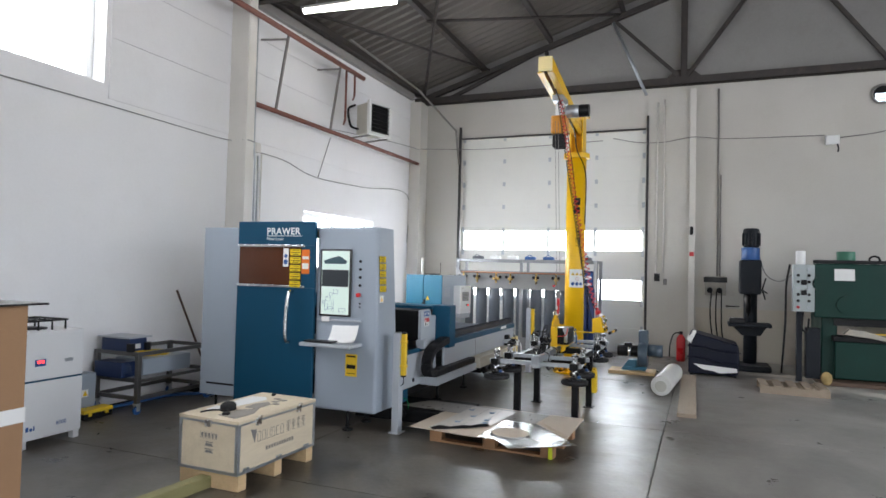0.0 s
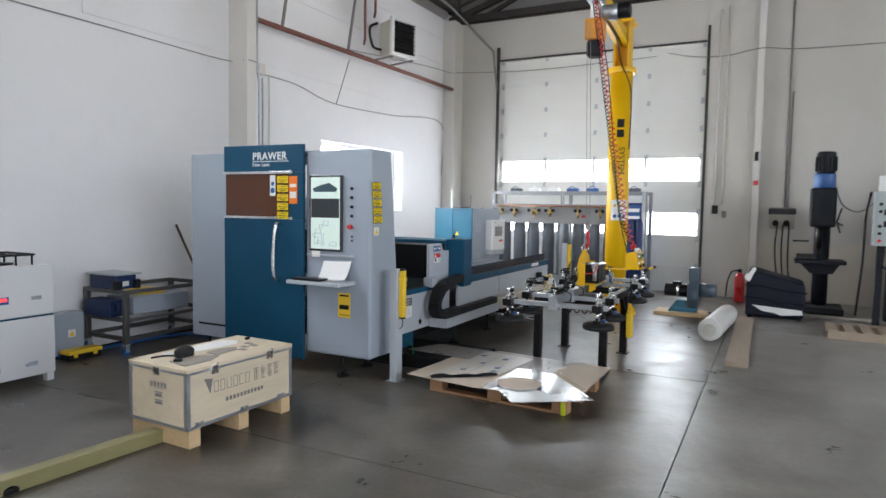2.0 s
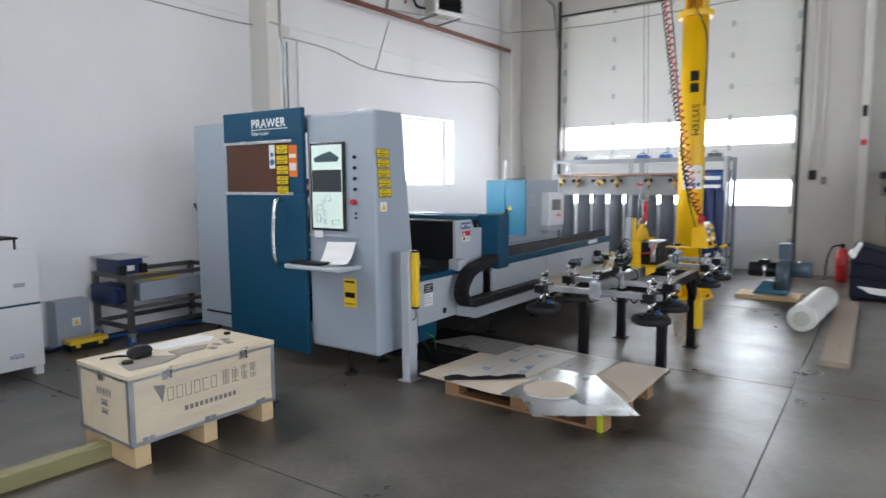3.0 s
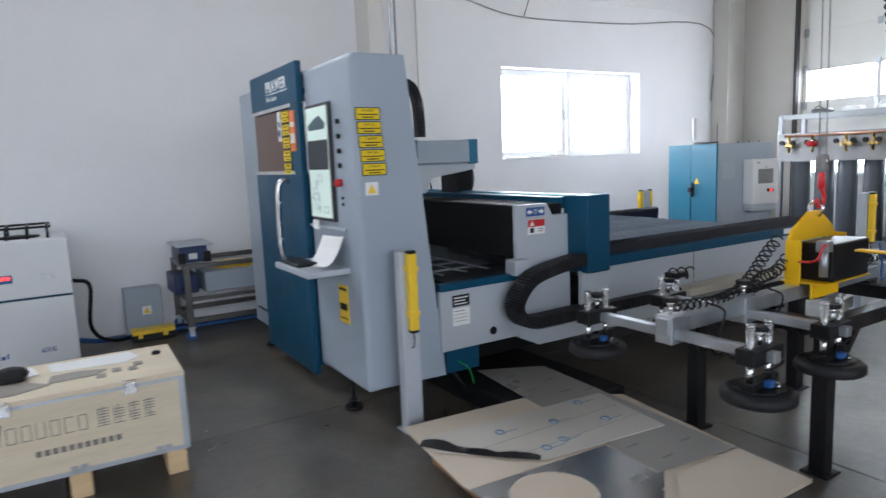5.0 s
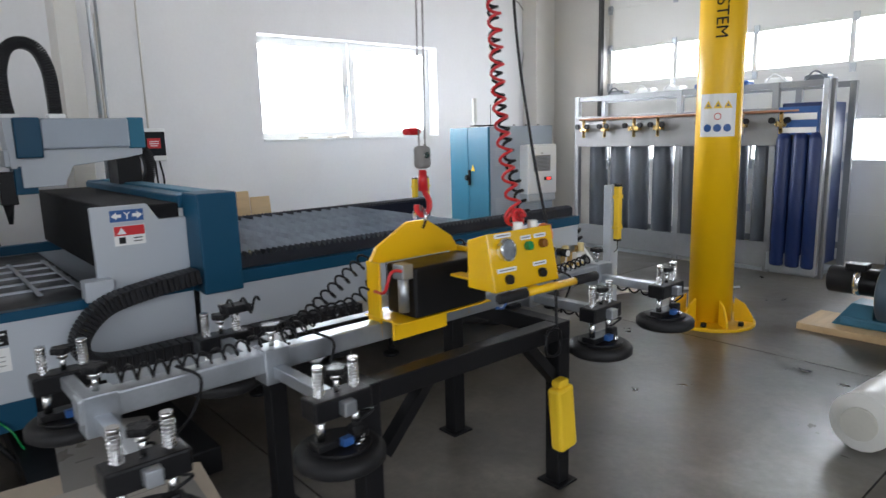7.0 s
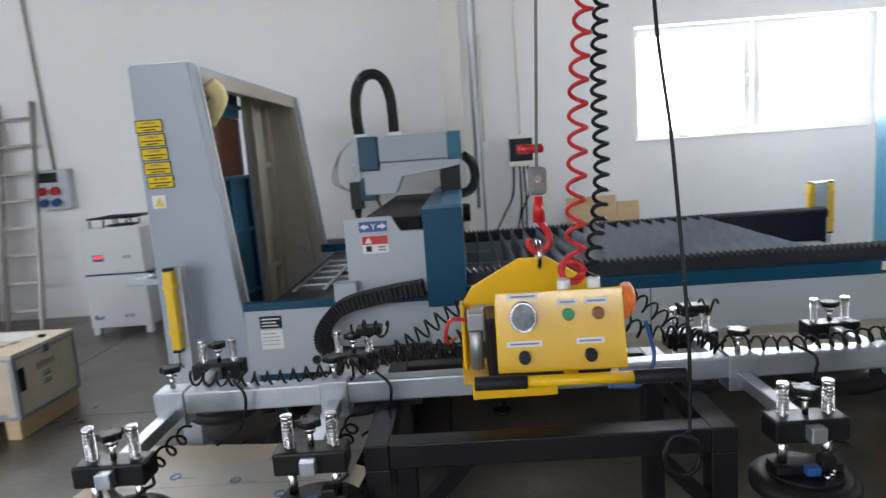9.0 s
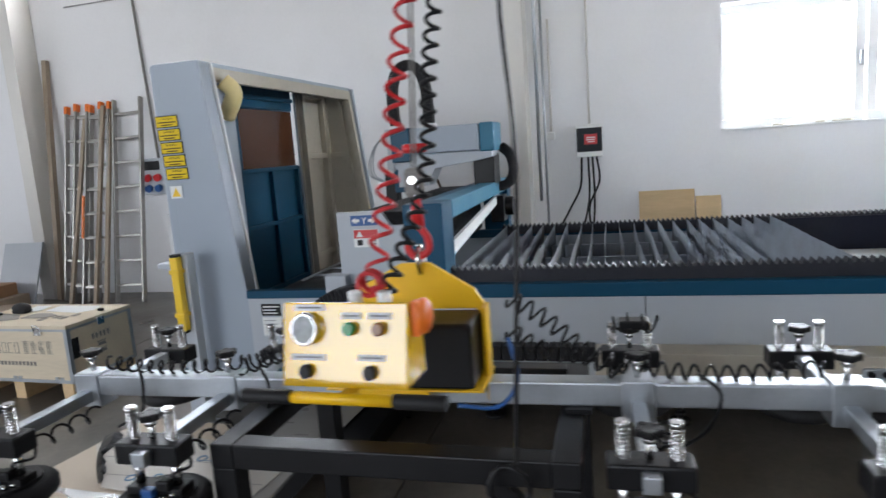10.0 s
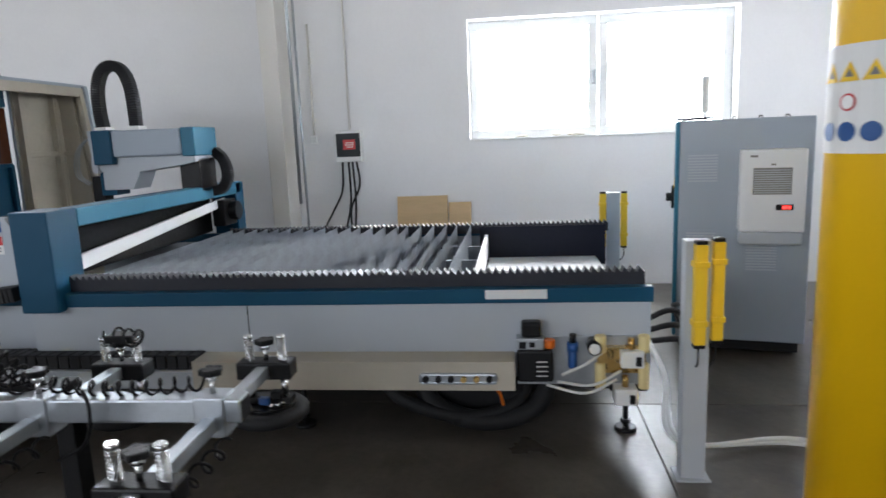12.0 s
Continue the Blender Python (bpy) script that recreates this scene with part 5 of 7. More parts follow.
for a in (-24, 0, 24):
    sy = part("symbol", on_pole(a, 1.605, 0.030, "tri"), YELLOW2, sign)
    part("mark", on_pole(a, 1.603, 0.013, "tri").turn(Matrix.Translation((0.0006, -0.0012, 0))), BARK, sy)
    part("symbol", on_pole(a, 1.445, 0.027, "disc"), BLUEP, sign)
part("symbol", on_pole(0, 1.525, 0.024, "disc"), RED, sign)
part("symbol", on_pole(0, 1.525, 0.019, "disc").turn(Matrix.Translation((0.0004, -0.0012, 0))), PAPER, sign)
lettering("SYSTEM", 0.115, Matrix.Translation((PX + 0.033, PY - 0.158, 2.44)) @ Matrix.Rotation(radians(15), 4, "Z") @ pose(0, 0, 0, 90, 90, 0), BLACK, pil)
part("lettering", Shape().box((-0.05, -0.003, 0), (0.05, 0, 0.11)).box((-0.05, -0.003, 0.14), (0.05, 0, 0.26)).turn(Matrix.Translation((PX + 0.045, PY - 0.152, 2.58)) @ Matrix.Rotation(radians(15), 4, "Z")), BLACK, pil)

# ---- vacuum lifter ----
vl = thing("vacuum_lifter", (-1.55, 7.4, 0.55), "vacuum sheet lifter with galvanised beam and eight suction cups", "vacuum lifter")
BX, BZ = -1.555, 0.735
YM = Matrix.Translation((0.035, -0.08, 0.01))
part("main_beam", Shape().box((BX - 0.035, 6.19, BZ - 0.035), (BX + 0.035, 8.66, BZ + 0.035), 0.006), GALV, vl, "galvanised square-tube beam")
part("beam_cap", Shape().box((BX - 0.03, 8.66, BZ - 0.03), (BX + 0.03, 8.663, BZ + 0.03)), BLACK, vl)


def knob(x, y, z, parent):
    k = part("star_knob", Shape().cyl((x, y, z), (x, y, z + 0.045), 0.008, 8).cyl((x, y, z + 0.04), (x, y, z + 0.055), 0.016, 10), SILVER, parent)
    g = Shape()
    g.cyl((x, y, z + 0.055), (x, y, z + 0.075), 0.027, 18, 0.03, bevel=0.004)
    for q in range(5):
        a = q * math.tau / 5
        g.cyl((x + 0.024 * math.cos(a), y + 0.024 * math.sin(a), z + 0.057), (x + 0.024 * math.cos(a), y + 0.024 * math.sin(a), z + 0.076), 0.011, 10, bevel=0.003)
    part("knob_grip", g, BLACK, k)


def cup(x, y, sgn_):
    """One suction cup with its sprung holder, centred at x, y."""
    zb = 0.70
    hb_ = part("cup_holder", Shape().box((x - 0.04, y - 0.095, zb - 0.03), (x + 0.04, y + 0.095, zb + 0.03), 0.006), BLACK, vl, "black sprung cup holder")
    for oy in (-0.058, 0.058):
        part("spring", Shape().tube(helix((x, y + oy, zb + 0.03), (x, y + oy, zb + 0.105), 0.013, 8, 10), 0.0032, 5), SILVER, hb_)
        part("spring_bolt", Shape().cyl((x, y + oy, 0.585), (x, y + oy, zb + 0.115), 0.008, 10).cyl((x, y + oy, zb + 0.105), (x, y + oy, zb + 0.12), 0.015, 12).cyl((x, y + oy, 0.60), (x, y + oy, zb - 0.03), 0.013, 10), SILVER, hb_)
    knob(x, y, zb + 0.03, hb_)
    part("suction_cup", Shape().lathe([(0.122, 0.522), (0.132, 0.530), (0.132, 0.556), (0.122, 0.566), (0.11, 0.570)], (x, y, 0), 36), RUBBER, hb_, "black rubber suction cup")
    part("cup_plate", Shape().cyl((x, y, 0.570), (x, y, 0.580), 0.092, 28, bevel=0.002).box((x - 0.03, y - 0.085, 0.58), (x + 0.03, y + 0.085, 0.602), 0.003), BLACK, hb_)
    for a in (0.4, 0.75, 1.1):
        part("screw", Shape().cyl((x + 0.065 * math.cos(a), y + 0.065 * math.sin(a), 0.58), (x + 0.065 * math.cos(a), y + 0.065 * math.sin(a), 0.592), 0.008, 8), SILVER, hb_)
    part("air_fitting", Shape().box((x + 0.03, y - 0.02, 0.585), (x + 0.055, y + 0.015, 0.61), 0.004), BLUEP, hb_)
    part("air_fitting", Shape().box((x + 0.01, y + 0.02, 0.60), (x + 0.045, y + 0.06, 0.63), 0.006), BLACK, hb_)


ARMS = (6.245, 6.765, 8.045, 8.57)
for y in ARMS:
    a = part("cross_arm", Shape().box((-2.03, y - 0.02, 0.68), (-1.10, y + 0.02, 0.72), 0.003), GALV, vl, "galvanised cross arm")
    sl_ = part("clamp_sleeve", Shape().box((BX - 0.042, y - 0.045, BZ - 0.075), (BX + 0.042, y + 0.045, BZ + 0.042), 0.004), GALV, vl)
    knob(BX, y, BZ + 0.04, sl_)
    cup(-1.17, y, 1)
    cup(-1.96, y, -1)
    part("cup_hose", Shape().tube(helix((-1.24, y + 0.05, 0.66), (-1.48, y + 0.06, 0.66), 0.022, 3.5, 10), 0.0045, 6), BLACK, vl)
    part("cup_hose", Shape().tube(bend([(-1.16, y + 0.04, 0.62), (-1.13, y + 0.09, 0.66), (-1.2, y + 0.08, 0.64), (-1.24, y + 0.05, 0.66)], 5), 0.0045, 6), BLACK, vl)
for side, a_, b_, c_ in ((1, 7.68, 8.00, 8.53), (-1, 7.22, 6.81, 6.29)):
    for o_, top in ((-0.10, 0.985), (-0.05, 0.90)):
        part("spiral_hose", Shape().tube(coil([(BX + o_, a_, top), (BX + o_, a_ + side * 0.10, top - 0.06), (BX + o_ + 0.02, (a_ + b_) / 2 + side * 0.06, 0.83), (BX + o_ + 0.05, b_, 0.79)], 0.026, 0.04, 10), 0.0045, 6), BLACK, vl, "black spiral vacuum hose")
    part("spiral_hose", Shape().tube(coil([(BX - 0.03, b_, 0.80), (BX - 0.01, (b_ + c_) / 2, 0.785), (BX - 0.02, c_, 0.80)], 0.022, 0.042, 10), 0.0045, 6), BLACK, vl, "black spiral vacuum hose")
for y in (6.45, 6.9, 8.2):
    part("loose_hose", Shape().tube(bend([(BX + 0.03, y, 0.80), (BX + 0.08, y + 0.05, 0.76), (BX + 0.07, y + 0.02, 0.66), (BX + 0.1, y - 0.05, 0.62)], 6), 0.005, 6), BLACK, vl)
for y in (6.83, 8.06):
    part("valve_block", Shape().box((-2.0, y - 0.05, 0.80), (-1.93, y + 0.05, 0.83), 0.006).tube(helix((-1.98, y - 0.06, 0.82), (-1.93, y + 0.08, 0.82), 0.03, 3, 10), 0.005, 6), BLACK, vl)
# yoke, battery and control box
yk = part("yoke", Shape().prism([(7.27, 0.74), (7.27, 0.98), (7.30, 1.025), (7.45, 1.105), (7.54, 1.105), (7.67, 1.025), (7.70, 0.98), (7.70, 0.74), (7.675, 0.74), (7.675, 0.965), (7.295, 0.965), (7.295, 0.74)], "x", BX - 0.075, BX - 0.055, 0.002).turn(YM), YELLOW, vl, "yellow lifting yoke plate")
part("yoke_flange", Shape().box((BX - 0.075, 7.258, 0.70), (BX + 0.0, 7.27, 0.98), 0.003).turn(YM), YELLOW, yk)
part("yoke_flange", Shape().box((BX - 0.075, 7.70, 0.70), (BX + 0.0, 7.712, 0.98), 0.003).turn(YM), YELLOW, yk)
part("yoke_foot", Shape().box((BX + 0.038, 7.28, 0.695), (BX + 0.05, 7.54, 0.772), 0.003).box((BX - 0.09, 7.255, 0.772), (BX + 0.12, 7.715, 0.778), 0.002).turn(YM), YELLOW, yk)
part("shackle", Shape().tube(bend([(BX - 0.08, 7.515, 1.075), (BX - 0.1, 7.515, 1.12), (BX - 0.065, 7.515, 1.155), (BX - 0.03, 7.515, 1.12), (BX - 0.05, 7.515, 1.075)], 6), 0.008, 8).turn(YM), SILVER, yk)
part("battery_box", Shape().box((BX - 0.05, 7.33, 0.78), (BX + 0.12, 7.69, 0.965), 0.01).turn(YM), BLACK, vl, "black battery and pump housing")
part("regulator", Shape().cyl((BX + 0.09, 7.30, 0.81), (BX + 0.09, 7.30, 0.95), 0.02, 14).box((BX + 0.06, 7.275, 0.93), (BX + 0.12, 7.325, 0.985), 0.006).turn(YM), GALV, vl)
part("red_tube", Shape().tube(bend([(BX + 0.1, 7.32, 0.95), (BX + 0.12, 7.23, 0.97), (BX + 0.1, 7.21, 0.9), (BX, 7.24, 0.88)], 6), 0.006, 8).turn(YM), RED, vl)
part("blue_tube", Shape().tube(bend([(BX + 0.12, 7.79, 0.93), (BX + 0.13, 7.81, 0.82), (BX + 0.15, 7.76, 0.75), (BX + 0.2, 7.66, 0.77)], 6), 0.006, 8).turn(YM), BLUEP, vl)
cbm = Matrix.Translation((-1.035, 7.403, 1.04)) @ Matrix.Rotation(radians(87), 4, "Z") @ Matrix.Diagonal((0.86, 1, 0.98, 1))
# box in its own frame: x to the right on its face, y into it, z up
box = part("control_box", Shape().prism([(-0.03, -0.094), (0.10, -0.094), (0.10, 0.064), (0.010, 0.092)], "x", -0.172, 0.172, 0.004).turn(cbm), YBOX, vl, "yellow steel control box")
tl = Matrix.Translation((0, -0.0075, 0)) @ Matrix.Rotation(radians(-11), 4, "X")
fm = cbm @ tl
part("gauge", Shape().cyl((-0.098, -0.002, 0.035), (-0.098, -0.028, 0.035), 0.037, 28, bevel=0.003).turn(fm), SILVER, box, "round pressure gauge")
part("gauge_face", Shape().cyl((-0.098, -0.028, 0.035), (-0.098, -0.0295, 0.035), 0.031, 28).turn(fm), surf("gauge face", (0.22, 0.24, 0.26), 0.12, vary=0.5, scale=30), box)
part("push_button", Shape().cyl((0.022, -0.002, 0.036), (0.022, -0.025, 0.036), 0.015, 16, bevel=0.003).turn(fm), GREENB, box, "green push button")
part("push_button", Shape().cyl((0.10, -0.002, 0.036), (0.10, -0.025, 0.036), 0.015, 16, bevel=0.003).turn(fm), surf("amber lens", (0.22, 0.08, 0.01), 0.3), box, "amber push button")
for x in (-0.10, 0.075):
    part("rotary_switch", Shape().cyl((x, -0.002, -0.06), (x, -0.022, -0.06), 0.016, 16, bevel=0.003).turn(fm), BLACK, box)
for x, z, w in ((-0.095, 0.082, 0.082), (0.022, 0.064, 0.052), (0.098, 0.064, 0.062), (-0.098, -0.029, 0.097), (0.077, -0.028, 0.073)):
    lb = part("label", Shape().box((x - w / 2, -0.004, z - 0.007), (x + w / 2, -0.001, z + 0.007)).turn(fm), PAPER, box)
    part("print", Shape().box((x - w * 0.4, -0.0046, z - 0.002), (x + w * 0.4, -0.0038, z + 0.002)).turn(fm), BARK, lb)
for x in (0.02, 0.10):
    part("cable_gland", Shape().cyl((x, 0.035, 0.078), (x, 0.035, 0.112), 0.018, 14, bevel=0.003).turn(cbm), PVC, box)
part("beacon", Shape().box((0.172, 0.02, 0.01), (0.192, 0.05, 0.09), 0.004).ball((0.192, 0.055, 0.05), 0.042, (0.6, 0.9, 1.0), 14).turn(cbm), ORANGE, box, "orange flashing beacon")
part("handle_bar", Shape().cyl((-0.10, -0.10, -0.088), (0.165, -0.10, -0.088), 0.013, 14).box((0.0, -0.10, -0.10), (0.04, 0.02, -0.094), 0.003).turn(cbm), YELLOW, vl, "yellow guide handle")
for x0, x1 in ((-0.235, -0.10), (0.165, 0.295)):
    part("grip", Shape().cyl((x0, -0.10, -0.088), (x1, -0.10, -0.088), 0.016, 14, bevel=0.003).turn(cbm), RUBBER, vl)
part("box_bracket", Shape().box((-0.12, 0.10, -0.104), (0.12, 0.12, -0.094), 0.003).box((-0.03, 0.10, -0.114), (0.03, 0.34, -0.104), 0.003).turn(cbm), YELLOW, vl)

# the lifter hangs a little askew over its stand
vl.matrix_basis = Matrix.Translation((-1.555, 8.3, 0.012)) @ Matrix.Rotation(radians(1.3), 4, "Z") @ Matrix.Translation((1.555, -8.3, 0)) @ vl.matrix_basis

# ---- support stand ----
st = thing("support_stand", (-1.55, 7.4, 0), "black square-tube stand carrying the vacuum lifter", "support stand")
for x, y in ((-1.235, 6.93), (-1.235, 7.865), (-1.88, 6.93), (-1.88, 7.865)):
    lg = part("leg", Shape().box((x - 0.035, y - 0.035, 0.008), (x + 0.035, y + 0.035, 0.63), 0.004), BLACK, st)
    part("foot_plate", Shape().box((x - 0.06, y - 0.06, 0), (x + 0.06, y + 0.06, 0.009), 0.002), BLACK, lg)
for y in (6.93, 7.865):
    part("rail", Shape().box((-1.915, y - 0.035, 0.63), (-1.20, y + 0.035, 0.70), 0.004), BLACK, st)
for x in (-1.235, -1.88):
    part("rail", Shape().box((x - 0.035, 6.965, 0.63), (x + 0.035, 7.83, 0.70), 0.004), BLACK, st)
for y in (7.04, 7.81):
    s0 = 1 if y < 7.4 else -1
    part("brace", Shape().tube([(-1.235, y - s0 * 0.05, 0.44), (-1.235, y + s0 * 0.14, 0.64)], 0.03, 4), BLACK, st)
for y in (7.02, 7.95):
    part("support_pad", Shape().box((BX - 0.05, y - 0.05 if y < 7.4 else y - 0.10, 0.699), (BX + 0.07, y + 0.02 if y < 7.4 else y - 0.03, 0.713), 0), BLACK, st)
sl_ = solid("document_tube", Shape().box((-0.03, -0.05, 0.0), (0.03, 0.05, 0.27), 0.014).box((-0.022, -0.03, 0.27), (0.022, 0.03, 0.30), 0.008).turn(pose(-1.165, 7.825, 0.19, 6, 0, 0)), YELLOW2, (-1.165, 7.825, 0.19), "yellow plastic holder strapped to the stand's leg", "holder")

# ---- wooden crate ----
CM = Matrix.Translation((-3.30, 4.125, 0)) @ Matrix.Rotation(radians(-1.7), 4, "Z") @ Matrix.Diagonal((0.97, 0.985, 1.055, 1))
ct = thing("wooden_crate", (-3.30, 4.125, 0), "plywood shipping crate with steel edges on wooden runners", "crate")
W2, L2 = 0.285, 0.475
bodyc = part("body", Shape().box((-W2, -L2, 0.115), (W2, L2, 0.455), 0.003).turn(CM), PLY, ct)
lid = part("lid", Shape().box((-W2 - 0.006, -L2 - 0.006, 0.458), (W2 + 0.006, L2 + 0.006, 0.482), 0.003).turn(CM), PLY, ct)
for z in (0.12, 0.452):
    for a, b_ in (((W2, -L2), (W2, L2)), ((-W2, -L2), (W2, -L2)), ((-W2, L2), (W2, L2)), ((-W2, -L2), (-W2, L2))):
        s = Shape().box((a[0] - 0.004, a[1] - 0.004, z - 0.008), (b_[0] + 0.004, b_[1] + 0.004, z + 0.012)).turn(CM)
        part("steel_edge", s, GALV, bodyc)
for x, y in ((W2, -L2), (-W2, -L2), (W2, L2), (-W2, L2)):
    part("steel_edge", Shape().box((x - 0.014, y - 0.014, 0.116), (x + 0.014, y + 0.014, 0.454)).turn(CM @ Matrix.Translation((-0.0105 if x > 0 else 0.0105, -0.0105 if y > 0 else 0.0105, 0))), GALV, bodyc)
for y in (-L2 + 0.06, 0, L2 - 0.06):
    part("runner", Shape().box((-W2, y - 0.045, 0), (W2, y + 0.045, 0.112), 0.004).turn(CM), PINE, ct)
for y in (-0.26, 0.24):
    lt = part("latch", Shape().box((W2, y - 0.03, 0.42), (W2 + 0.012, y + 0.03, 0.47), 0.003).tube([(W2 + 0.014, y - 0.02, 0.45), (W2 + 0.022, y - 0.02, 0.485), (W2 + 0.022, y + 0.02, 0.485), (W2 + 0.014, y + 0.02, 0.45)], 0.003, 6).turn(CM), SILVER, lid)
part("latch", Shape().box((-0.03, -L2 - 0.012, 0.42), (0.03, -L2, 0.47), 0.003).turn(CM), SILVER, lid)
part("latch", Shape().box((-0.03, L2, 0.42), (0.03, L2 + 0.012, 0.47), 0.003).turn(CM), SILVER, lid)
for y in (-0.38, 0.0, 0.36):
    part("clip", Shape().box((W2, y - 0.035, 0.128), (W2 + 0.004, y - 0.005, 0.15)).box((W2, y + 0.005, 0.128), (W2 + 0.004, y + 0.035, 0.15)).turn(CM), GALV, bodyc)
# print on the sides: outlines and bars
pr = Shape().prism([(-0.34, 0.40), (-0.27, 0.39), (-0.29, 0.30)], "x", W2 + 0.0005, W2 + 0.0015)
part("print", pr.turn(CM), BARK, bodyc)
pr = Shape()
rnd = random.Random(3)
for k in range(6):
    y = -0.26 + k * 0.055
    for q in ((y, 0.30, y + 0.004, 0.37), (y + 0.034, 0.30, y + 0.038, 0.37), (y, 0.366, y + 0.038, 0.37), (y, 0.30, y + 0.038, 0.304)):
        if rnd.random() < 0.85:
            pr.box((W2 + 0.0005, q[0], q[1]), (W2 + 0.0012, q[2], q[3]))
for k in range(4):
    y = 0.09 + k * 0.066
    for q in range(7):
        if rnd.random() < 0.9:
            z = 0.30 + q * 0.0125
            pr.box((W2 + 0.0005, y + 0.01 * rnd.random(), z), (W2 + 0.0012, y + 0.05, z + 0.004))
    pr.box((W2 + 0.0005, y + 0.024, 0.30), (W2 + 0.0012, y + 0.029, 0.385)).box((W2 + 0.0005, y + 0.006, 0.31), (W2 + 0.0012, y + 0.010, 0.38))
for k in range(11):
    y = -0.16 + k * 0.032
    pr.box((W2 + 0.0005, y, 0.222), (W2 + 0.0012, y + 0.022, 0.248))
part("print", pr.turn(CM), surf("faded stencil ink", (0.20, 0.18, 0.16), 0.8, vary=0.3, scale=20), bodyc)
for f_ in (-1, 1):
    pr = Shape()
    for k in range(5):
        x = -0.075 + k * 0.034
        pr.box((x, 0, 0.335), (x + 0.002, 0.0008, 0.385)).box((x + 0.009, 0, 0.35), (x + 0.026, 0.0008, 0.375)).box((x + 0.013, 0, 0.338), (x + 0.022, 0.0008, 0.35))
    for z in (0.24, 0.262, 0.285, 0.31):
        pr.box((-0.03, 0, z), (0.05, 0.0008, z + 0.006))
    pr.box((-0.022, 0, 0.245), (0.042, 0.0008, 0.258)).box((-0.022, 0, 0.29), (0.042, 0.0008, 0.305))
    part("print", pr.turn(CM @ (Matrix.Translation((0, -L2 - 0.0012, 0)) if f_ < 0 else Matrix.Translation((0, L2 + 0.0005, 0)))), BARK, bodyc)
part("print", Shape().box((0.20, L2 + 0.0005, 0.26), (0.265, L2 + 0.0015, 0.39)).turn(CM), BLACK, bodyc)


def on_crate(name, sh, mat, x, y, label, cat):
    return solid(name, sh.turn(CM @ Matrix.Translation((x, y, 0.4825))), mat, CM @ Vector((x, y, 0.4825)), label, cat)


on_crate("pouch", Shape().ball((0, 0, 0.035), 0.06, (0.85, 1.25, 0.58), 18).box((-0.04, -0.06, 0.0), (0.04, 0.06, 0.03), 0.015), surf("black nylon", (0.015, 0.015, 0.016), 0.75, vary=0.3, scale=20, bump=0.2), -0.03, -0.24, "black zipped nylon pouch on the crate lid", "pouch")
on_crate("pen", Shape().tube(bend([(-0.09, -0.08, 0.01), (-0.03, -0.03, 0.02), (0.0, 0.03, 0.015), (0.06, 0.06, 0.01)], 5), 0.006, 8), BLACK, -0.06, -0.33, "dark cord lying on the crate lid", "cord")
on_crate("tape_roll", Shape().lathe([(0.028, 0), (0.03, 0.004), (0.03, 0.016), (0.026, 0.02)], (0, 0, 0), 20), BLACK, 0.06, -0.36, "small black tape roll on the crate lid", "tape")
on_crate("felt_piece", Shape().prism([(-0.09, -0.15), (0.10, -0.18), (0.11, 0.02), (0.04, 0.16), (-0.06, 0.06)], "z", 0, 0.006, 0.001), CLOTH, 0.10, -0.24, "grey felt scrap on the crate lid", "cloth")
on_crate("felt_piece", Shape().prism([(-0.06, -0.10), (0.06, -0.11), (0.05, 0.08), (-0.02, 0.14), (-0.07, 0.03)], "z", 0, 0.005, 0.001), CLOTH, 0.06, 0.02, "grey felt scrap on the crate lid", "cloth")
on_crate("paper_sheet", Shape().prism([(-0.10, -0.22), (0.06, -0.20), (0.10, 0.12), (0.02, 0.20), (-0.10, 0.16)], "z", 0, 0.002), PAPER, -0.14, 0.12, "white crumpled paper on the crate lid", "paper")
on_crate("paper_sheet", Shape().prism([(-0.08, -0.07), (0.09, -0.05), (0.06, 0.09), (-0.09, 0.06)], "z", 0.003, 0.006), PAPER, -0.13, -0.22, "white paper beneath the pouch", "paper")
on_crate("clip", Shape().box((-0.012, -0.02, 0), (0.012, 0.02, 0.018), 0.005), BLACK, -0.10, 0.40, "small black clip on the crate lid", "clip")
for k, (x, y) in enumerate(((0.08, 0.20), (0.10, 0.27), (0.02, 0.30), (0.14, 0.13))):
    on_crate("plywood_offcut", Shape().box((-0.03, -0.02, 0), (0.03, 0.02, 0.004), 0.001), CLOTH, x, y, "small grey felt offcut on the crate lid", "offcut")

# timber beam
BM = Matrix.Translation((-3.33, 3.75, 0)) @ Matrix.Rotation(radians(-4), 4, "Z")
solid("timber_beam", Shape().box((-0.05, -1.7, 0), (0.05, 0.0, 0.085), 0.006).turn(BM), GREENWOOD, (-3.35, 2.9, 0), "greenish square timber lying on the floor", "timber")
solid("tool_bag", Shape().ball((-3.58, 2.74, 0.03), 0.10, (1.2, 0.8, 0.35), 14).box((-3.70, 2.66, 0), (-3.50, 2.78, 0.05), 0.02), BLACK, (-3.58, 2.74, 0), "black tool bag on the floor", "bag")
solid("tool_bag", Shape().ball((-3.41, 2.78, 0.025), 0.07, (1.2, 0.8, 0.4), 14).box((-3.49, 2.74, 0), (-3.34, 2.82, 0.03), 0.01), BLACK, (-3.41, 2.78, 0), "small black pouch on the floor", "bag")
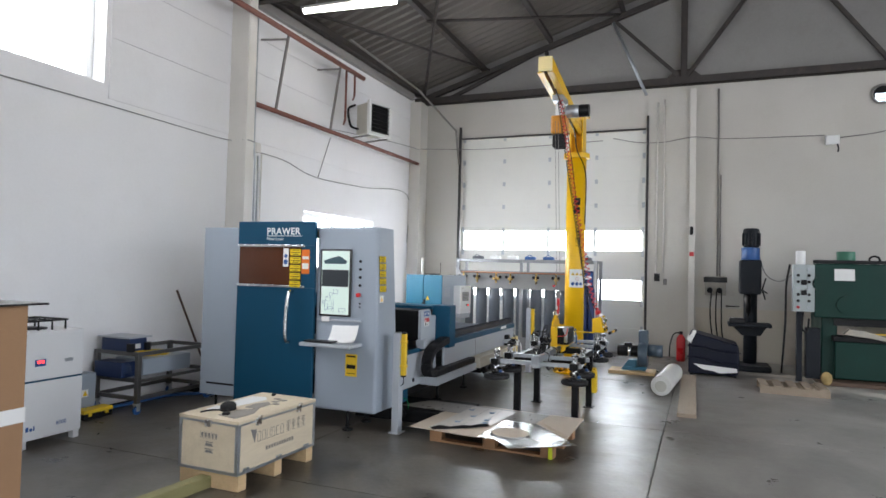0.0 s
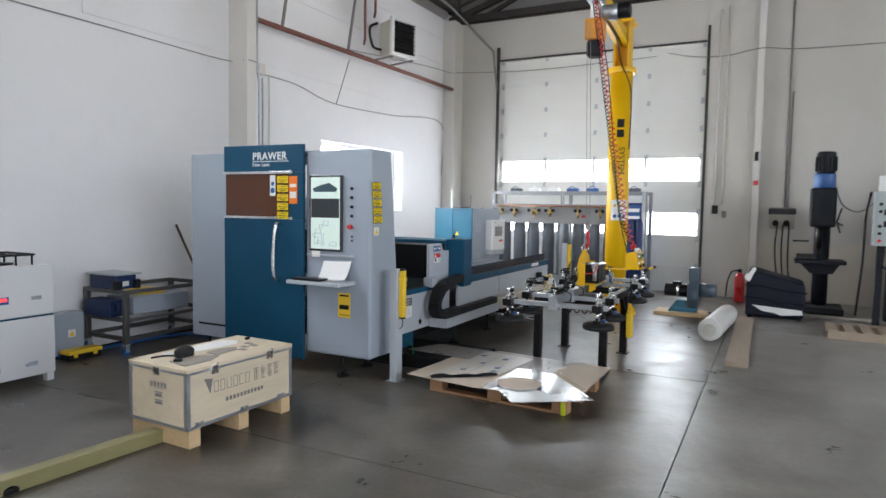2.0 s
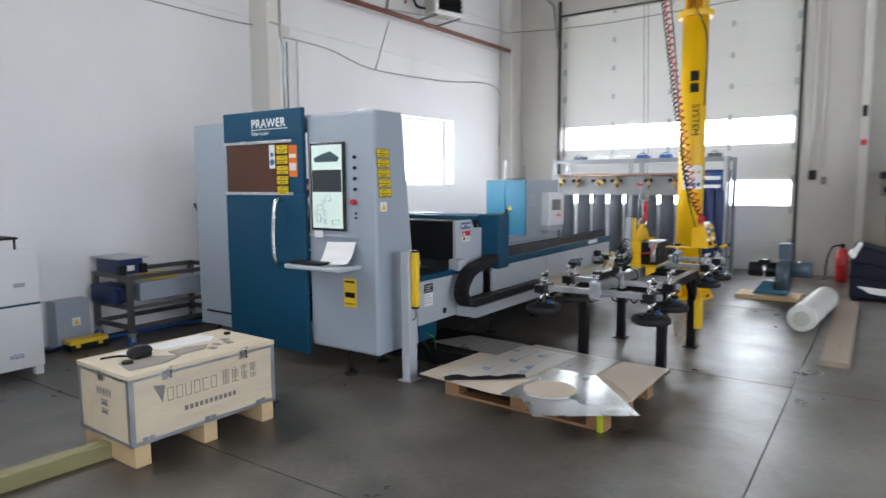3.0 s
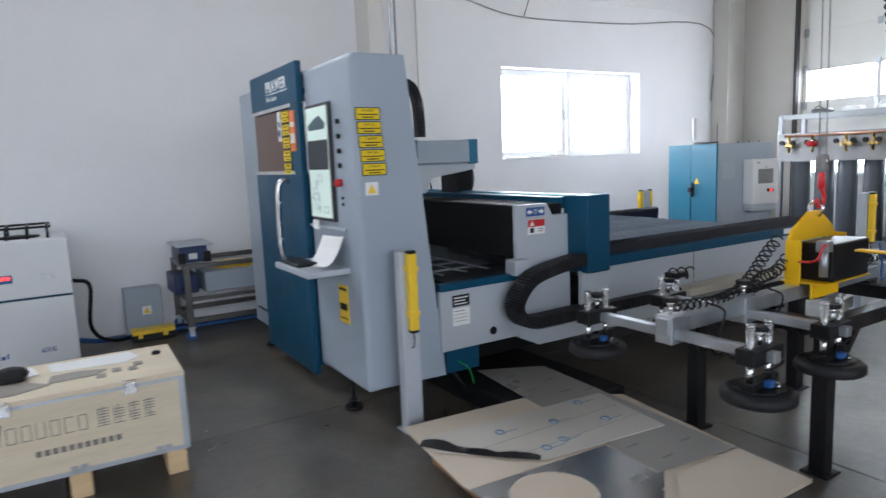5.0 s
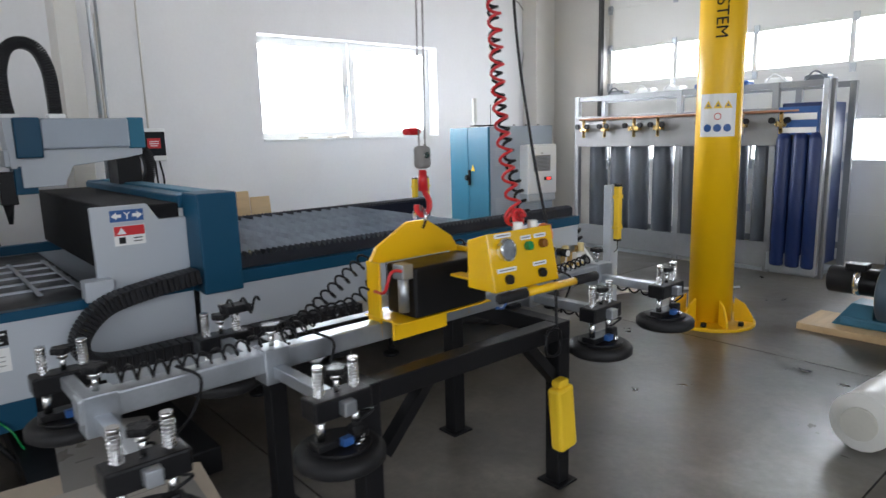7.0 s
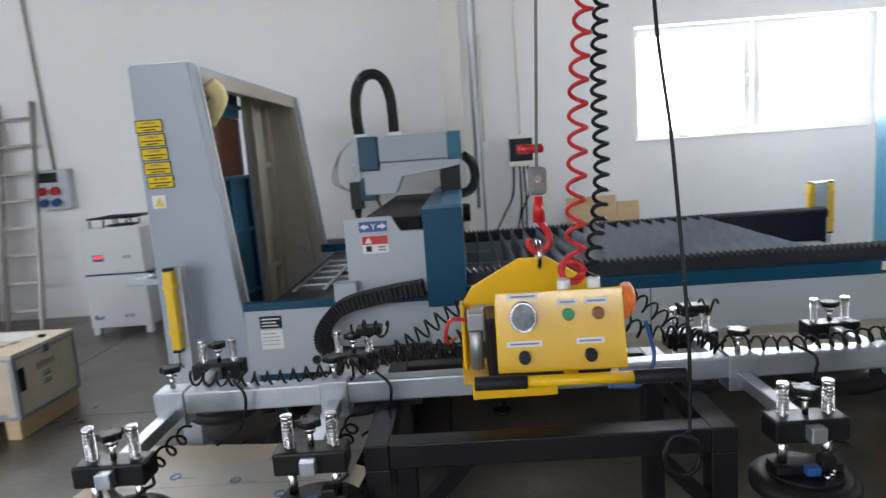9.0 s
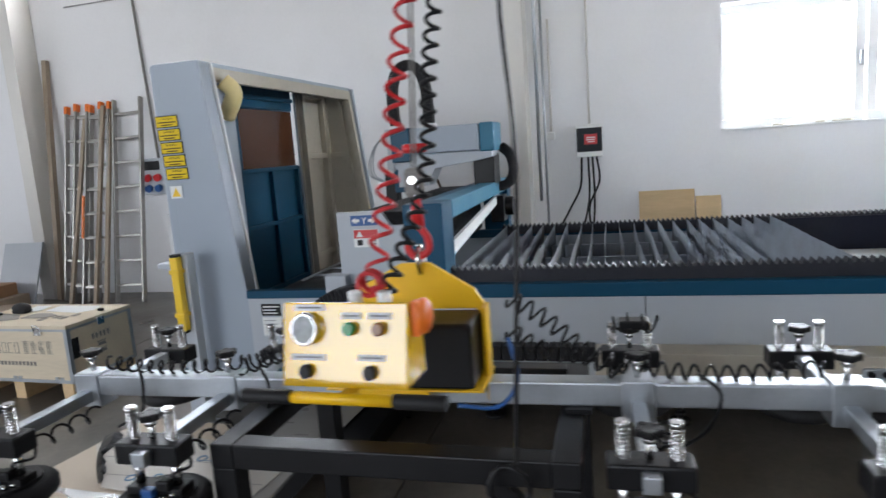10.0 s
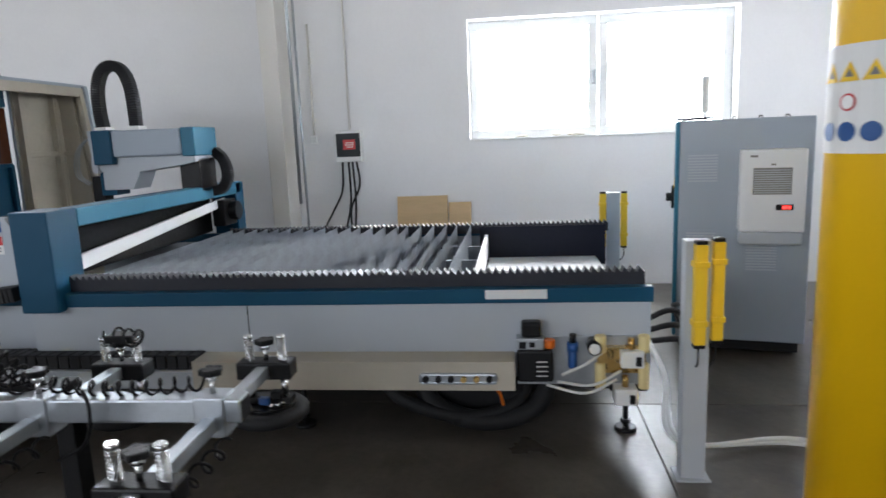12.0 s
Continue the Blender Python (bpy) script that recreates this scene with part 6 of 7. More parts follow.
# tall carton beside the start
cx = thing("carton", (-3.2, 1.7, 0), "tall brown cardboard carton with white tape", "carton")
part("body", Shape().box((-3.7, 1.30, 0), (-2.97, 2.02, 1.415), 0.006), CARD, cx)
part("tape", Shape().box((-2.97, 1.299, 0.86), (-2.967, 2.021, 0.93)).box((-3.7, 2.02, 0.86), (-2.967, 2.023, 0.93)), PAPER, cx)
part("top_sheet", Shape().box((-3.76, 1.24, 1.417), (-2.91, 2.08, 1.427), 0.002), BLACK, cx)

# ---- chiller ----
ch = thing("water_chiller", (-5.62, 3.94, 0), "white water chiller cabinet with red display", "chiller")
part("upper_body", Shape().box((-5.90, 3.65, 0.58), (-5.32, 4.23, 1.0), 0.008), WHITE, ch)
lo = part("lower_body", Shape().box((-5.90, 3.65, 0.07), (-5.32, 4.23, 0.565), 0.008), WHITE, ch)
part("seam", Shape().box((-5.89, 3.66, 0.565), (-5.325, 4.225, 0.58)), BLUE, ch)
dp = part("display", Shape().box((-5.32, 3.76, 0.70), (-5.316, 3.86, 0.76), 0.001), BLUEP, ch)
part("digits", Shape().box((-5.316, 3.78, 0.725), (-5.3155, 3.81, 0.75)).box((-5.316, 3.82, 0.725), (-5.3155, 3.845, 0.75)), LED, dp)
part("outlet", Shape().box((-5.32, 4.04, 0.715), (-5.313, 4.12, 0.745), 0.002), GALV, ch)
lettering("6000", 0.05, pose(-5.3195, 3.98, 0.16, 90, 0, 90), BLUEP, lo)
part("badge", Shape().box((-5.32, 3.70, 0.15), (-5.317, 3.725, 0.19)).box((-5.32, 3.735, 0.15), (-5.317, 3.76, 0.175)).box((-5.32, 3.77, 0.15), (-5.317, 3.78, 0.19)), BLUEP, lo)
for x, y in ((-5.36, 3.69), (-5.36, 4.19), (-5.86, 3.69), (-5.86, 4.19)):
    part("foot", Shape().box((x - 0.03, y - 0.03, 0), (x + 0.03, y + 0.03, 0.07), 0.004), WHITE, ch)
for k in range(4):
    part("fan_guard", Shape().tube([(-5.83, 3.72 + 0.13 * k, 1.0), (-5.83, 3.72 + 0.13 * k, 1.085), (-5.42, 3.72 + 0.13 * k, 1.085), (-5.42, 3.72 + 0.13 * k, 1.0)], 0.009, 6), BLACK, ch)
part("fan_guard", Shape().tube([(-5.83, 3.70, 1.085), (-5.42, 3.70, 1.085), (-5.42, 4.13, 1.085), (-5.83, 4.13, 1.085)], 0.009, 6, True).lathe([(0.14, 1.0), (0.14, 1.012), (0.05, 1.02)], (-5.63, 3.92, 0), 20), BLACK, ch)
solid("water_hose", Shape().tube(bend([(-5.7, 4.24, 0.62), (-5.75, 4.36, 0.55), (-5.75, 4.34, 0.2), (-5.9, 4.5, 0.03), (-6.0, 4.8, 0.03), (-6.05, 5.5, 0.03), (-5.95, 6.3, 0.03), (-5.3, 6.5, 0.03)], 8), 0.016, 8), BLACK, (-5.9, 4.6, 0), "black hose from the chiller along the wall", "hose")
solid("water_hose", Shape().tube(bend([(-5.8, 4.24, 0.1), (-5.95, 4.5, 0.025), (-5.98, 5.2, 0.025), (-5.9, 6.0, 0.025), (-5.3, 6.4, 0.025)], 8), 0.02, 8), BLUEP, (-5.95, 4.8, 0), "blue hose along the wall foot", "hose")
# grey stabiliser box and toolbox
sb = thing("voltage_box", (-6.05, 4.78, 0), "grey sheet-steel electrical box on the floor", "electrical box")
part("body", Shape().box((-6.14, 4.62, 0), (-5.97, 4.92, 0.44), 0.008), MGREY, sb)
ws = part("warning_sign", Shape().box((-5.97, 4.755, 0.20), (-5.968, 4.83, 0.275)), PAPER, sb)
part("print", Shape().prism([(4.763, 0.21), (4.822, 0.21), (4.7925, 0.265)], "x", -5.968, -5.967), YELLOW2, ws)
tb = thing("toolbox", (-5.86, 4.82, 0), "black plastic toolbox with yellow lid", "toolbox")
part("body", Shape().box((-5.93, 4.64, 0), (-5.78, 4.98, 0.06), 0.01), BLACK, tb)
part("lid", Shape().box((-5.935, 4.635, 0.06), (-5.775, 4.985, 0.10), 0.012), YELLOW2, tb, "yellow lid")
for y in (4.70, 4.90):
    part("latch", Shape().box((-5.775, y - 0.02, 0.035), (-5.765, y + 0.02, 0.08), 0.003), YELLOW2, tb)

# ---- steel cart ----
kt = thing("steel_cart", (-5.85, 5.65, 0), "bare steel tube cart on castors with loaded shelves", "cart")
X0, X1, Y0, Y1 = -6.15, -5.55, 5.08, 6.12
STC = surf("dark raw steel tube", (0.13, 0.125, 0.12), 0.45, metal=0.7, vary=0.2, scale=5)
for x, y in ((X0, Y0), (X1, Y0), (X0, Y1), (X1, Y1)):
    part("leg", Shape().box((x - 0.025, y - 0.025, 0.12), (x + 0.025, y + 0.025, 0.66), 0.004), STC, kt)
    cs = part("castor", Shape().box((x - 0.03, y - 0.03, 0.105), (x + 0.03, y + 0.03, 0.12)).box((x - 0.028, y - 0.02, 0.04), (x - 0.02, y + 0.02, 0.105)).box((x + 0.02, y - 0.02, 0.04), (x + 0.028, y + 0.02, 0.105)), GALV, kt)
    part("wheel", Shape().cyl((x - 0.015, y, 0.045), (x + 0.015, y, 0.045), 0.045, 18, bevel=0.004), BLUEP, cs)
for z in (0.64, 0.17, 0.36):
    for y in (Y0, Y1):
        part("rail", Shape().box((X0 + 0.025, y - 0.02, z - 0.02), (X1 - 0.025, y + 0.02, z + 0.02), 0.003), STC, kt)
    for x in ((X0, X1) if z != 0.36 else (X0,)):
        part("rail", Shape().box((x - 0.02, Y0 + 0.025, z - 0.02), (x + 0.02, Y1 - 0.025, z + 0.02), 0.003), STC, kt)
part("rail", Shape().box((X1 - 0.02, Y0 + 0.025, 0.34), (X1 + 0.02, Y1 - 0.025, 0.37), 0.003), STC, kt)
solid("grey_case", Shape().box((-6.08, 5.25, 0.382), (-5.66, 5.95, 0.56), 0.008), MGREY, (-5.87, 5.6, 0.382), "long grey sheet-metal case on the cart's shelf", "case")
solid("blue_case", Shape().box((-6.1, 5.0, 0.382), (-5.70, 5.20, 0.55), 0.01).tube(bend([(-5.695, 5.03, 0.42), (-5.63, 5.05, 0.44), (-5.63, 5.05, 0.52), (-5.695, 5.03, 0.54)], 5), 0.008, 8), BLUED, (-5.9, 5.1, 0.382), "dark blue case with a steel handle on the cart", "case")
solid("yellow_cable", Shape().tube([Vector((-5.87 + (0.16 + 0.01 * math.sin(3 * a)) * math.cos(a), 5.55 + (0.2 + 0.02 * math.sin(2 * a)) * math.sin(a), 0.57 + 0.012 * (k // 20) + 0.004)) for k, a in enumerate([q * math.tau / 20 for q in range(60)])], 0.008, 6), YELLOW2, (-5.87, 5.55, 0.562), "coiled yellow cable on the grey case", "cable")
bd = thing("blue_device", (-5.88, 5.17, 0.66), "dark blue device with white label on the cart top", "device")
part("body", Shape().box((-6.08, 5.06, 0.66), (-5.66, 5.29, 0.80), 0.012), BLUED, bd)
part("corner", Shape().box((-5.69, 5.04, 0.66), (-5.62, 5.10, 0.75), 0.006), BLACK, bd)
part("corner", Shape().box((-5.69, 5.25, 0.66), (-5.62, 5.31, 0.75), 0.006), BLACK, bd)
part("label", Shape().box((-5.66, 5.13, 0.69), (-5.657, 5.20, 0.74)), PAPER, bd)
solid("folder", Shape().box((-6.1, 5.03, 0.802), (-5.64, 5.34, 0.818), 0.003), MGREY2, (-5.87, 5.18, 0.802), "pale folder lying on the blue device", "folder")
solid("iron_bar", Shape().tube([(-6.17, 6.22, 1.28), (-6.06, 6.78, 0.015)], 0.014, 8), surf("rusty iron", (0.10, 0.065, 0.05), 0.7, metal=0.3, vary=0.25), (-6.06, 6.78, 0), "rusty iron bar leaning on the wall", "bar")
solid("dark_cable_heap", Shape().tube([Vector((-5.9 + 0.14 * math.cos(a) * (1 + 0.2 * math.sin(2.3 * a)), 6.45 + 0.2 * math.sin(a), 0.02 + 0.012 * (k % 7))) for k, a in enumerate([q * 0.5 for q in range(70)])], 0.014, 6), BLACK, (-5.9, 6.45, 0.0), "heap of black cable on the floor", "cable")

# ---- pallet with sheets ----
pa = thing("wooden_pallet", (-1.75, 5.85, 0), "reddish wooden pallet beneath metal sheets", "pallet")
PM = Matrix.Translation((-1.74, 5.95, 0)) @ Matrix.Rotation(radians(-3), 4, "Z")
for y in (-0.36, 0, 0.36):
    part("bottom_board", Shape().box((-0.6, y - 0.05, 0), (0.6, y + 0.05, 0.02), 0.003).turn(PM), PALLETW, pa)
    for x in (-0.54, 0, 0.54):
        part("block", Shape().box((x - 0.06, y - 0.05, 0.02), (x + 0.06, y + 0.05, 0.10), 0.003).turn(PM), PALLETW, pa)
for y in (-0.37, -0.18, 0, 0.18, 0.37):
    part("top_board", Shape().box((-0.6, y - 0.05, 0.10), (0.6, y + 0.05, 0.122), 0.003).turn(PM), PALLETW, pa)
solid("yellow_tag", Shape().box((-1.205, 5.49, 0), (-1.17, 5.51, 0.10), 0.003), surf("lime tag", (0.55, 0.62, 0.02), 0.5), (-1.19, 5.50, 0), "lime yellow strap end at the pallet corner", "strap")


def flat(name, pts, z, th, mat, label, cat):
    c = sum((Vector((p[0], p[1], 0)) for p in pts), Vector()) / len(pts)
    return solid(name, Shape().prism(pts, "z", z, z + th), mat, (c.x, c.y, z), label, cat)


flat("cardboard_sheet", [(-2.55, 5.52), (-1.889, 5.438), (-1.30, 5.50), (-1.09, 5.78), (-1.085, 6.58), (-2.20, 6.72), (-2.49, 6.26)], 0.124, 0.005, CARDL, "large pale cardboard sheet on the pallet", "cardboard")
flat("steel_sheet", [(-1.84, 5.44), (-1.68, 5.44), (-1.483, 5.20), (-0.966, 5.56), (-1.49, 6.19), (-1.80, 6.17)], 0.130, 0.0015, STEEL, "bare shiny steel sheet on the pallet", "metal sheet")
gs = flat("film_sheet", [(-3.026, 6.315), (-2.835, 6.697), (-1.436, 6.605), (-1.487, 6.148)], 0.132, 0.002, surf("slotted grey film", (0.30, 0.285, 0.26), 0.35, vary=0.08, scale=3), "grey protected metal sheet reaching under the machine", "metal sheet")
for x, y in ((-2.80, 6.40), (-2.62, 6.55), (-2.55, 6.36), (-2.42, 6.50), (-2.36, 6.62), (-1.72, 6.26), (-1.62, 6.50), (-1.56, 6.30)):
    p = new("print", mesh_of(Shape().box((x - 0.006, y - 0.035, 0.1341), (x + 0.006, y + 0.035, 0.1347)), "print", BARK, Vector(gs.location)))
    p.parent = gs
fs = flat("film_sheet", [(-2.36, 5.51), (-2.20, 5.50), (-1.845, 5.85), (-1.776, 6.55), (-2.274, 6.615)], 0.1352, 0.003, surf("printed protective film", (0.56, 0.52, 0.46), 0.4, vary=0.05, scale=2), "metal sheet in printed beige protective film", "metal sheet")
for x, y in ((-2.19, 5.86), (-2.13, 6.15), (-1.95, 6.05), (-2.0, 6.38), (-1.93, 5.93), (-2.24, 6.42)):
    p = new("print", mesh_of(Shape().tube([(x + 0.024 * math.cos(a), y + 0.020 * math.sin(a), 0.138) for a in [q * math.tau / 12 for q in range(12)]], 0.005, 4, True).box((x + 0.012, y + 0.02, 0.1381), (x + 0.018, y + 0.10, 0.1386)), "print", BLUEINK, Vector(fs.location)))
    p.parent = fs
for x in (-2.10, -1.95):
    p = new("print", mesh_of(Shape().box((x, 5.75 if x > -2 else 5.62, 0.1381), (x + 0.003, 6.56, 0.1385)), "print", BARK, Vector(fs.location)))
    p.parent = fs
flat("cardboard_sheet", [(-1.43, 6.20), (-1.09, 5.80), (-1.086, 6.58), (-1.42, 6.60)], 0.1345, 0.004, CARDL, "pale cardboard offcut on the sheets", "cardboard")
dc = thing("metal_disc", (-1.60, 5.68, 0.1315), "round steel blank under brown paper on the sheets", "disc")
part("disc", Shape().lathe([(0.178, 0.1315), (0.182, 0.134), (0.182, 0.14), (0.178, 0.142)], (-1.60, 5.68, 0), 48), STEEL, dc)
part("paper_disc", Shape().lathe([(0.174, 0.142), (0.174, 0.144)], (-1.60, 5.68, 0), 48), CARDL, dc)
strip = Shape()
o = strip.bm
rows = []
rs = random.Random(4)
for i in range(30):
    t = i / 29
    x, y = -2.30 + 0.44 * t, 5.475 + 0.36 * t - 0.03 * math.sin(math.pi * t)
    w = (0.018 + 0.05 * abs(math.sin(5.2 * t + 0.5))) * (1.05 - t) + rs.uniform(-0.004, 0.004)
    z = 0.139 + 0.012 * abs(math.sin(9 * t))
    rows.append([o.verts.new((x + 0.006, y - 0.006, 0.1385)), o.verts.new((x - w * 0.5, y + w * 0.6, z + 0.012)), o.verts.new((x - w, y + w * 1.1, 0.1395))])
for p, q in zip(rows, rows[1:]):
    o.faces.new((p[0], q[0], q[1], p[1]))
    o.faces.new((p[1], q[1], q[2], p[2]))
solid("torn_film", strip, BLACK, (-2.1, 5.6, 0.1385), "torn black film edge curling on the sheets", "film")
dk = thing("scrap_tray", (-3.1, 6.6, 0), "low dark steel skid beneath the grey sheet", "skid")
part("body", Shape().box((-3.5, 6.15, 0.0), (-2.3, 6.85, 0.12), 0.006).turn(Matrix.Translation((0, 0, 0))), BLACK, dk)

# ---- gas bottle rack ----
rk = thing("gas_bottle_rack", (-3.2, 12.6, 0), "galvanised gas bottle rack with regulators and grey bottles", "bottle rack")
# rack steel and board are darkened in colour for the shade they stand in
RACK = surf("shaded rack steel", (0.27, 0.28, 0.29), 0.5, metal=0.5, vary=0.15, scale=4)
RX0, RX1, RYF, RYB = -4.72, -1.86, 12.50, 13.05
for x in (RX0, -3.35, -2.35, RX1):
    for y in (RYF, RYB):
        part("post", Shape().box((x - 0.03, y - 0.03, 0), (x + 0.03, y + 0.03, 1.86), 0.004), RACK, rk)
for z in (0.25, 1.83):
    for y in (RYF, RYB):
        part("rail", Shape().box((RX0 + 0.03, y - 0.02, z - 0.03), (RX1 - 0.03, y + 0.02, z + 0.03), 0.004), RACK, rk)
part("kick_plate", Shape().box((RX0 + 0.03, RYF - 0.035, 0.05), (RX1 - 0.03, RYF - 0.025, 0.30), 0.002), RACK, rk)
bk = part("regulator_board", Shape().box((RX0, RYF - 0.05, 1.26), (-2.02, RYF - 0.034, 1.62), 0.003), surf("grey board", (0.24, 0.24, 0.24), 0.5, metal=0.4, vary=0.08), rk)
part("pipe", Shape().tube([(RX0 + 0.1, RYF - 0.09, 1.585), (-2.1, RYF - 0.09, 1.585)], 0.014, 8), COPPER, bk)
for x, w in ((-4.55, 0.10), (-4.25, 0.07), (-3.85, 0.14), (-3.55, 0.10), (-3.02, 0.06), (-2.62, 0.08), (-2.25, 0.1)):
    rg = part("regulator", Shape().box((x - w / 2, RYF - 0.13, 1.44), (x + w / 2, RYF - 0.06, 1.49), 0.008).cyl((x, RYF - 0.11, 1.37), (x, RYF - 0.11, 1.58), 0.018, 10), BRASS, bk, "brass gas regulator")
    for q in (-1, 1):
        part("gauge", Shape().cyl((x + q * w * 0.7, RYF - 0.13, 1.50), (x + q * w * 0.7, RYF - 0.16, 1.50), 0.03, 14), BLACK, rg)
for k in range(9):
    x = RX0 + 0.16 + k * 0.292
    b_ = thing("gas_bottle", (x, 12.72, 0.04), "tall grey steel gas bottle in the rack", "gas bottle", "rack gas bottles") if k == 0 else None
    if k == 0:
        first = b_
        part("cylinder", Shape().lathe([(0.10, 0.04), (0.115, 0.06), (0.115, 1.22), (0.10, 1.31), (0.05, 1.37), (0.04, 1.40)], (x, 12.72, 0), 24), BOTTLE, b_)
        part("valve_cap", Shape().lathe([(0.042, 1.38), (0.045, 1.40), (0.045, 1.50), (0.03, 1.53)], (x, 12.72, 0), 14), GALV, b_)
        x00 = x
    else:
        copy_thing(first, pose(x, 12.72 + (0.03 if k % 2 else 0), 0.04))
solid("rack_base", Shape().box((RX0 + 0.03, RYF, 0.0), (RX1 - 0.03, RYB, 0.038), 0.002), GALV, (-3.3, 12.8, 0), "galvanised rack floor plate", "plate")
BLUEB = surf("blue bottle cage sheet", (0.012, 0.030, 0.115), 0.45, vary=0.15, scale=3)
for k in range(3):
    x = -2.22 + 0.145 * k
    b_ = thing("blue_bottle", (x, 12.46, 0.04), "dark blue gas bottle in a bundle", "gas bottle", "blue gas bottles")
    part("cylinder", Shape().lathe([(0.06, 0.10), (0.07, 0.12), (0.07, 1.30), (0.05, 1.38)], (x, 12.42, 0), 18), BLUEB, b_)
bc = thing("bottle_bundle", (-1.95, 12.6, 0), "blue panelled gas bundle with a printed banner", "gas bundle")
part("body", Shape().box((-2.30, 12.52, 0.10), (-1.90, 13.0, 1.66), 0.01), BLUEB, bc)
part("banner", Shape().box((-2.28, 12.40, 1.36), (-1.92, 12.41, 1.62), 0.001), BLUEP, bc, "blue banner with white field")
part("banner_print", Shape().box((-2.26, 12.396, 1.50), (-1.94, 12.40, 1.56)).box((-2.26, 12.396, 1.38), (-1.94, 12.40, 1.43)), PAPER, bc)
part("frame", Shape().box((-2.32, 12.40, 0.04), (-1.86, 12.44, 0.22), 0.004).box((-1.90, 12.38, 0.04), (-1.85, 12.44, 1.86), 0.004), GALV, bc)
# cylinder tops behind the rack
for k in range(7):
    x = -4.4 + 0.38 * k
    solid("valve_head", Shape().box((x - 0.12, 12.82, 1.862), (x + 0.10, 12.98, 1.93), 0.02).tube(bend([(x - 0.1, 12.8, 1.87), (x, 12.78, 1.96), (x + 0.12, 12.8, 1.87)], 5), 0.008, 6), BLUEP if k in (3, 4) else PVC if k % 3 else BOTTLE, (x, 12.9, 1.862), "valve block and hose on top of the rack", "valve block", "rack valve blocks")

# ---- blower on board ----
solid("wood_board", Shape().box((-1.38, 10.72, 0), (-0.66, 11.18, 0.05), 0.004), PINE, (-1.02, 10.95, 0), "pale wooden board carrying the blower", "board")
bl = thing("blower", (-0.95, 10.95, 0.05), "blue-grey centrifugal blower with motor", "blower")
part("foot", Shape().box((-1.15, 10.85, 0.05), (-0.80, 11.08, 0.12), 0.02).prism([(-1.2, 0.05), (-0.95, 0.05), (-0.95, 0.22), (-1.08, 0.22)], "y", 10.86, 11.05), surf("blue cast foot", (0.03, 0.13, 0.20), 0.5), bl)
part("volute", Shape().cyl((-0.93, 10.95, 0.30), (-0.78, 10.95, 0.30), 0.20, 28, bevel=0.02).box((-0.93, 10.93, 0.30), (-0.78, 11.12, 0.70), 0.02), BLOWER, bl)
part("motor", Shape().cyl((-1.26, 10.95, 0.36), (-0.93, 10.95, 0.36), 0.095, 24, bevel=0.01).box((-1.15, 10.88, 0.44), (-1.02, 11.0, 0.49), 0.006), BLACK, bl)
part("inlet", Shape().cyl((-0.78, 10.95, 0.38), (-0.55, 10.95, 0.38), 0.10, 24), BLOWER, bl)
part("clamp", Shape().cyl((-1.09, 10.95, 0.36), (-1.05, 10.95, 0.36), 0.10, 24), SILVER, bl)
# foil roll, plank
fr_ = thing("foil_roll", (-0.45, 9.6, 0), "milky plastic foil roll on the floor", "foil roll")
rr = Shape()
rr.tube([Vector((-0.47, 9.02, 0.135)).lerp(Vector((-0.36, 10.45, 0.135)), k / 14) + Vector((0.006 * math.sin(k * 2.1), 0, 0.006 * math.cos(k * 1.7))) for k in range(15)], 0.132, 20)
part("roll", rr, FOIL, fr_)
part("core", Shape().cyl((-0.4705, 9.0, 0.135), (-0.4695, 9.021, 0.135), 0.075, 20), surf("roll end", (0.55, 0.54, 0.48), 0.5), fr_)
solid("plank", Shape().box((-0.105, -1.55, 0), (0.105, 1.55, 0.045), 0.004).turn(Matrix.Translation((-0.135, 9.36, 0)) @ Matrix.Rotation(radians(0.5), 4, "Z")), OLDWOOD, (-0.135, 9.36, 0), "grey-brown wooden plank lying on the floor", "plank")
# navy crate with sheets
nb = thing("covered_box", (0.2, 11.55, 0), "box under folded navy plastic with a white sheet", "covered box")
part("cover", Shape().prism([(-0.17, 0.03), (0.58, 0.03), (0.60, 0.30), (0.58, 0.52), (0.2, 0.62), (-0.1, 0.70), (-0.16, 0.66)], "y", 11.22, 11.95, 0.03), NAVY, nb)
for k, z in enumerate((0.24, 0.42)):
    part("fold", Shape().tube(bend([(-0.18, 11.21, z + 0.06), (0.05, 11.205, z + 0.05), (0.3, 11.205, z), (0.61, 11.215, z - 0.02)], 6), 0.014, 6), NAVY, nb)
part("white_sheet", Shape().prism([(-0.08, 0.19), (0.56, 0.15), (0.57, 0.09), (0.30, 0.06), (0.22, 0.09), (0.05, 0.11)], "y", 11.195, 11.22), PAPER, nb, "crumpled white sheet")
part("white_sheet", Shape().prism([(-0.20, 0.58), (-0.10, 0.705), (-0.05, 0.70), (-0.13, 0.52)], "y", 11.205, 11.6), PAPER, nb)
part("foot", Shape().box((-0.14, 11.25, 0), (-0.08, 11.9, 0.032)).box((0.50, 11.25, 0), (0.56, 11.9, 0.032)), BLACK, nb)
fe = thing("fire_extinguisher", (-0.33, 12.9, 0), "red fire extinguisher with black hose by the wall", "extinguisher")
part("body", Shape().lathe([(0.07, 0.0), (0.08, 0.02), (0.08, 0.42), (0.05, 0.48), (0.025, 0.50)], (-0.33, 12.9, 0), 20), RED, fe)
part("valve", Shape().box((-0.36, 12.87, 0.50), (-0.30, 12.93, 0.56), 0.006), BLACK, fe)
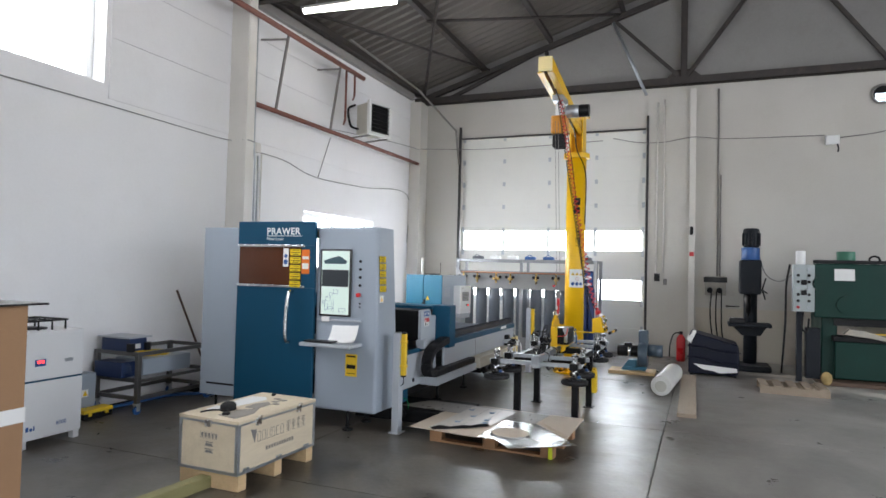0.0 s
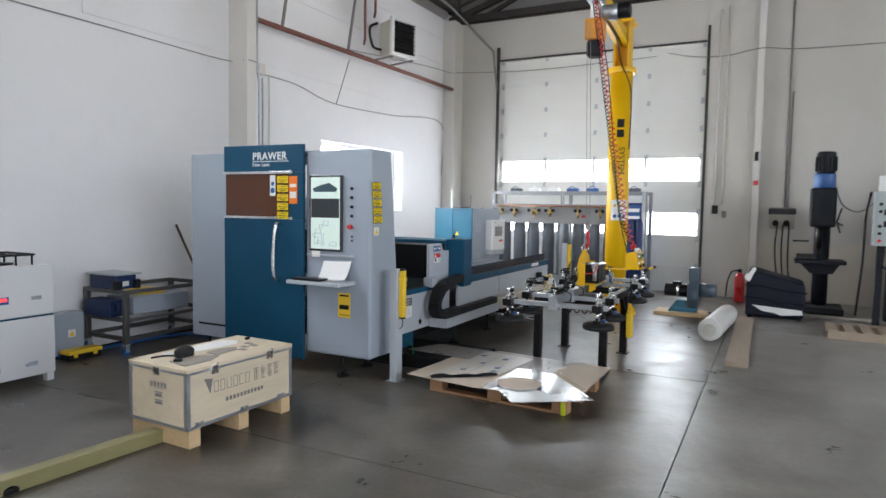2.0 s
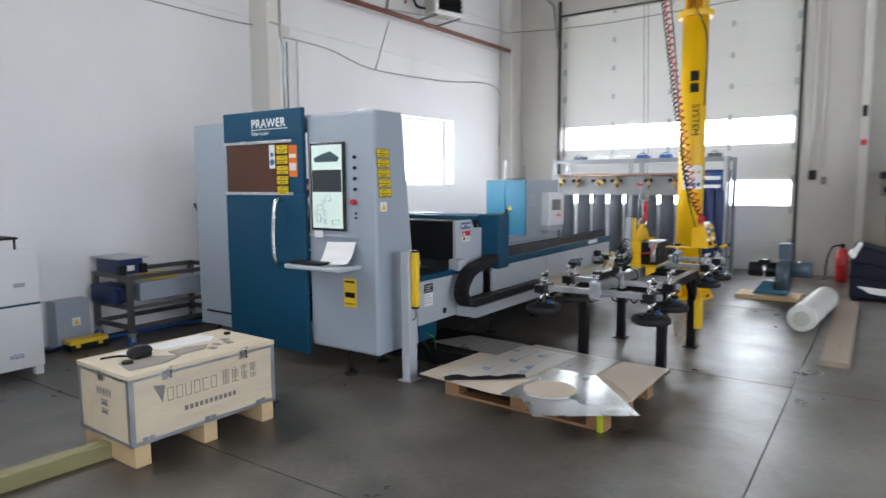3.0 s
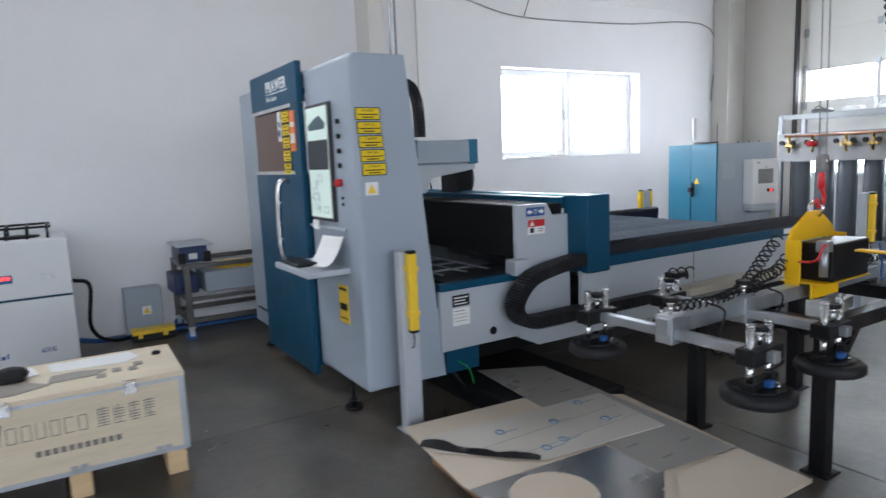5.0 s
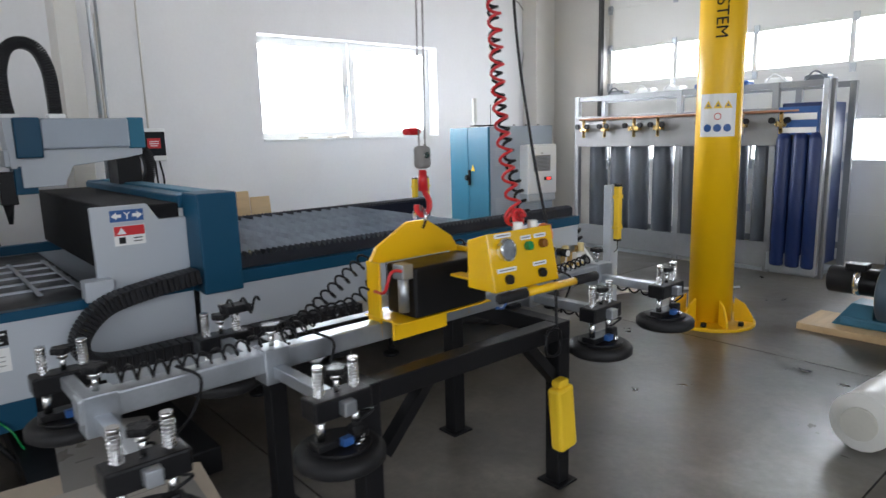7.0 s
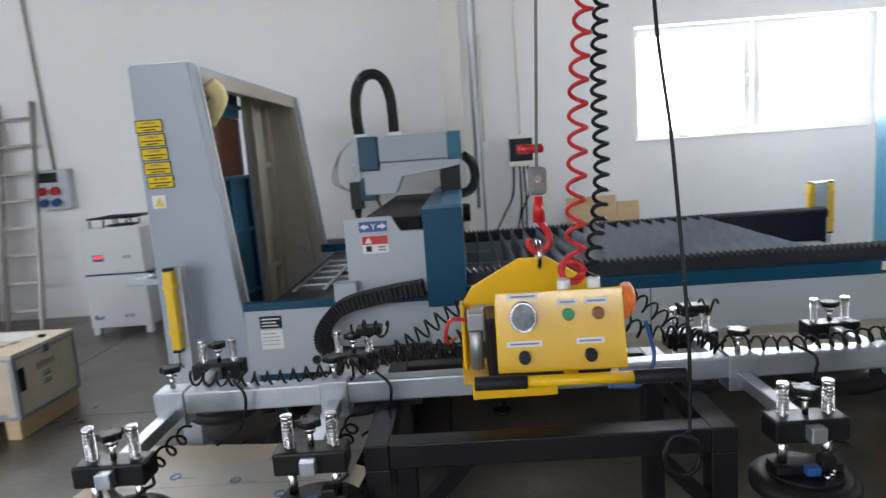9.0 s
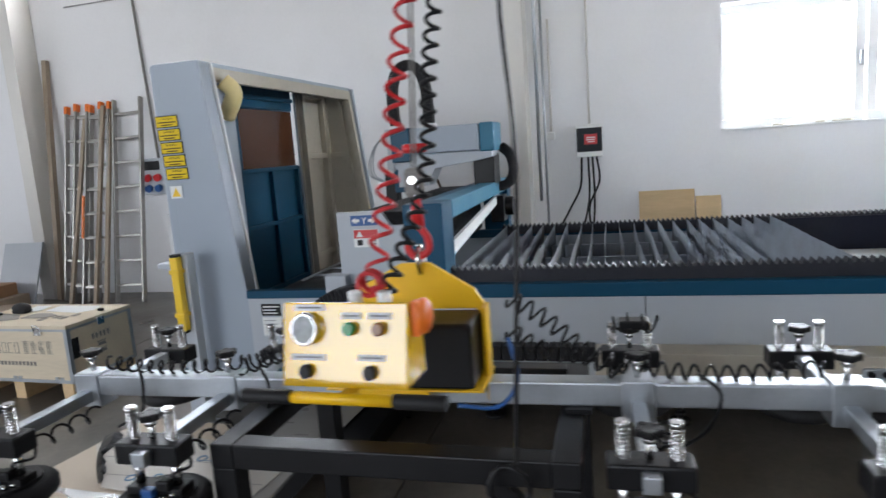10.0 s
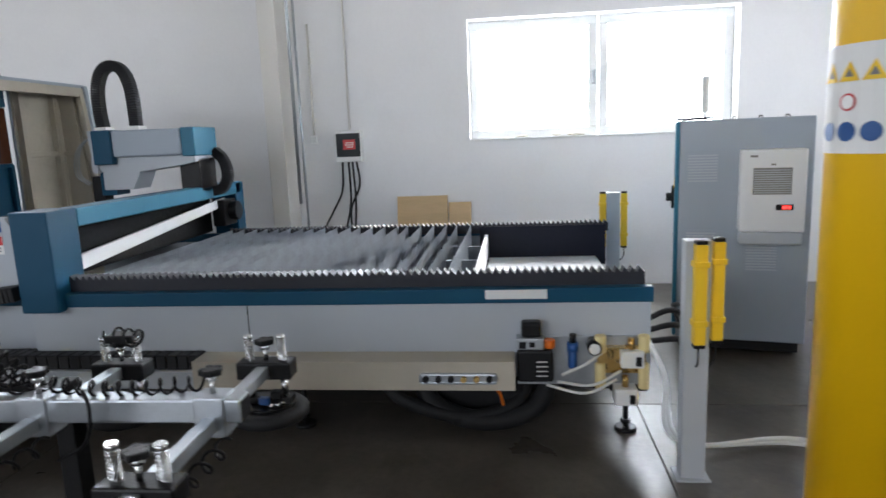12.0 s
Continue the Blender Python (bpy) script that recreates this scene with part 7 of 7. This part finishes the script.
part("hose", Shape().tube(bend([(-0.36, 12.87, 0.54), (-0.46, 12.85, 0.5), (-0.52, 12.85, 0.3), (-0.53, 12.85, 0.08)], 6), 0.012, 8), BLACK, fe)

# ---- drill press ----
dpx, dpy = 0.78, 12.45
dp_ = thing("drill_press", (dpx, dpy, 0), "dark blue-grey pillar drill press", "drill press")
part("base", Shape().box((dpx - 0.26, dpy - 0.35, 0), (dpx + 0.36, dpy + 0.3, 0.10), 0.02), DRILL, dp_)
part("column", Shape().cyl((dpx + 0.05, dpy + 0.1, 0.1), (dpx + 0.05, dpy + 0.1, 1.75), 0.11, 24), DRILL, dp_)
part("table", Shape().box((dpx - 0.32, dpy - 0.35, 0.76), (dpx + 0.36, dpy + 0.12, 0.82), 0.01).prism([(dpx - 0.1, 0.60), (dpx + 0.2, 0.60), (dpx + 0.3, 0.76), (dpx - 0.25, 0.76)], "y", dpy - 0.12, dpy + 0.1), DRILL, dp_)
part("vice", Shape().box((dpx - 0.30, dpy - 0.28, 0.82), (dpx - 0.05, dpy - 0.05, 0.90), 0.01), BLACK, dp_)
hd_ = part("head", Shape().box((dpx - 0.14, dpy - 0.25, 1.32), (dpx + 0.20, dpy + 0.2, 1.92), 0.03), DRILL, dp_)
part("spindle", Shape().cyl((dpx, dpy - 0.12, 1.0), (dpx, dpy - 0.12, 1.32), 0.045, 16).cyl((dpx, dpy - 0.12, 0.93), (dpx, dpy - 0.12, 1.0), 0.02, 12), BLACK, hd_)
for a in (0.3, 2.4, 4.5):
    part("lever", Shape().tube([(dpx + 0.22, dpy - 0.12, 1.40), (dpx + 0.28, dpy - 0.12 + 0.2 * math.sin(a), 1.40 + 0.22 * math.cos(a))], 0.012, 8), BLACK, hd_)
part("lever", Shape().tube([(dpx - 0.14, dpy - 0.15, 1.1), (dpx - 0.34, dpy - 0.2, 1.1)], 0.012, 8).ball((dpx - 0.34, dpy - 0.2, 1.1), 0.02), BLACK, hd_)
part("gear_case", Shape().cyl((dpx + 0.04, dpy, 1.92), (dpx + 0.04, dpy, 2.14), 0.15, 24, bevel=0.01), BLUEP, dp_)
mt = part("motor", Shape().cyl((dpx + 0.05, dpy, 2.14), (dpx + 0.05, dpy, 2.48), 0.13, 24, bevel=0.03), DRILL, dp_)
for k in range(16):
    a = k * math.tau / 16
    part("cooling_fin", Shape().box((0.125, -0.006, 2.18), (0.15, 0.006, 2.40)).turn(Matrix.Translation((dpx + 0.05, dpy, 0)) @ Matrix.Rotation(a, 4, "Z")), DRILL, mt)
# ---- green press ----
gp = thing("green_press", (3.0, 12.1, 0), "large dark green hydraulic press brake", "press")
part("frame", Shape().box((1.78, 11.55, 0.06), (2.0, 12.6, 1.80), 0.02), GREEN, gp)
part("frame", Shape().box((4.6, 11.55, 0.06), (4.82, 12.6, 1.80), 0.02), GREEN, gp)
part("ram", Shape().box((1.66, 11.40, 1.02), (4.9, 11.60, 1.86), 0.02), GREEN, gp)
part("upper_body", Shape().box((2.0, 11.62, 0.95), (4.6, 12.5, 1.80), 0.02), GREEN, gp)
part("lower_beam", Shape().box((1.95, 11.45, 0.08), (4.7, 11.75, 0.66), 0.02), GREEN, gp)
part("table", Shape().box((1.92, 11.42, 0.66), (4.75, 11.80, 0.74), 0.01), BLACK, gp)
part("tool_bar", Shape().box((1.95, 11.5, 0.90), (4.7, 11.6, 1.02), 0.004), BLACK, gp)
part("cover_plate", Shape().prism([(2.05, 0.78), (2.12, 0.86), (2.35, 0.84), (2.75, 0.72), (2.72, 0.68), (2.4, 0.74)], "y", 11.32, 11.44, 0.006), surf("dirty pale tool", (0.42, 0.39, 0.33), 0.6, vary=0.2, scale=8), gp)
part("guard_strip", Shape().box((2.3, 11.39, 0.79), (4.7, 11.40, 0.81)), YELLOW2, gp)
part("drum", Shape().cyl((2.14, 11.72, 1.80), (2.14, 11.72, 2.06), 0.13, 20, bevel=0.01), surf("bright green drum", (0.03, 0.17, 0.10), 0.4), gp)
part("top_pipe", Shape().box((1.66, 11.5, 1.865), (4.8, 11.56, 1.92), 0.006), BLACK, gp)
for x in (2.5, 2.85):
    part("lifting_eye", Shape().tube([(x + 0.07 * math.cos(a), 11.6, 1.93 + 0.06 * math.sin(a)) for a in [q * math.tau / 14 for q in range(14)]], 0.015, 6, True), BLACK, gp)
part("notice", Shape().box((1.93, 11.39, 1.60), (2.20, 11.398, 1.78)), PAPER, gp)
part("round_cover", Shape().cyl((2.1, 11.40, 1.23), (2.1, 11.37, 1.23), 0.14, 24), GREEN, gp)
part("round_cover", Shape().cyl((1.72, 11.40, 1.55), (1.72, 11.36, 1.55), 0.10, 20), GREEN, gp)
cpn = part("control_panel", Shape().box((1.36, 11.36, 1.10), (1.66, 11.52, 1.84), 0.01), surf("grey control panel", (0.40, 0.45, 0.45), 0.5, vary=0.06), gp, "grey push-button panel")
for r in range(7):
    for c_ in range(2):
        part("push_button", Shape().cyl((1.43 + 0.15 * c_, 11.36, 1.17 + 0.10 * r), (1.43 + 0.15 * c_, 11.33, 1.17 + 0.10 * r), 0.022, 12), RED if (r, c_) == (0, 0) else BLACK if r % 3 else GALV, cpn)
part("meter", Shape().box((1.47, 11.352, 1.36), (1.55, 11.36, 1.44)).box((1.47, 11.352, 1.52), (1.55, 11.36, 1.60)), BLACK, cpn)
part("panel_leg", Shape().box((1.42, 11.42, 0), (1.50, 11.5, 1.1), 0.004).box((1.55, 11.40, 0.06), (1.75, 11.6, 0.85), 0.01), DRILL, gp)
part("cable", Shape().tube(bend([(1.33, 11.5, 1.84), (1.28, 11.5, 1.5), (1.27, 11.5, 0.9), (1.22, 11.5, 0.1)], 6), 0.016, 8).tube(bend([(1.5, 11.34, 1.1), (1.48, 11.3, 0.85), (1.55, 11.3, 0.8), (1.58, 11.34, 1.0)], 6), 0.014, 8), BLACK, gp)
part("lamp", Shape().cyl((1.48, 11.5, 1.84), (1.48, 11.5, 2.06), 0.07, 16, bevel=0.01), PVC, gp)
part("pit_frame", Shape().box((1.7, 11.2, 0.0), (5.0, 12.7, 0.06), 0.006), surf("rusty floor frame", (0.12, 0.075, 0.05), 0.7, vary=0.2), gp)
solid("rag", Shape().ball((1.80, 11.18, 0.11), 0.10, (0.8, 0.8, 1.05), 12), surf("ochre rag", (0.40, 0.29, 0.12), 0.9, vary=0.3, scale=12, bump=0.4), (1.8, 11.18, 0), "ochre cloth bundle at the press foot", "rag")
solid("sling_cable", Shape().tube(bend([(0.95, 12.45, 2.02), (1.05, 12.3, 1.68), (1.22, 12.0, 1.56), (1.36, 11.7, 1.66), (1.46, 11.5, 1.86)], 8), 0.01, 6), BARK, (1.2, 12.0, 1.56), "thin cable sagging between the drill and press", "cable")
# small pallet
p2 = thing("small_pallet", (1.25, 10.25, 0), "weathered grey wooden pallet on the floor", "pallet")
for k in range(5):
    x = 0.86 + 0.185 * k
    part("top_board", Shape().box((x - 0.06, 9.98, 0.10), (x + 0.045, 10.6, 0.122), 0.003), OLDWOOD, p2)
for y in (9.99, 10.55):
    part("bearer", Shape().box((0.80, y, 0.0), (1.66, y + 0.05, 0.10), 0.003), OLDWOOD, p2)

# ---- fittings on the end wall ----
eb = thing("socket_box", (0.28, 13.44, 1.25), "grey socket box with cables on the end wall", "socket box")
part("body", Shape().box((0.08, 13.38, 1.25), (0.46, 13.493, 1.62), 0.01), surf("dirty beige box", (0.30, 0.28, 0.24), 0.6, vary=0.1), eb)
for x, z in ((0.17, 1.36), (0.34, 1.36)):
    part("socket", Shape().cyl((x, 13.38, z), (x, 13.33, z - 0.02), 0.05, 16), BLACK, eb)
part("cover", Shape().box((0.06, 13.36, 1.50), (0.48, 13.38, 1.60), 0.006), BLACK, eb)
for k in range(3):
    part("lead", Shape().tube(bend([(0.2 + 0.09 * k, 13.34, 1.32), (0.18 + 0.1 * k, 13.36, 0.9), (0.22 + 0.09 * k, 13.40, 0.5), (0.3 + 0.1 * k, 13.40, 0.1)], 6), 0.012, 6), BLACK, eb)


def wall_pipe(pts, r, mat, label):
    return solid("conduit", Shape().tube(pts, r, 8), mat, pts[0], label, "conduit", "wall conduits")


wall_pipe([(-0.83, 13.44, 1.66), (-0.83, 13.44, 5.1)], 0.018, COLUMN, "white conduit on the door pier")
wall_pipe([(-0.70, 13.44, 1.66), (-0.70, 13.44, 5.15)], 0.014, COLUMN, "white conduit on the door pier")
wall_pipe([(0.30, 13.48, 1.62), (0.30, 13.48, 5.3)], 0.016, BARK, "grey conduit above the socket box")
wall_pipe([(0.35, 13.48, 1.62), (0.35, 13.48, 3.6)], 0.012, BARK, "grey conduit above the socket box")
solid("push_switch", Shape().box((-0.86, 13.41, 1.49), (-0.76, 13.46, 1.64), 0.008), BLACK, (-0.81, 13.44, 1.49), "black door switch on the pier", "switch")
solid("hanging_plug", Shape().box((-0.69, 13.42, 1.42), (-0.62, 13.46, 1.54), 0.01), BARK, (-0.66, 13.44, 1.42), "grey plug on the pier", "switch")
solid("card_reader", Shape().box((-0.20, 13.34, 2.42), (-0.14, 13.38, 2.58), 0.006), BLACK, (-0.17, 13.36, 2.42), "small black device on the column strip", "device")
solid("exit_sign", Shape().box((-0.205, 13.372, 2.0), (-0.125, 13.378, 2.08)), RED, (-0.165, 13.375, 2.0), "small red safety sign on the column strip", "sign")
sb_ = thing("sensor_box", (2.2, 13.45, 4.1), "white junction box with a hanging lead on the wall", "junction box")
part("body", Shape().box((2.12, 13.40, 4.10), (2.34, 13.493, 4.26), 0.01), PVC, sb_)
part("lead", Shape().tube(bend([(2.3, 13.42, 4.10), (2.32, 13.43, 4.02), (2.31, 13.43, 3.95)], 4), 0.014, 6), BLACK, sb_)
fn = thing("wall_fan", (3.02, 13.46, 4.98), "round wall fan with bright louvres", "fan")
part("ring", Shape().tube([(3.02 + 0.17 * math.cos(a), 13.47, 4.98 + 0.17 * math.sin(a)) for a in [q * math.tau / 24 for q in range(24)]], 0.02, 8, True), BARK, fn)
part("disc", Shape().cyl((3.02, 13.49, 4.98), (3.02, 13.497, 4.98), 0.165, 28), BLACK, fn)
# emission on the louvres stands in for daylight behind the fan
for k in range(3):
    part("louvre", Shape().box((2.90, 13.465, 4.85 + 0.055 * k), (3.14, 13.489, 4.885 + 0.055 * k), 0.002), glow("fan daylight", (0.8, 0.9, 1.0), 1.6) if k == 0 else bpy.data.materials["fan daylight"], fn)
for pts in ([(-5.9, 13.08, 4.33), (-4.5, 13.30, 4.30), (-3.0, 13.36, 4.33), (-1.9, 13.33, 4.36)], [(-1.7, 13.35, 4.40), (-1.2, 13.40, 4.30), (-0.7, 13.44, 4.29), (-0.15, 13.37, 4.35), (0.5, 13.46, 4.30), (2.1, 13.47, 4.28)], [(2.34, 13.47, 4.22), (3.2, 13.47, 4.35), (4.4, 13.47, 4.9)]):
    solid("wall_cable", Shape().tube(bend(pts, 8), 0.008, 6), BARK, pts[1], "thin cable strung along the end wall", "cable", "strung cables")

# ---- fittings on the west wall ----
for pts, r, lb in (([(-5.98, 7.26, 3.95), (-5.98, 13.10, 4.0)], 0.036, "rusty red heating pipe"), ([(-5.83, 1.0, 5.22), (-5.83, 7.2, 5.17), (-5.83, 10.25, 5.12)], 0.042, "rusty red upper heating pipe")):
    solid("heating_pipe", Shape().tube(pts, r, 12), PIPERED, pts[0], lb, "pipe", "heating pipes")
for y in (7.97, 9.5):
    solid("pipe_hanger", Shape().tube([(-5.90, y + 0.05, 5.17), (-5.97, y - 0.12, 3.97)], 0.022, 4).tube([(-6.18, y - 0.25, 5.02), (-5.90, y + 0.05, 5.10)], 0.02, 4), BARK, (-6.1, y, 4.0), "grey steel pipe hanger on the wall", "pipe hanger", "pipe hangers")
for y in (9.75, 10.05):
    solid("branch_pipe", Shape().tube([(-5.90, y, 5.12), (-5.90, y, 4.75 if y > 10 else 4.25), (-6.0, y + 0.12, 4.72 if y > 10 else 4.2)], 0.02, 8), PIPERED, (-5.9, y, 4.3), "red branch pipe to the heater", "pipe", "branch pipes")
ht = thing("air_heater", (-5.88, 10.55, 4.05), "white wall air heater with dark louvres", "air heater", turn=74)
part("front_frame", Shape().box((-0.30, -0.33, 0.02), (0.30, -0.27, 0.08), 0.008).box((-0.30, -0.33, 0.60), (0.30, -0.27, 0.66), 0.008).box((-0.30, -0.33, 0.08), (-0.24, -0.27, 0.60), 0.004).box((0.24, -0.33, 0.08), (0.30, -0.27, 0.60), 0.004), PVC, ht)
part("body", Shape().prism([(-0.28, -0.27), (0.28, -0.27), (0.20, 0.10), (-0.20, 0.10)], "z", 0.06, 0.62, 0.01), surf("ivory heater case", (0.55, 0.53, 0.46), 0.5), ht)
for k in range(7):
    part("louvre", Shape().box((-0.24, -0.325, 0.0), (0.24, -0.29, 0.012)).turn(Matrix.Translation((0, 0, 0.10 + 0.072 * k))), BLACK, ht)
part("dark_core", Shape().box((-0.24, -0.285, 0.08), (0.24, -0.272, 0.60)), BLACK, ht)
part("bracket", Shape().box((-0.25, -0.28, 0.0), (-0.21, 0.28, 0.02)).box((0.21, -0.28, 0.0), (0.25, 0.28, 0.02)), BARK, ht)
part("hose", Shape().tube(bend([(-0.25, 0.0, 0.15), (-0.4, 0.05, 0.2), (-0.42, 0.1, 0.5), (-0.25, 0.1, 0.62)], 6), 0.022, 8), BLACK, ht)
wall_pipe([(-5.93, 7.36, 0.9), (-5.93, 7.36, 3.1), (-5.93, 7.32, 3.35), (-5.93, 7.32, 5.2)], 0.016, GALV, "galvanised conduit on the column")
wall_pipe([(-5.93, 7.42, 0.0), (-5.93, 7.42, 3.2)], 0.012, GALV, "galvanised conduit on the column")
wall_pipe([(-6.18, 7.82, 1.59), (-6.18, 7.82, 3.3)], 0.010, COLUMN, "white conduit to the fuse box")
wall_pipe([(-6.18, 7.46, 1.55), (-6.18, 7.46, 2.6)], 0.010, COLUMN, "white conduit to a socket")
solid("junction_box", Shape().box((-5.97, 7.33, 3.24), (-5.90, 7.45, 3.38), 0.008), COLUMN, (-5.93, 7.39, 3.24), "white junction box on the column", "junction box")
solid("wall_socket", Shape().box((-6.198, 7.42, 1.47), (-6.165, 7.49, 1.54), 0.006), PVC, (-6.18, 7.455, 1.47), "small white wall socket", "socket")
for pts in ([(-6.18, 2.0, 3.36), (-6.18, 5.0, 3.38), (-6.18, 6.95, 3.37), (-5.90, 7.10, 3.37), (-5.86, 7.26, 3.36)], [(-6.17, 7.6, 3.32), (-6.18, 8.4, 3.30), (-6.18, 9.3, 3.16), (-6.18, 11.0, 3.20), (-6.18, 13.0, 3.28), (-6.18, 13.05, 2.2)], [(-6.17, 9.35, 3.16), (-6.1, 9.6, 3.9)], [(-6.1, 9.2, 4.02), (-5.95, 11.6, 4.22), (-5.9, 13.0, 4.3)]):
    solid("wall_cable", Shape().tube(bend(pts, 6), 0.008, 6), CABLEG, pts[0], "thin grey cable strung along the side wall", "cable", "strung cables")
fb = thing("fuse_box", (-6.15, 7.815, 1.28), "white fuse box with a dark window and red label", "fuse box")
part("body", Shape().box((-6.2, 7.69, 1.28), (-6.10, 7.945, 1.585), 0.01), PVC, fb)
part("window", Shape().box((-6.10, 7.70, 1.33), (-6.092, 7.935, 1.555), 0.003), surf("smoked flap", (0.010, 0.012, 0.016), 0.35, spec=0.2), fb)
part("label", Shape().box((-6.092, 7.77, 1.40), (-6.09, 7.89, 1.495)), RED, fb, "red label")
part("print", Shape().box((-6.09, 7.79, 1.46), (-6.0895, 7.875, 1.468)).box((-6.09, 7.79, 1.44), (-6.0895, 7.875, 1.448)).box((-6.09, 7.80, 1.42), (-6.0895, 7.865, 1.428)), PAPER, fb)
for k, pts in enumerate(([(-6.14, 7.74, 1.28), (-6.14, 7.72, 1.0), (-6.13, 7.62, 0.8), (-6.1, 7.52, 0.62)], [(-6.14, 7.80, 1.28), (-6.14, 7.80, 0.9), (-6.12, 7.74, 0.6)], [(-6.14, 7.84, 1.28), (-6.14, 7.85, 0.9), (-6.12, 7.83, 0.55)], [(-6.14, 7.88, 1.28), (-6.13, 7.90, 1.05), (-6.12, 7.80, 0.8), (-6.12, 7.82, 0.5)])):
    part("lead", Shape().tube(bend(pts, 6), 0.010, 6), BLACK, fb)
for y0, y1, z1 in ((8.26, 8.76, 0.93), (8.77, 8.99, 0.86)):
    solid("plywood_board", Shape().box((-0.009, y0, 0), (0.009, y1, z1), 0.002).turn(Matrix.Translation((-6.05, 0, 0)) @ Matrix.Rotation(radians(-8), 4, "Y")), PINE, (-6.05, (y0 + y1) / 2, 0), "plywood board leaning on the wall", "board", "leaning plywood")


def ladder(y, w, h, x_foot, tape, tilt=0.0, group="leaning ladders"):
    lb = "aluminium ladder with orange-tipped stiles leaning on the wall" if tape else "plain aluminium ladder leaning on the wall"
    t = thing("ladder", (x_foot, y, 0), lb, "ladder", group)
    m = Matrix.Translation((x_foot, y, 0)) @ Matrix.Rotation(radians(tilt), 4, "X") @ Matrix.Rotation(-math.atan2(x_foot + 6.17, h), 4, "Y")
    ln = math.hypot(h, x_foot + 6.17)
    for o_ in (-w / 2, w / 2):
        sd = part("stile", Shape().box((-0.03, o_ - 0.012, 0), (0.03, o_ + 0.012, ln), 0.003).turn(m), ALU, t)
        if tape:
            part("end_cap", Shape().box((-0.034, o_ - 0.02, ln - 0.09), (0.034, o_ + 0.02, ln), 0.006).turn(m), ORANGE, sd)
    for k in range(int(ln / 0.28)):
        part("rung", Shape().box((-0.014, -w / 2 + 0.012, 0.18 + 0.28 * k), (0.014, w / 2 - 0.012, 0.21 + 0.28 * k), 0.004).turn(m), ALU, t)


ladder(1.95, 0.34, 2.25, -5.78, True, -1.5)
ladder(2.13, 0.34, 2.27, -5.70, True, -0.5)
ladder(2.33, 0.30, 2.26, -5.62, True, 1.0)
ladder(2.74, 0.36, 2.28, -5.70, False, 1.5)
for y, x, h, tilt in ((2.02, -5.60, 2.20, -2.0), (2.40, -5.55, 2.30, 1.0), (2.52, -5.58, 2.24, 2.0)):
    solid("wooden_batten", Shape().box((-0.018, -0.022, 0), (0.018, 0.022, h), 0.003).turn(pose(x, y, 0, tilt, 0, 0) @ Matrix.Rotation(-math.atan2(x + 6.17, h), 4, "Y")), OLDWOOD, (x, y, 0), "weathered wooden batten leaning among the ladders", "batten", "leaning battens")
solid("orange_strap", Shape().tube([(-5.66, 2.26, 0.75), (-5.72, 2.30, 1.22)], 0.016, 4), ORANGE, (-5.68, 2.28, 0.75), "orange strap tied on the ladders", "strap")
solid("long_batten", Shape().box((-0.03, -0.03, 0), (0.03, 0.03, 2.82), 0.003).turn(Matrix.Translation((-5.85, 1.63, 0)) @ Matrix.Rotation(radians(-6.5), 4, "Y")), OLDWOOD, (-5.85, 1.63, 0), "long wooden batten leaning on the wall", "batten")
so = thing("power_outlet_box", (-6.12, 2.98, 1.2), "grey socket panel with red and blue sockets", "socket panel")
part("body", Shape().box((-6.2, 2.80, 1.17), (-6.08, 3.16, 1.58), 0.01), MGREY2, so)
part("flap", Shape().box((-6.08, 2.84, 1.45), (-6.07, 3.06, 1.55), 0.003), BLACK, so)
for k, (y, z) in enumerate(((2.90, 1.37), (3.03, 1.37), (2.90, 1.25), (3.03, 1.25))):
    part("socket", Shape().cyl((-6.08, y, z), (-6.03, y, z - 0.015), 0.04, 16), RED if z > 1.3 else BLUEP, so)
wall_pipe([(-6.18, 2.98, 1.58), (-6.18, 2.92, 3.34)], 0.014, BARK, "grey conduit above the socket panel")
# junk beside the ladders
solid("leaning_sheet", Shape().box((-0.01, 0.0, 0), (0.01, 0.55, 0.75), 0.002).turn(Matrix.Translation((-5.55, 1.0, 0)) @ Matrix.Rotation(radians(-20), 4, "Y")), MGREY2, (-5.55, 1.2, 0), "pale board leaning beside the ladders", "board")
for k, (x, y, w, h) in enumerate(((-5.3, 1.35, 0.5, 0.16), (-5.2, 0.9, 0.45, 0.28), (-5.0, 1.75, 0.32, 0.12), (-5.35, 1.25, 0.3, 0.3))):
    solid("wood_offcut", Shape().box((x - w / 2, y - 0.16, 0 if k != 3 else 0.162), (x + w / 2, y + 0.16, h), 0.01), CARD if k % 2 else OLDWOOD, (x, y, 0 if k != 3 else 0.162), "brown box of offcuts by the ladders", "box", "offcut boxes")

# ---- ceiling light ----
# only the tube at y 8.0 is in view; the other two are added
for y in (8.0, 3.2, -2.5):
    t = thing("tube_light", (-4.85, y, 5.45), "fluorescent tube light hung below the roof", "tube light", "ceiling tube lights")
    part("tray", Shape().box((-5.62, y - 0.10, 5.49), (-4.08, y + 0.10, 5.53), 0.006), PVC, t)
    part("tube", Shape().cyl((-5.58, y - 0.06, 5.455), (-4.10, y + 0.06, 5.455), 0.032, 12), TUBEGLOW, t)
    part("hanger", Shape().cyl((-5.4, y, 5.52), (-5.4, y, roof_z(-5.4)), 0.008, 6).cyl((-4.3, y, 5.52), (-4.3, y, roof_z(-4.3)), 0.008, 6), GALV, t)
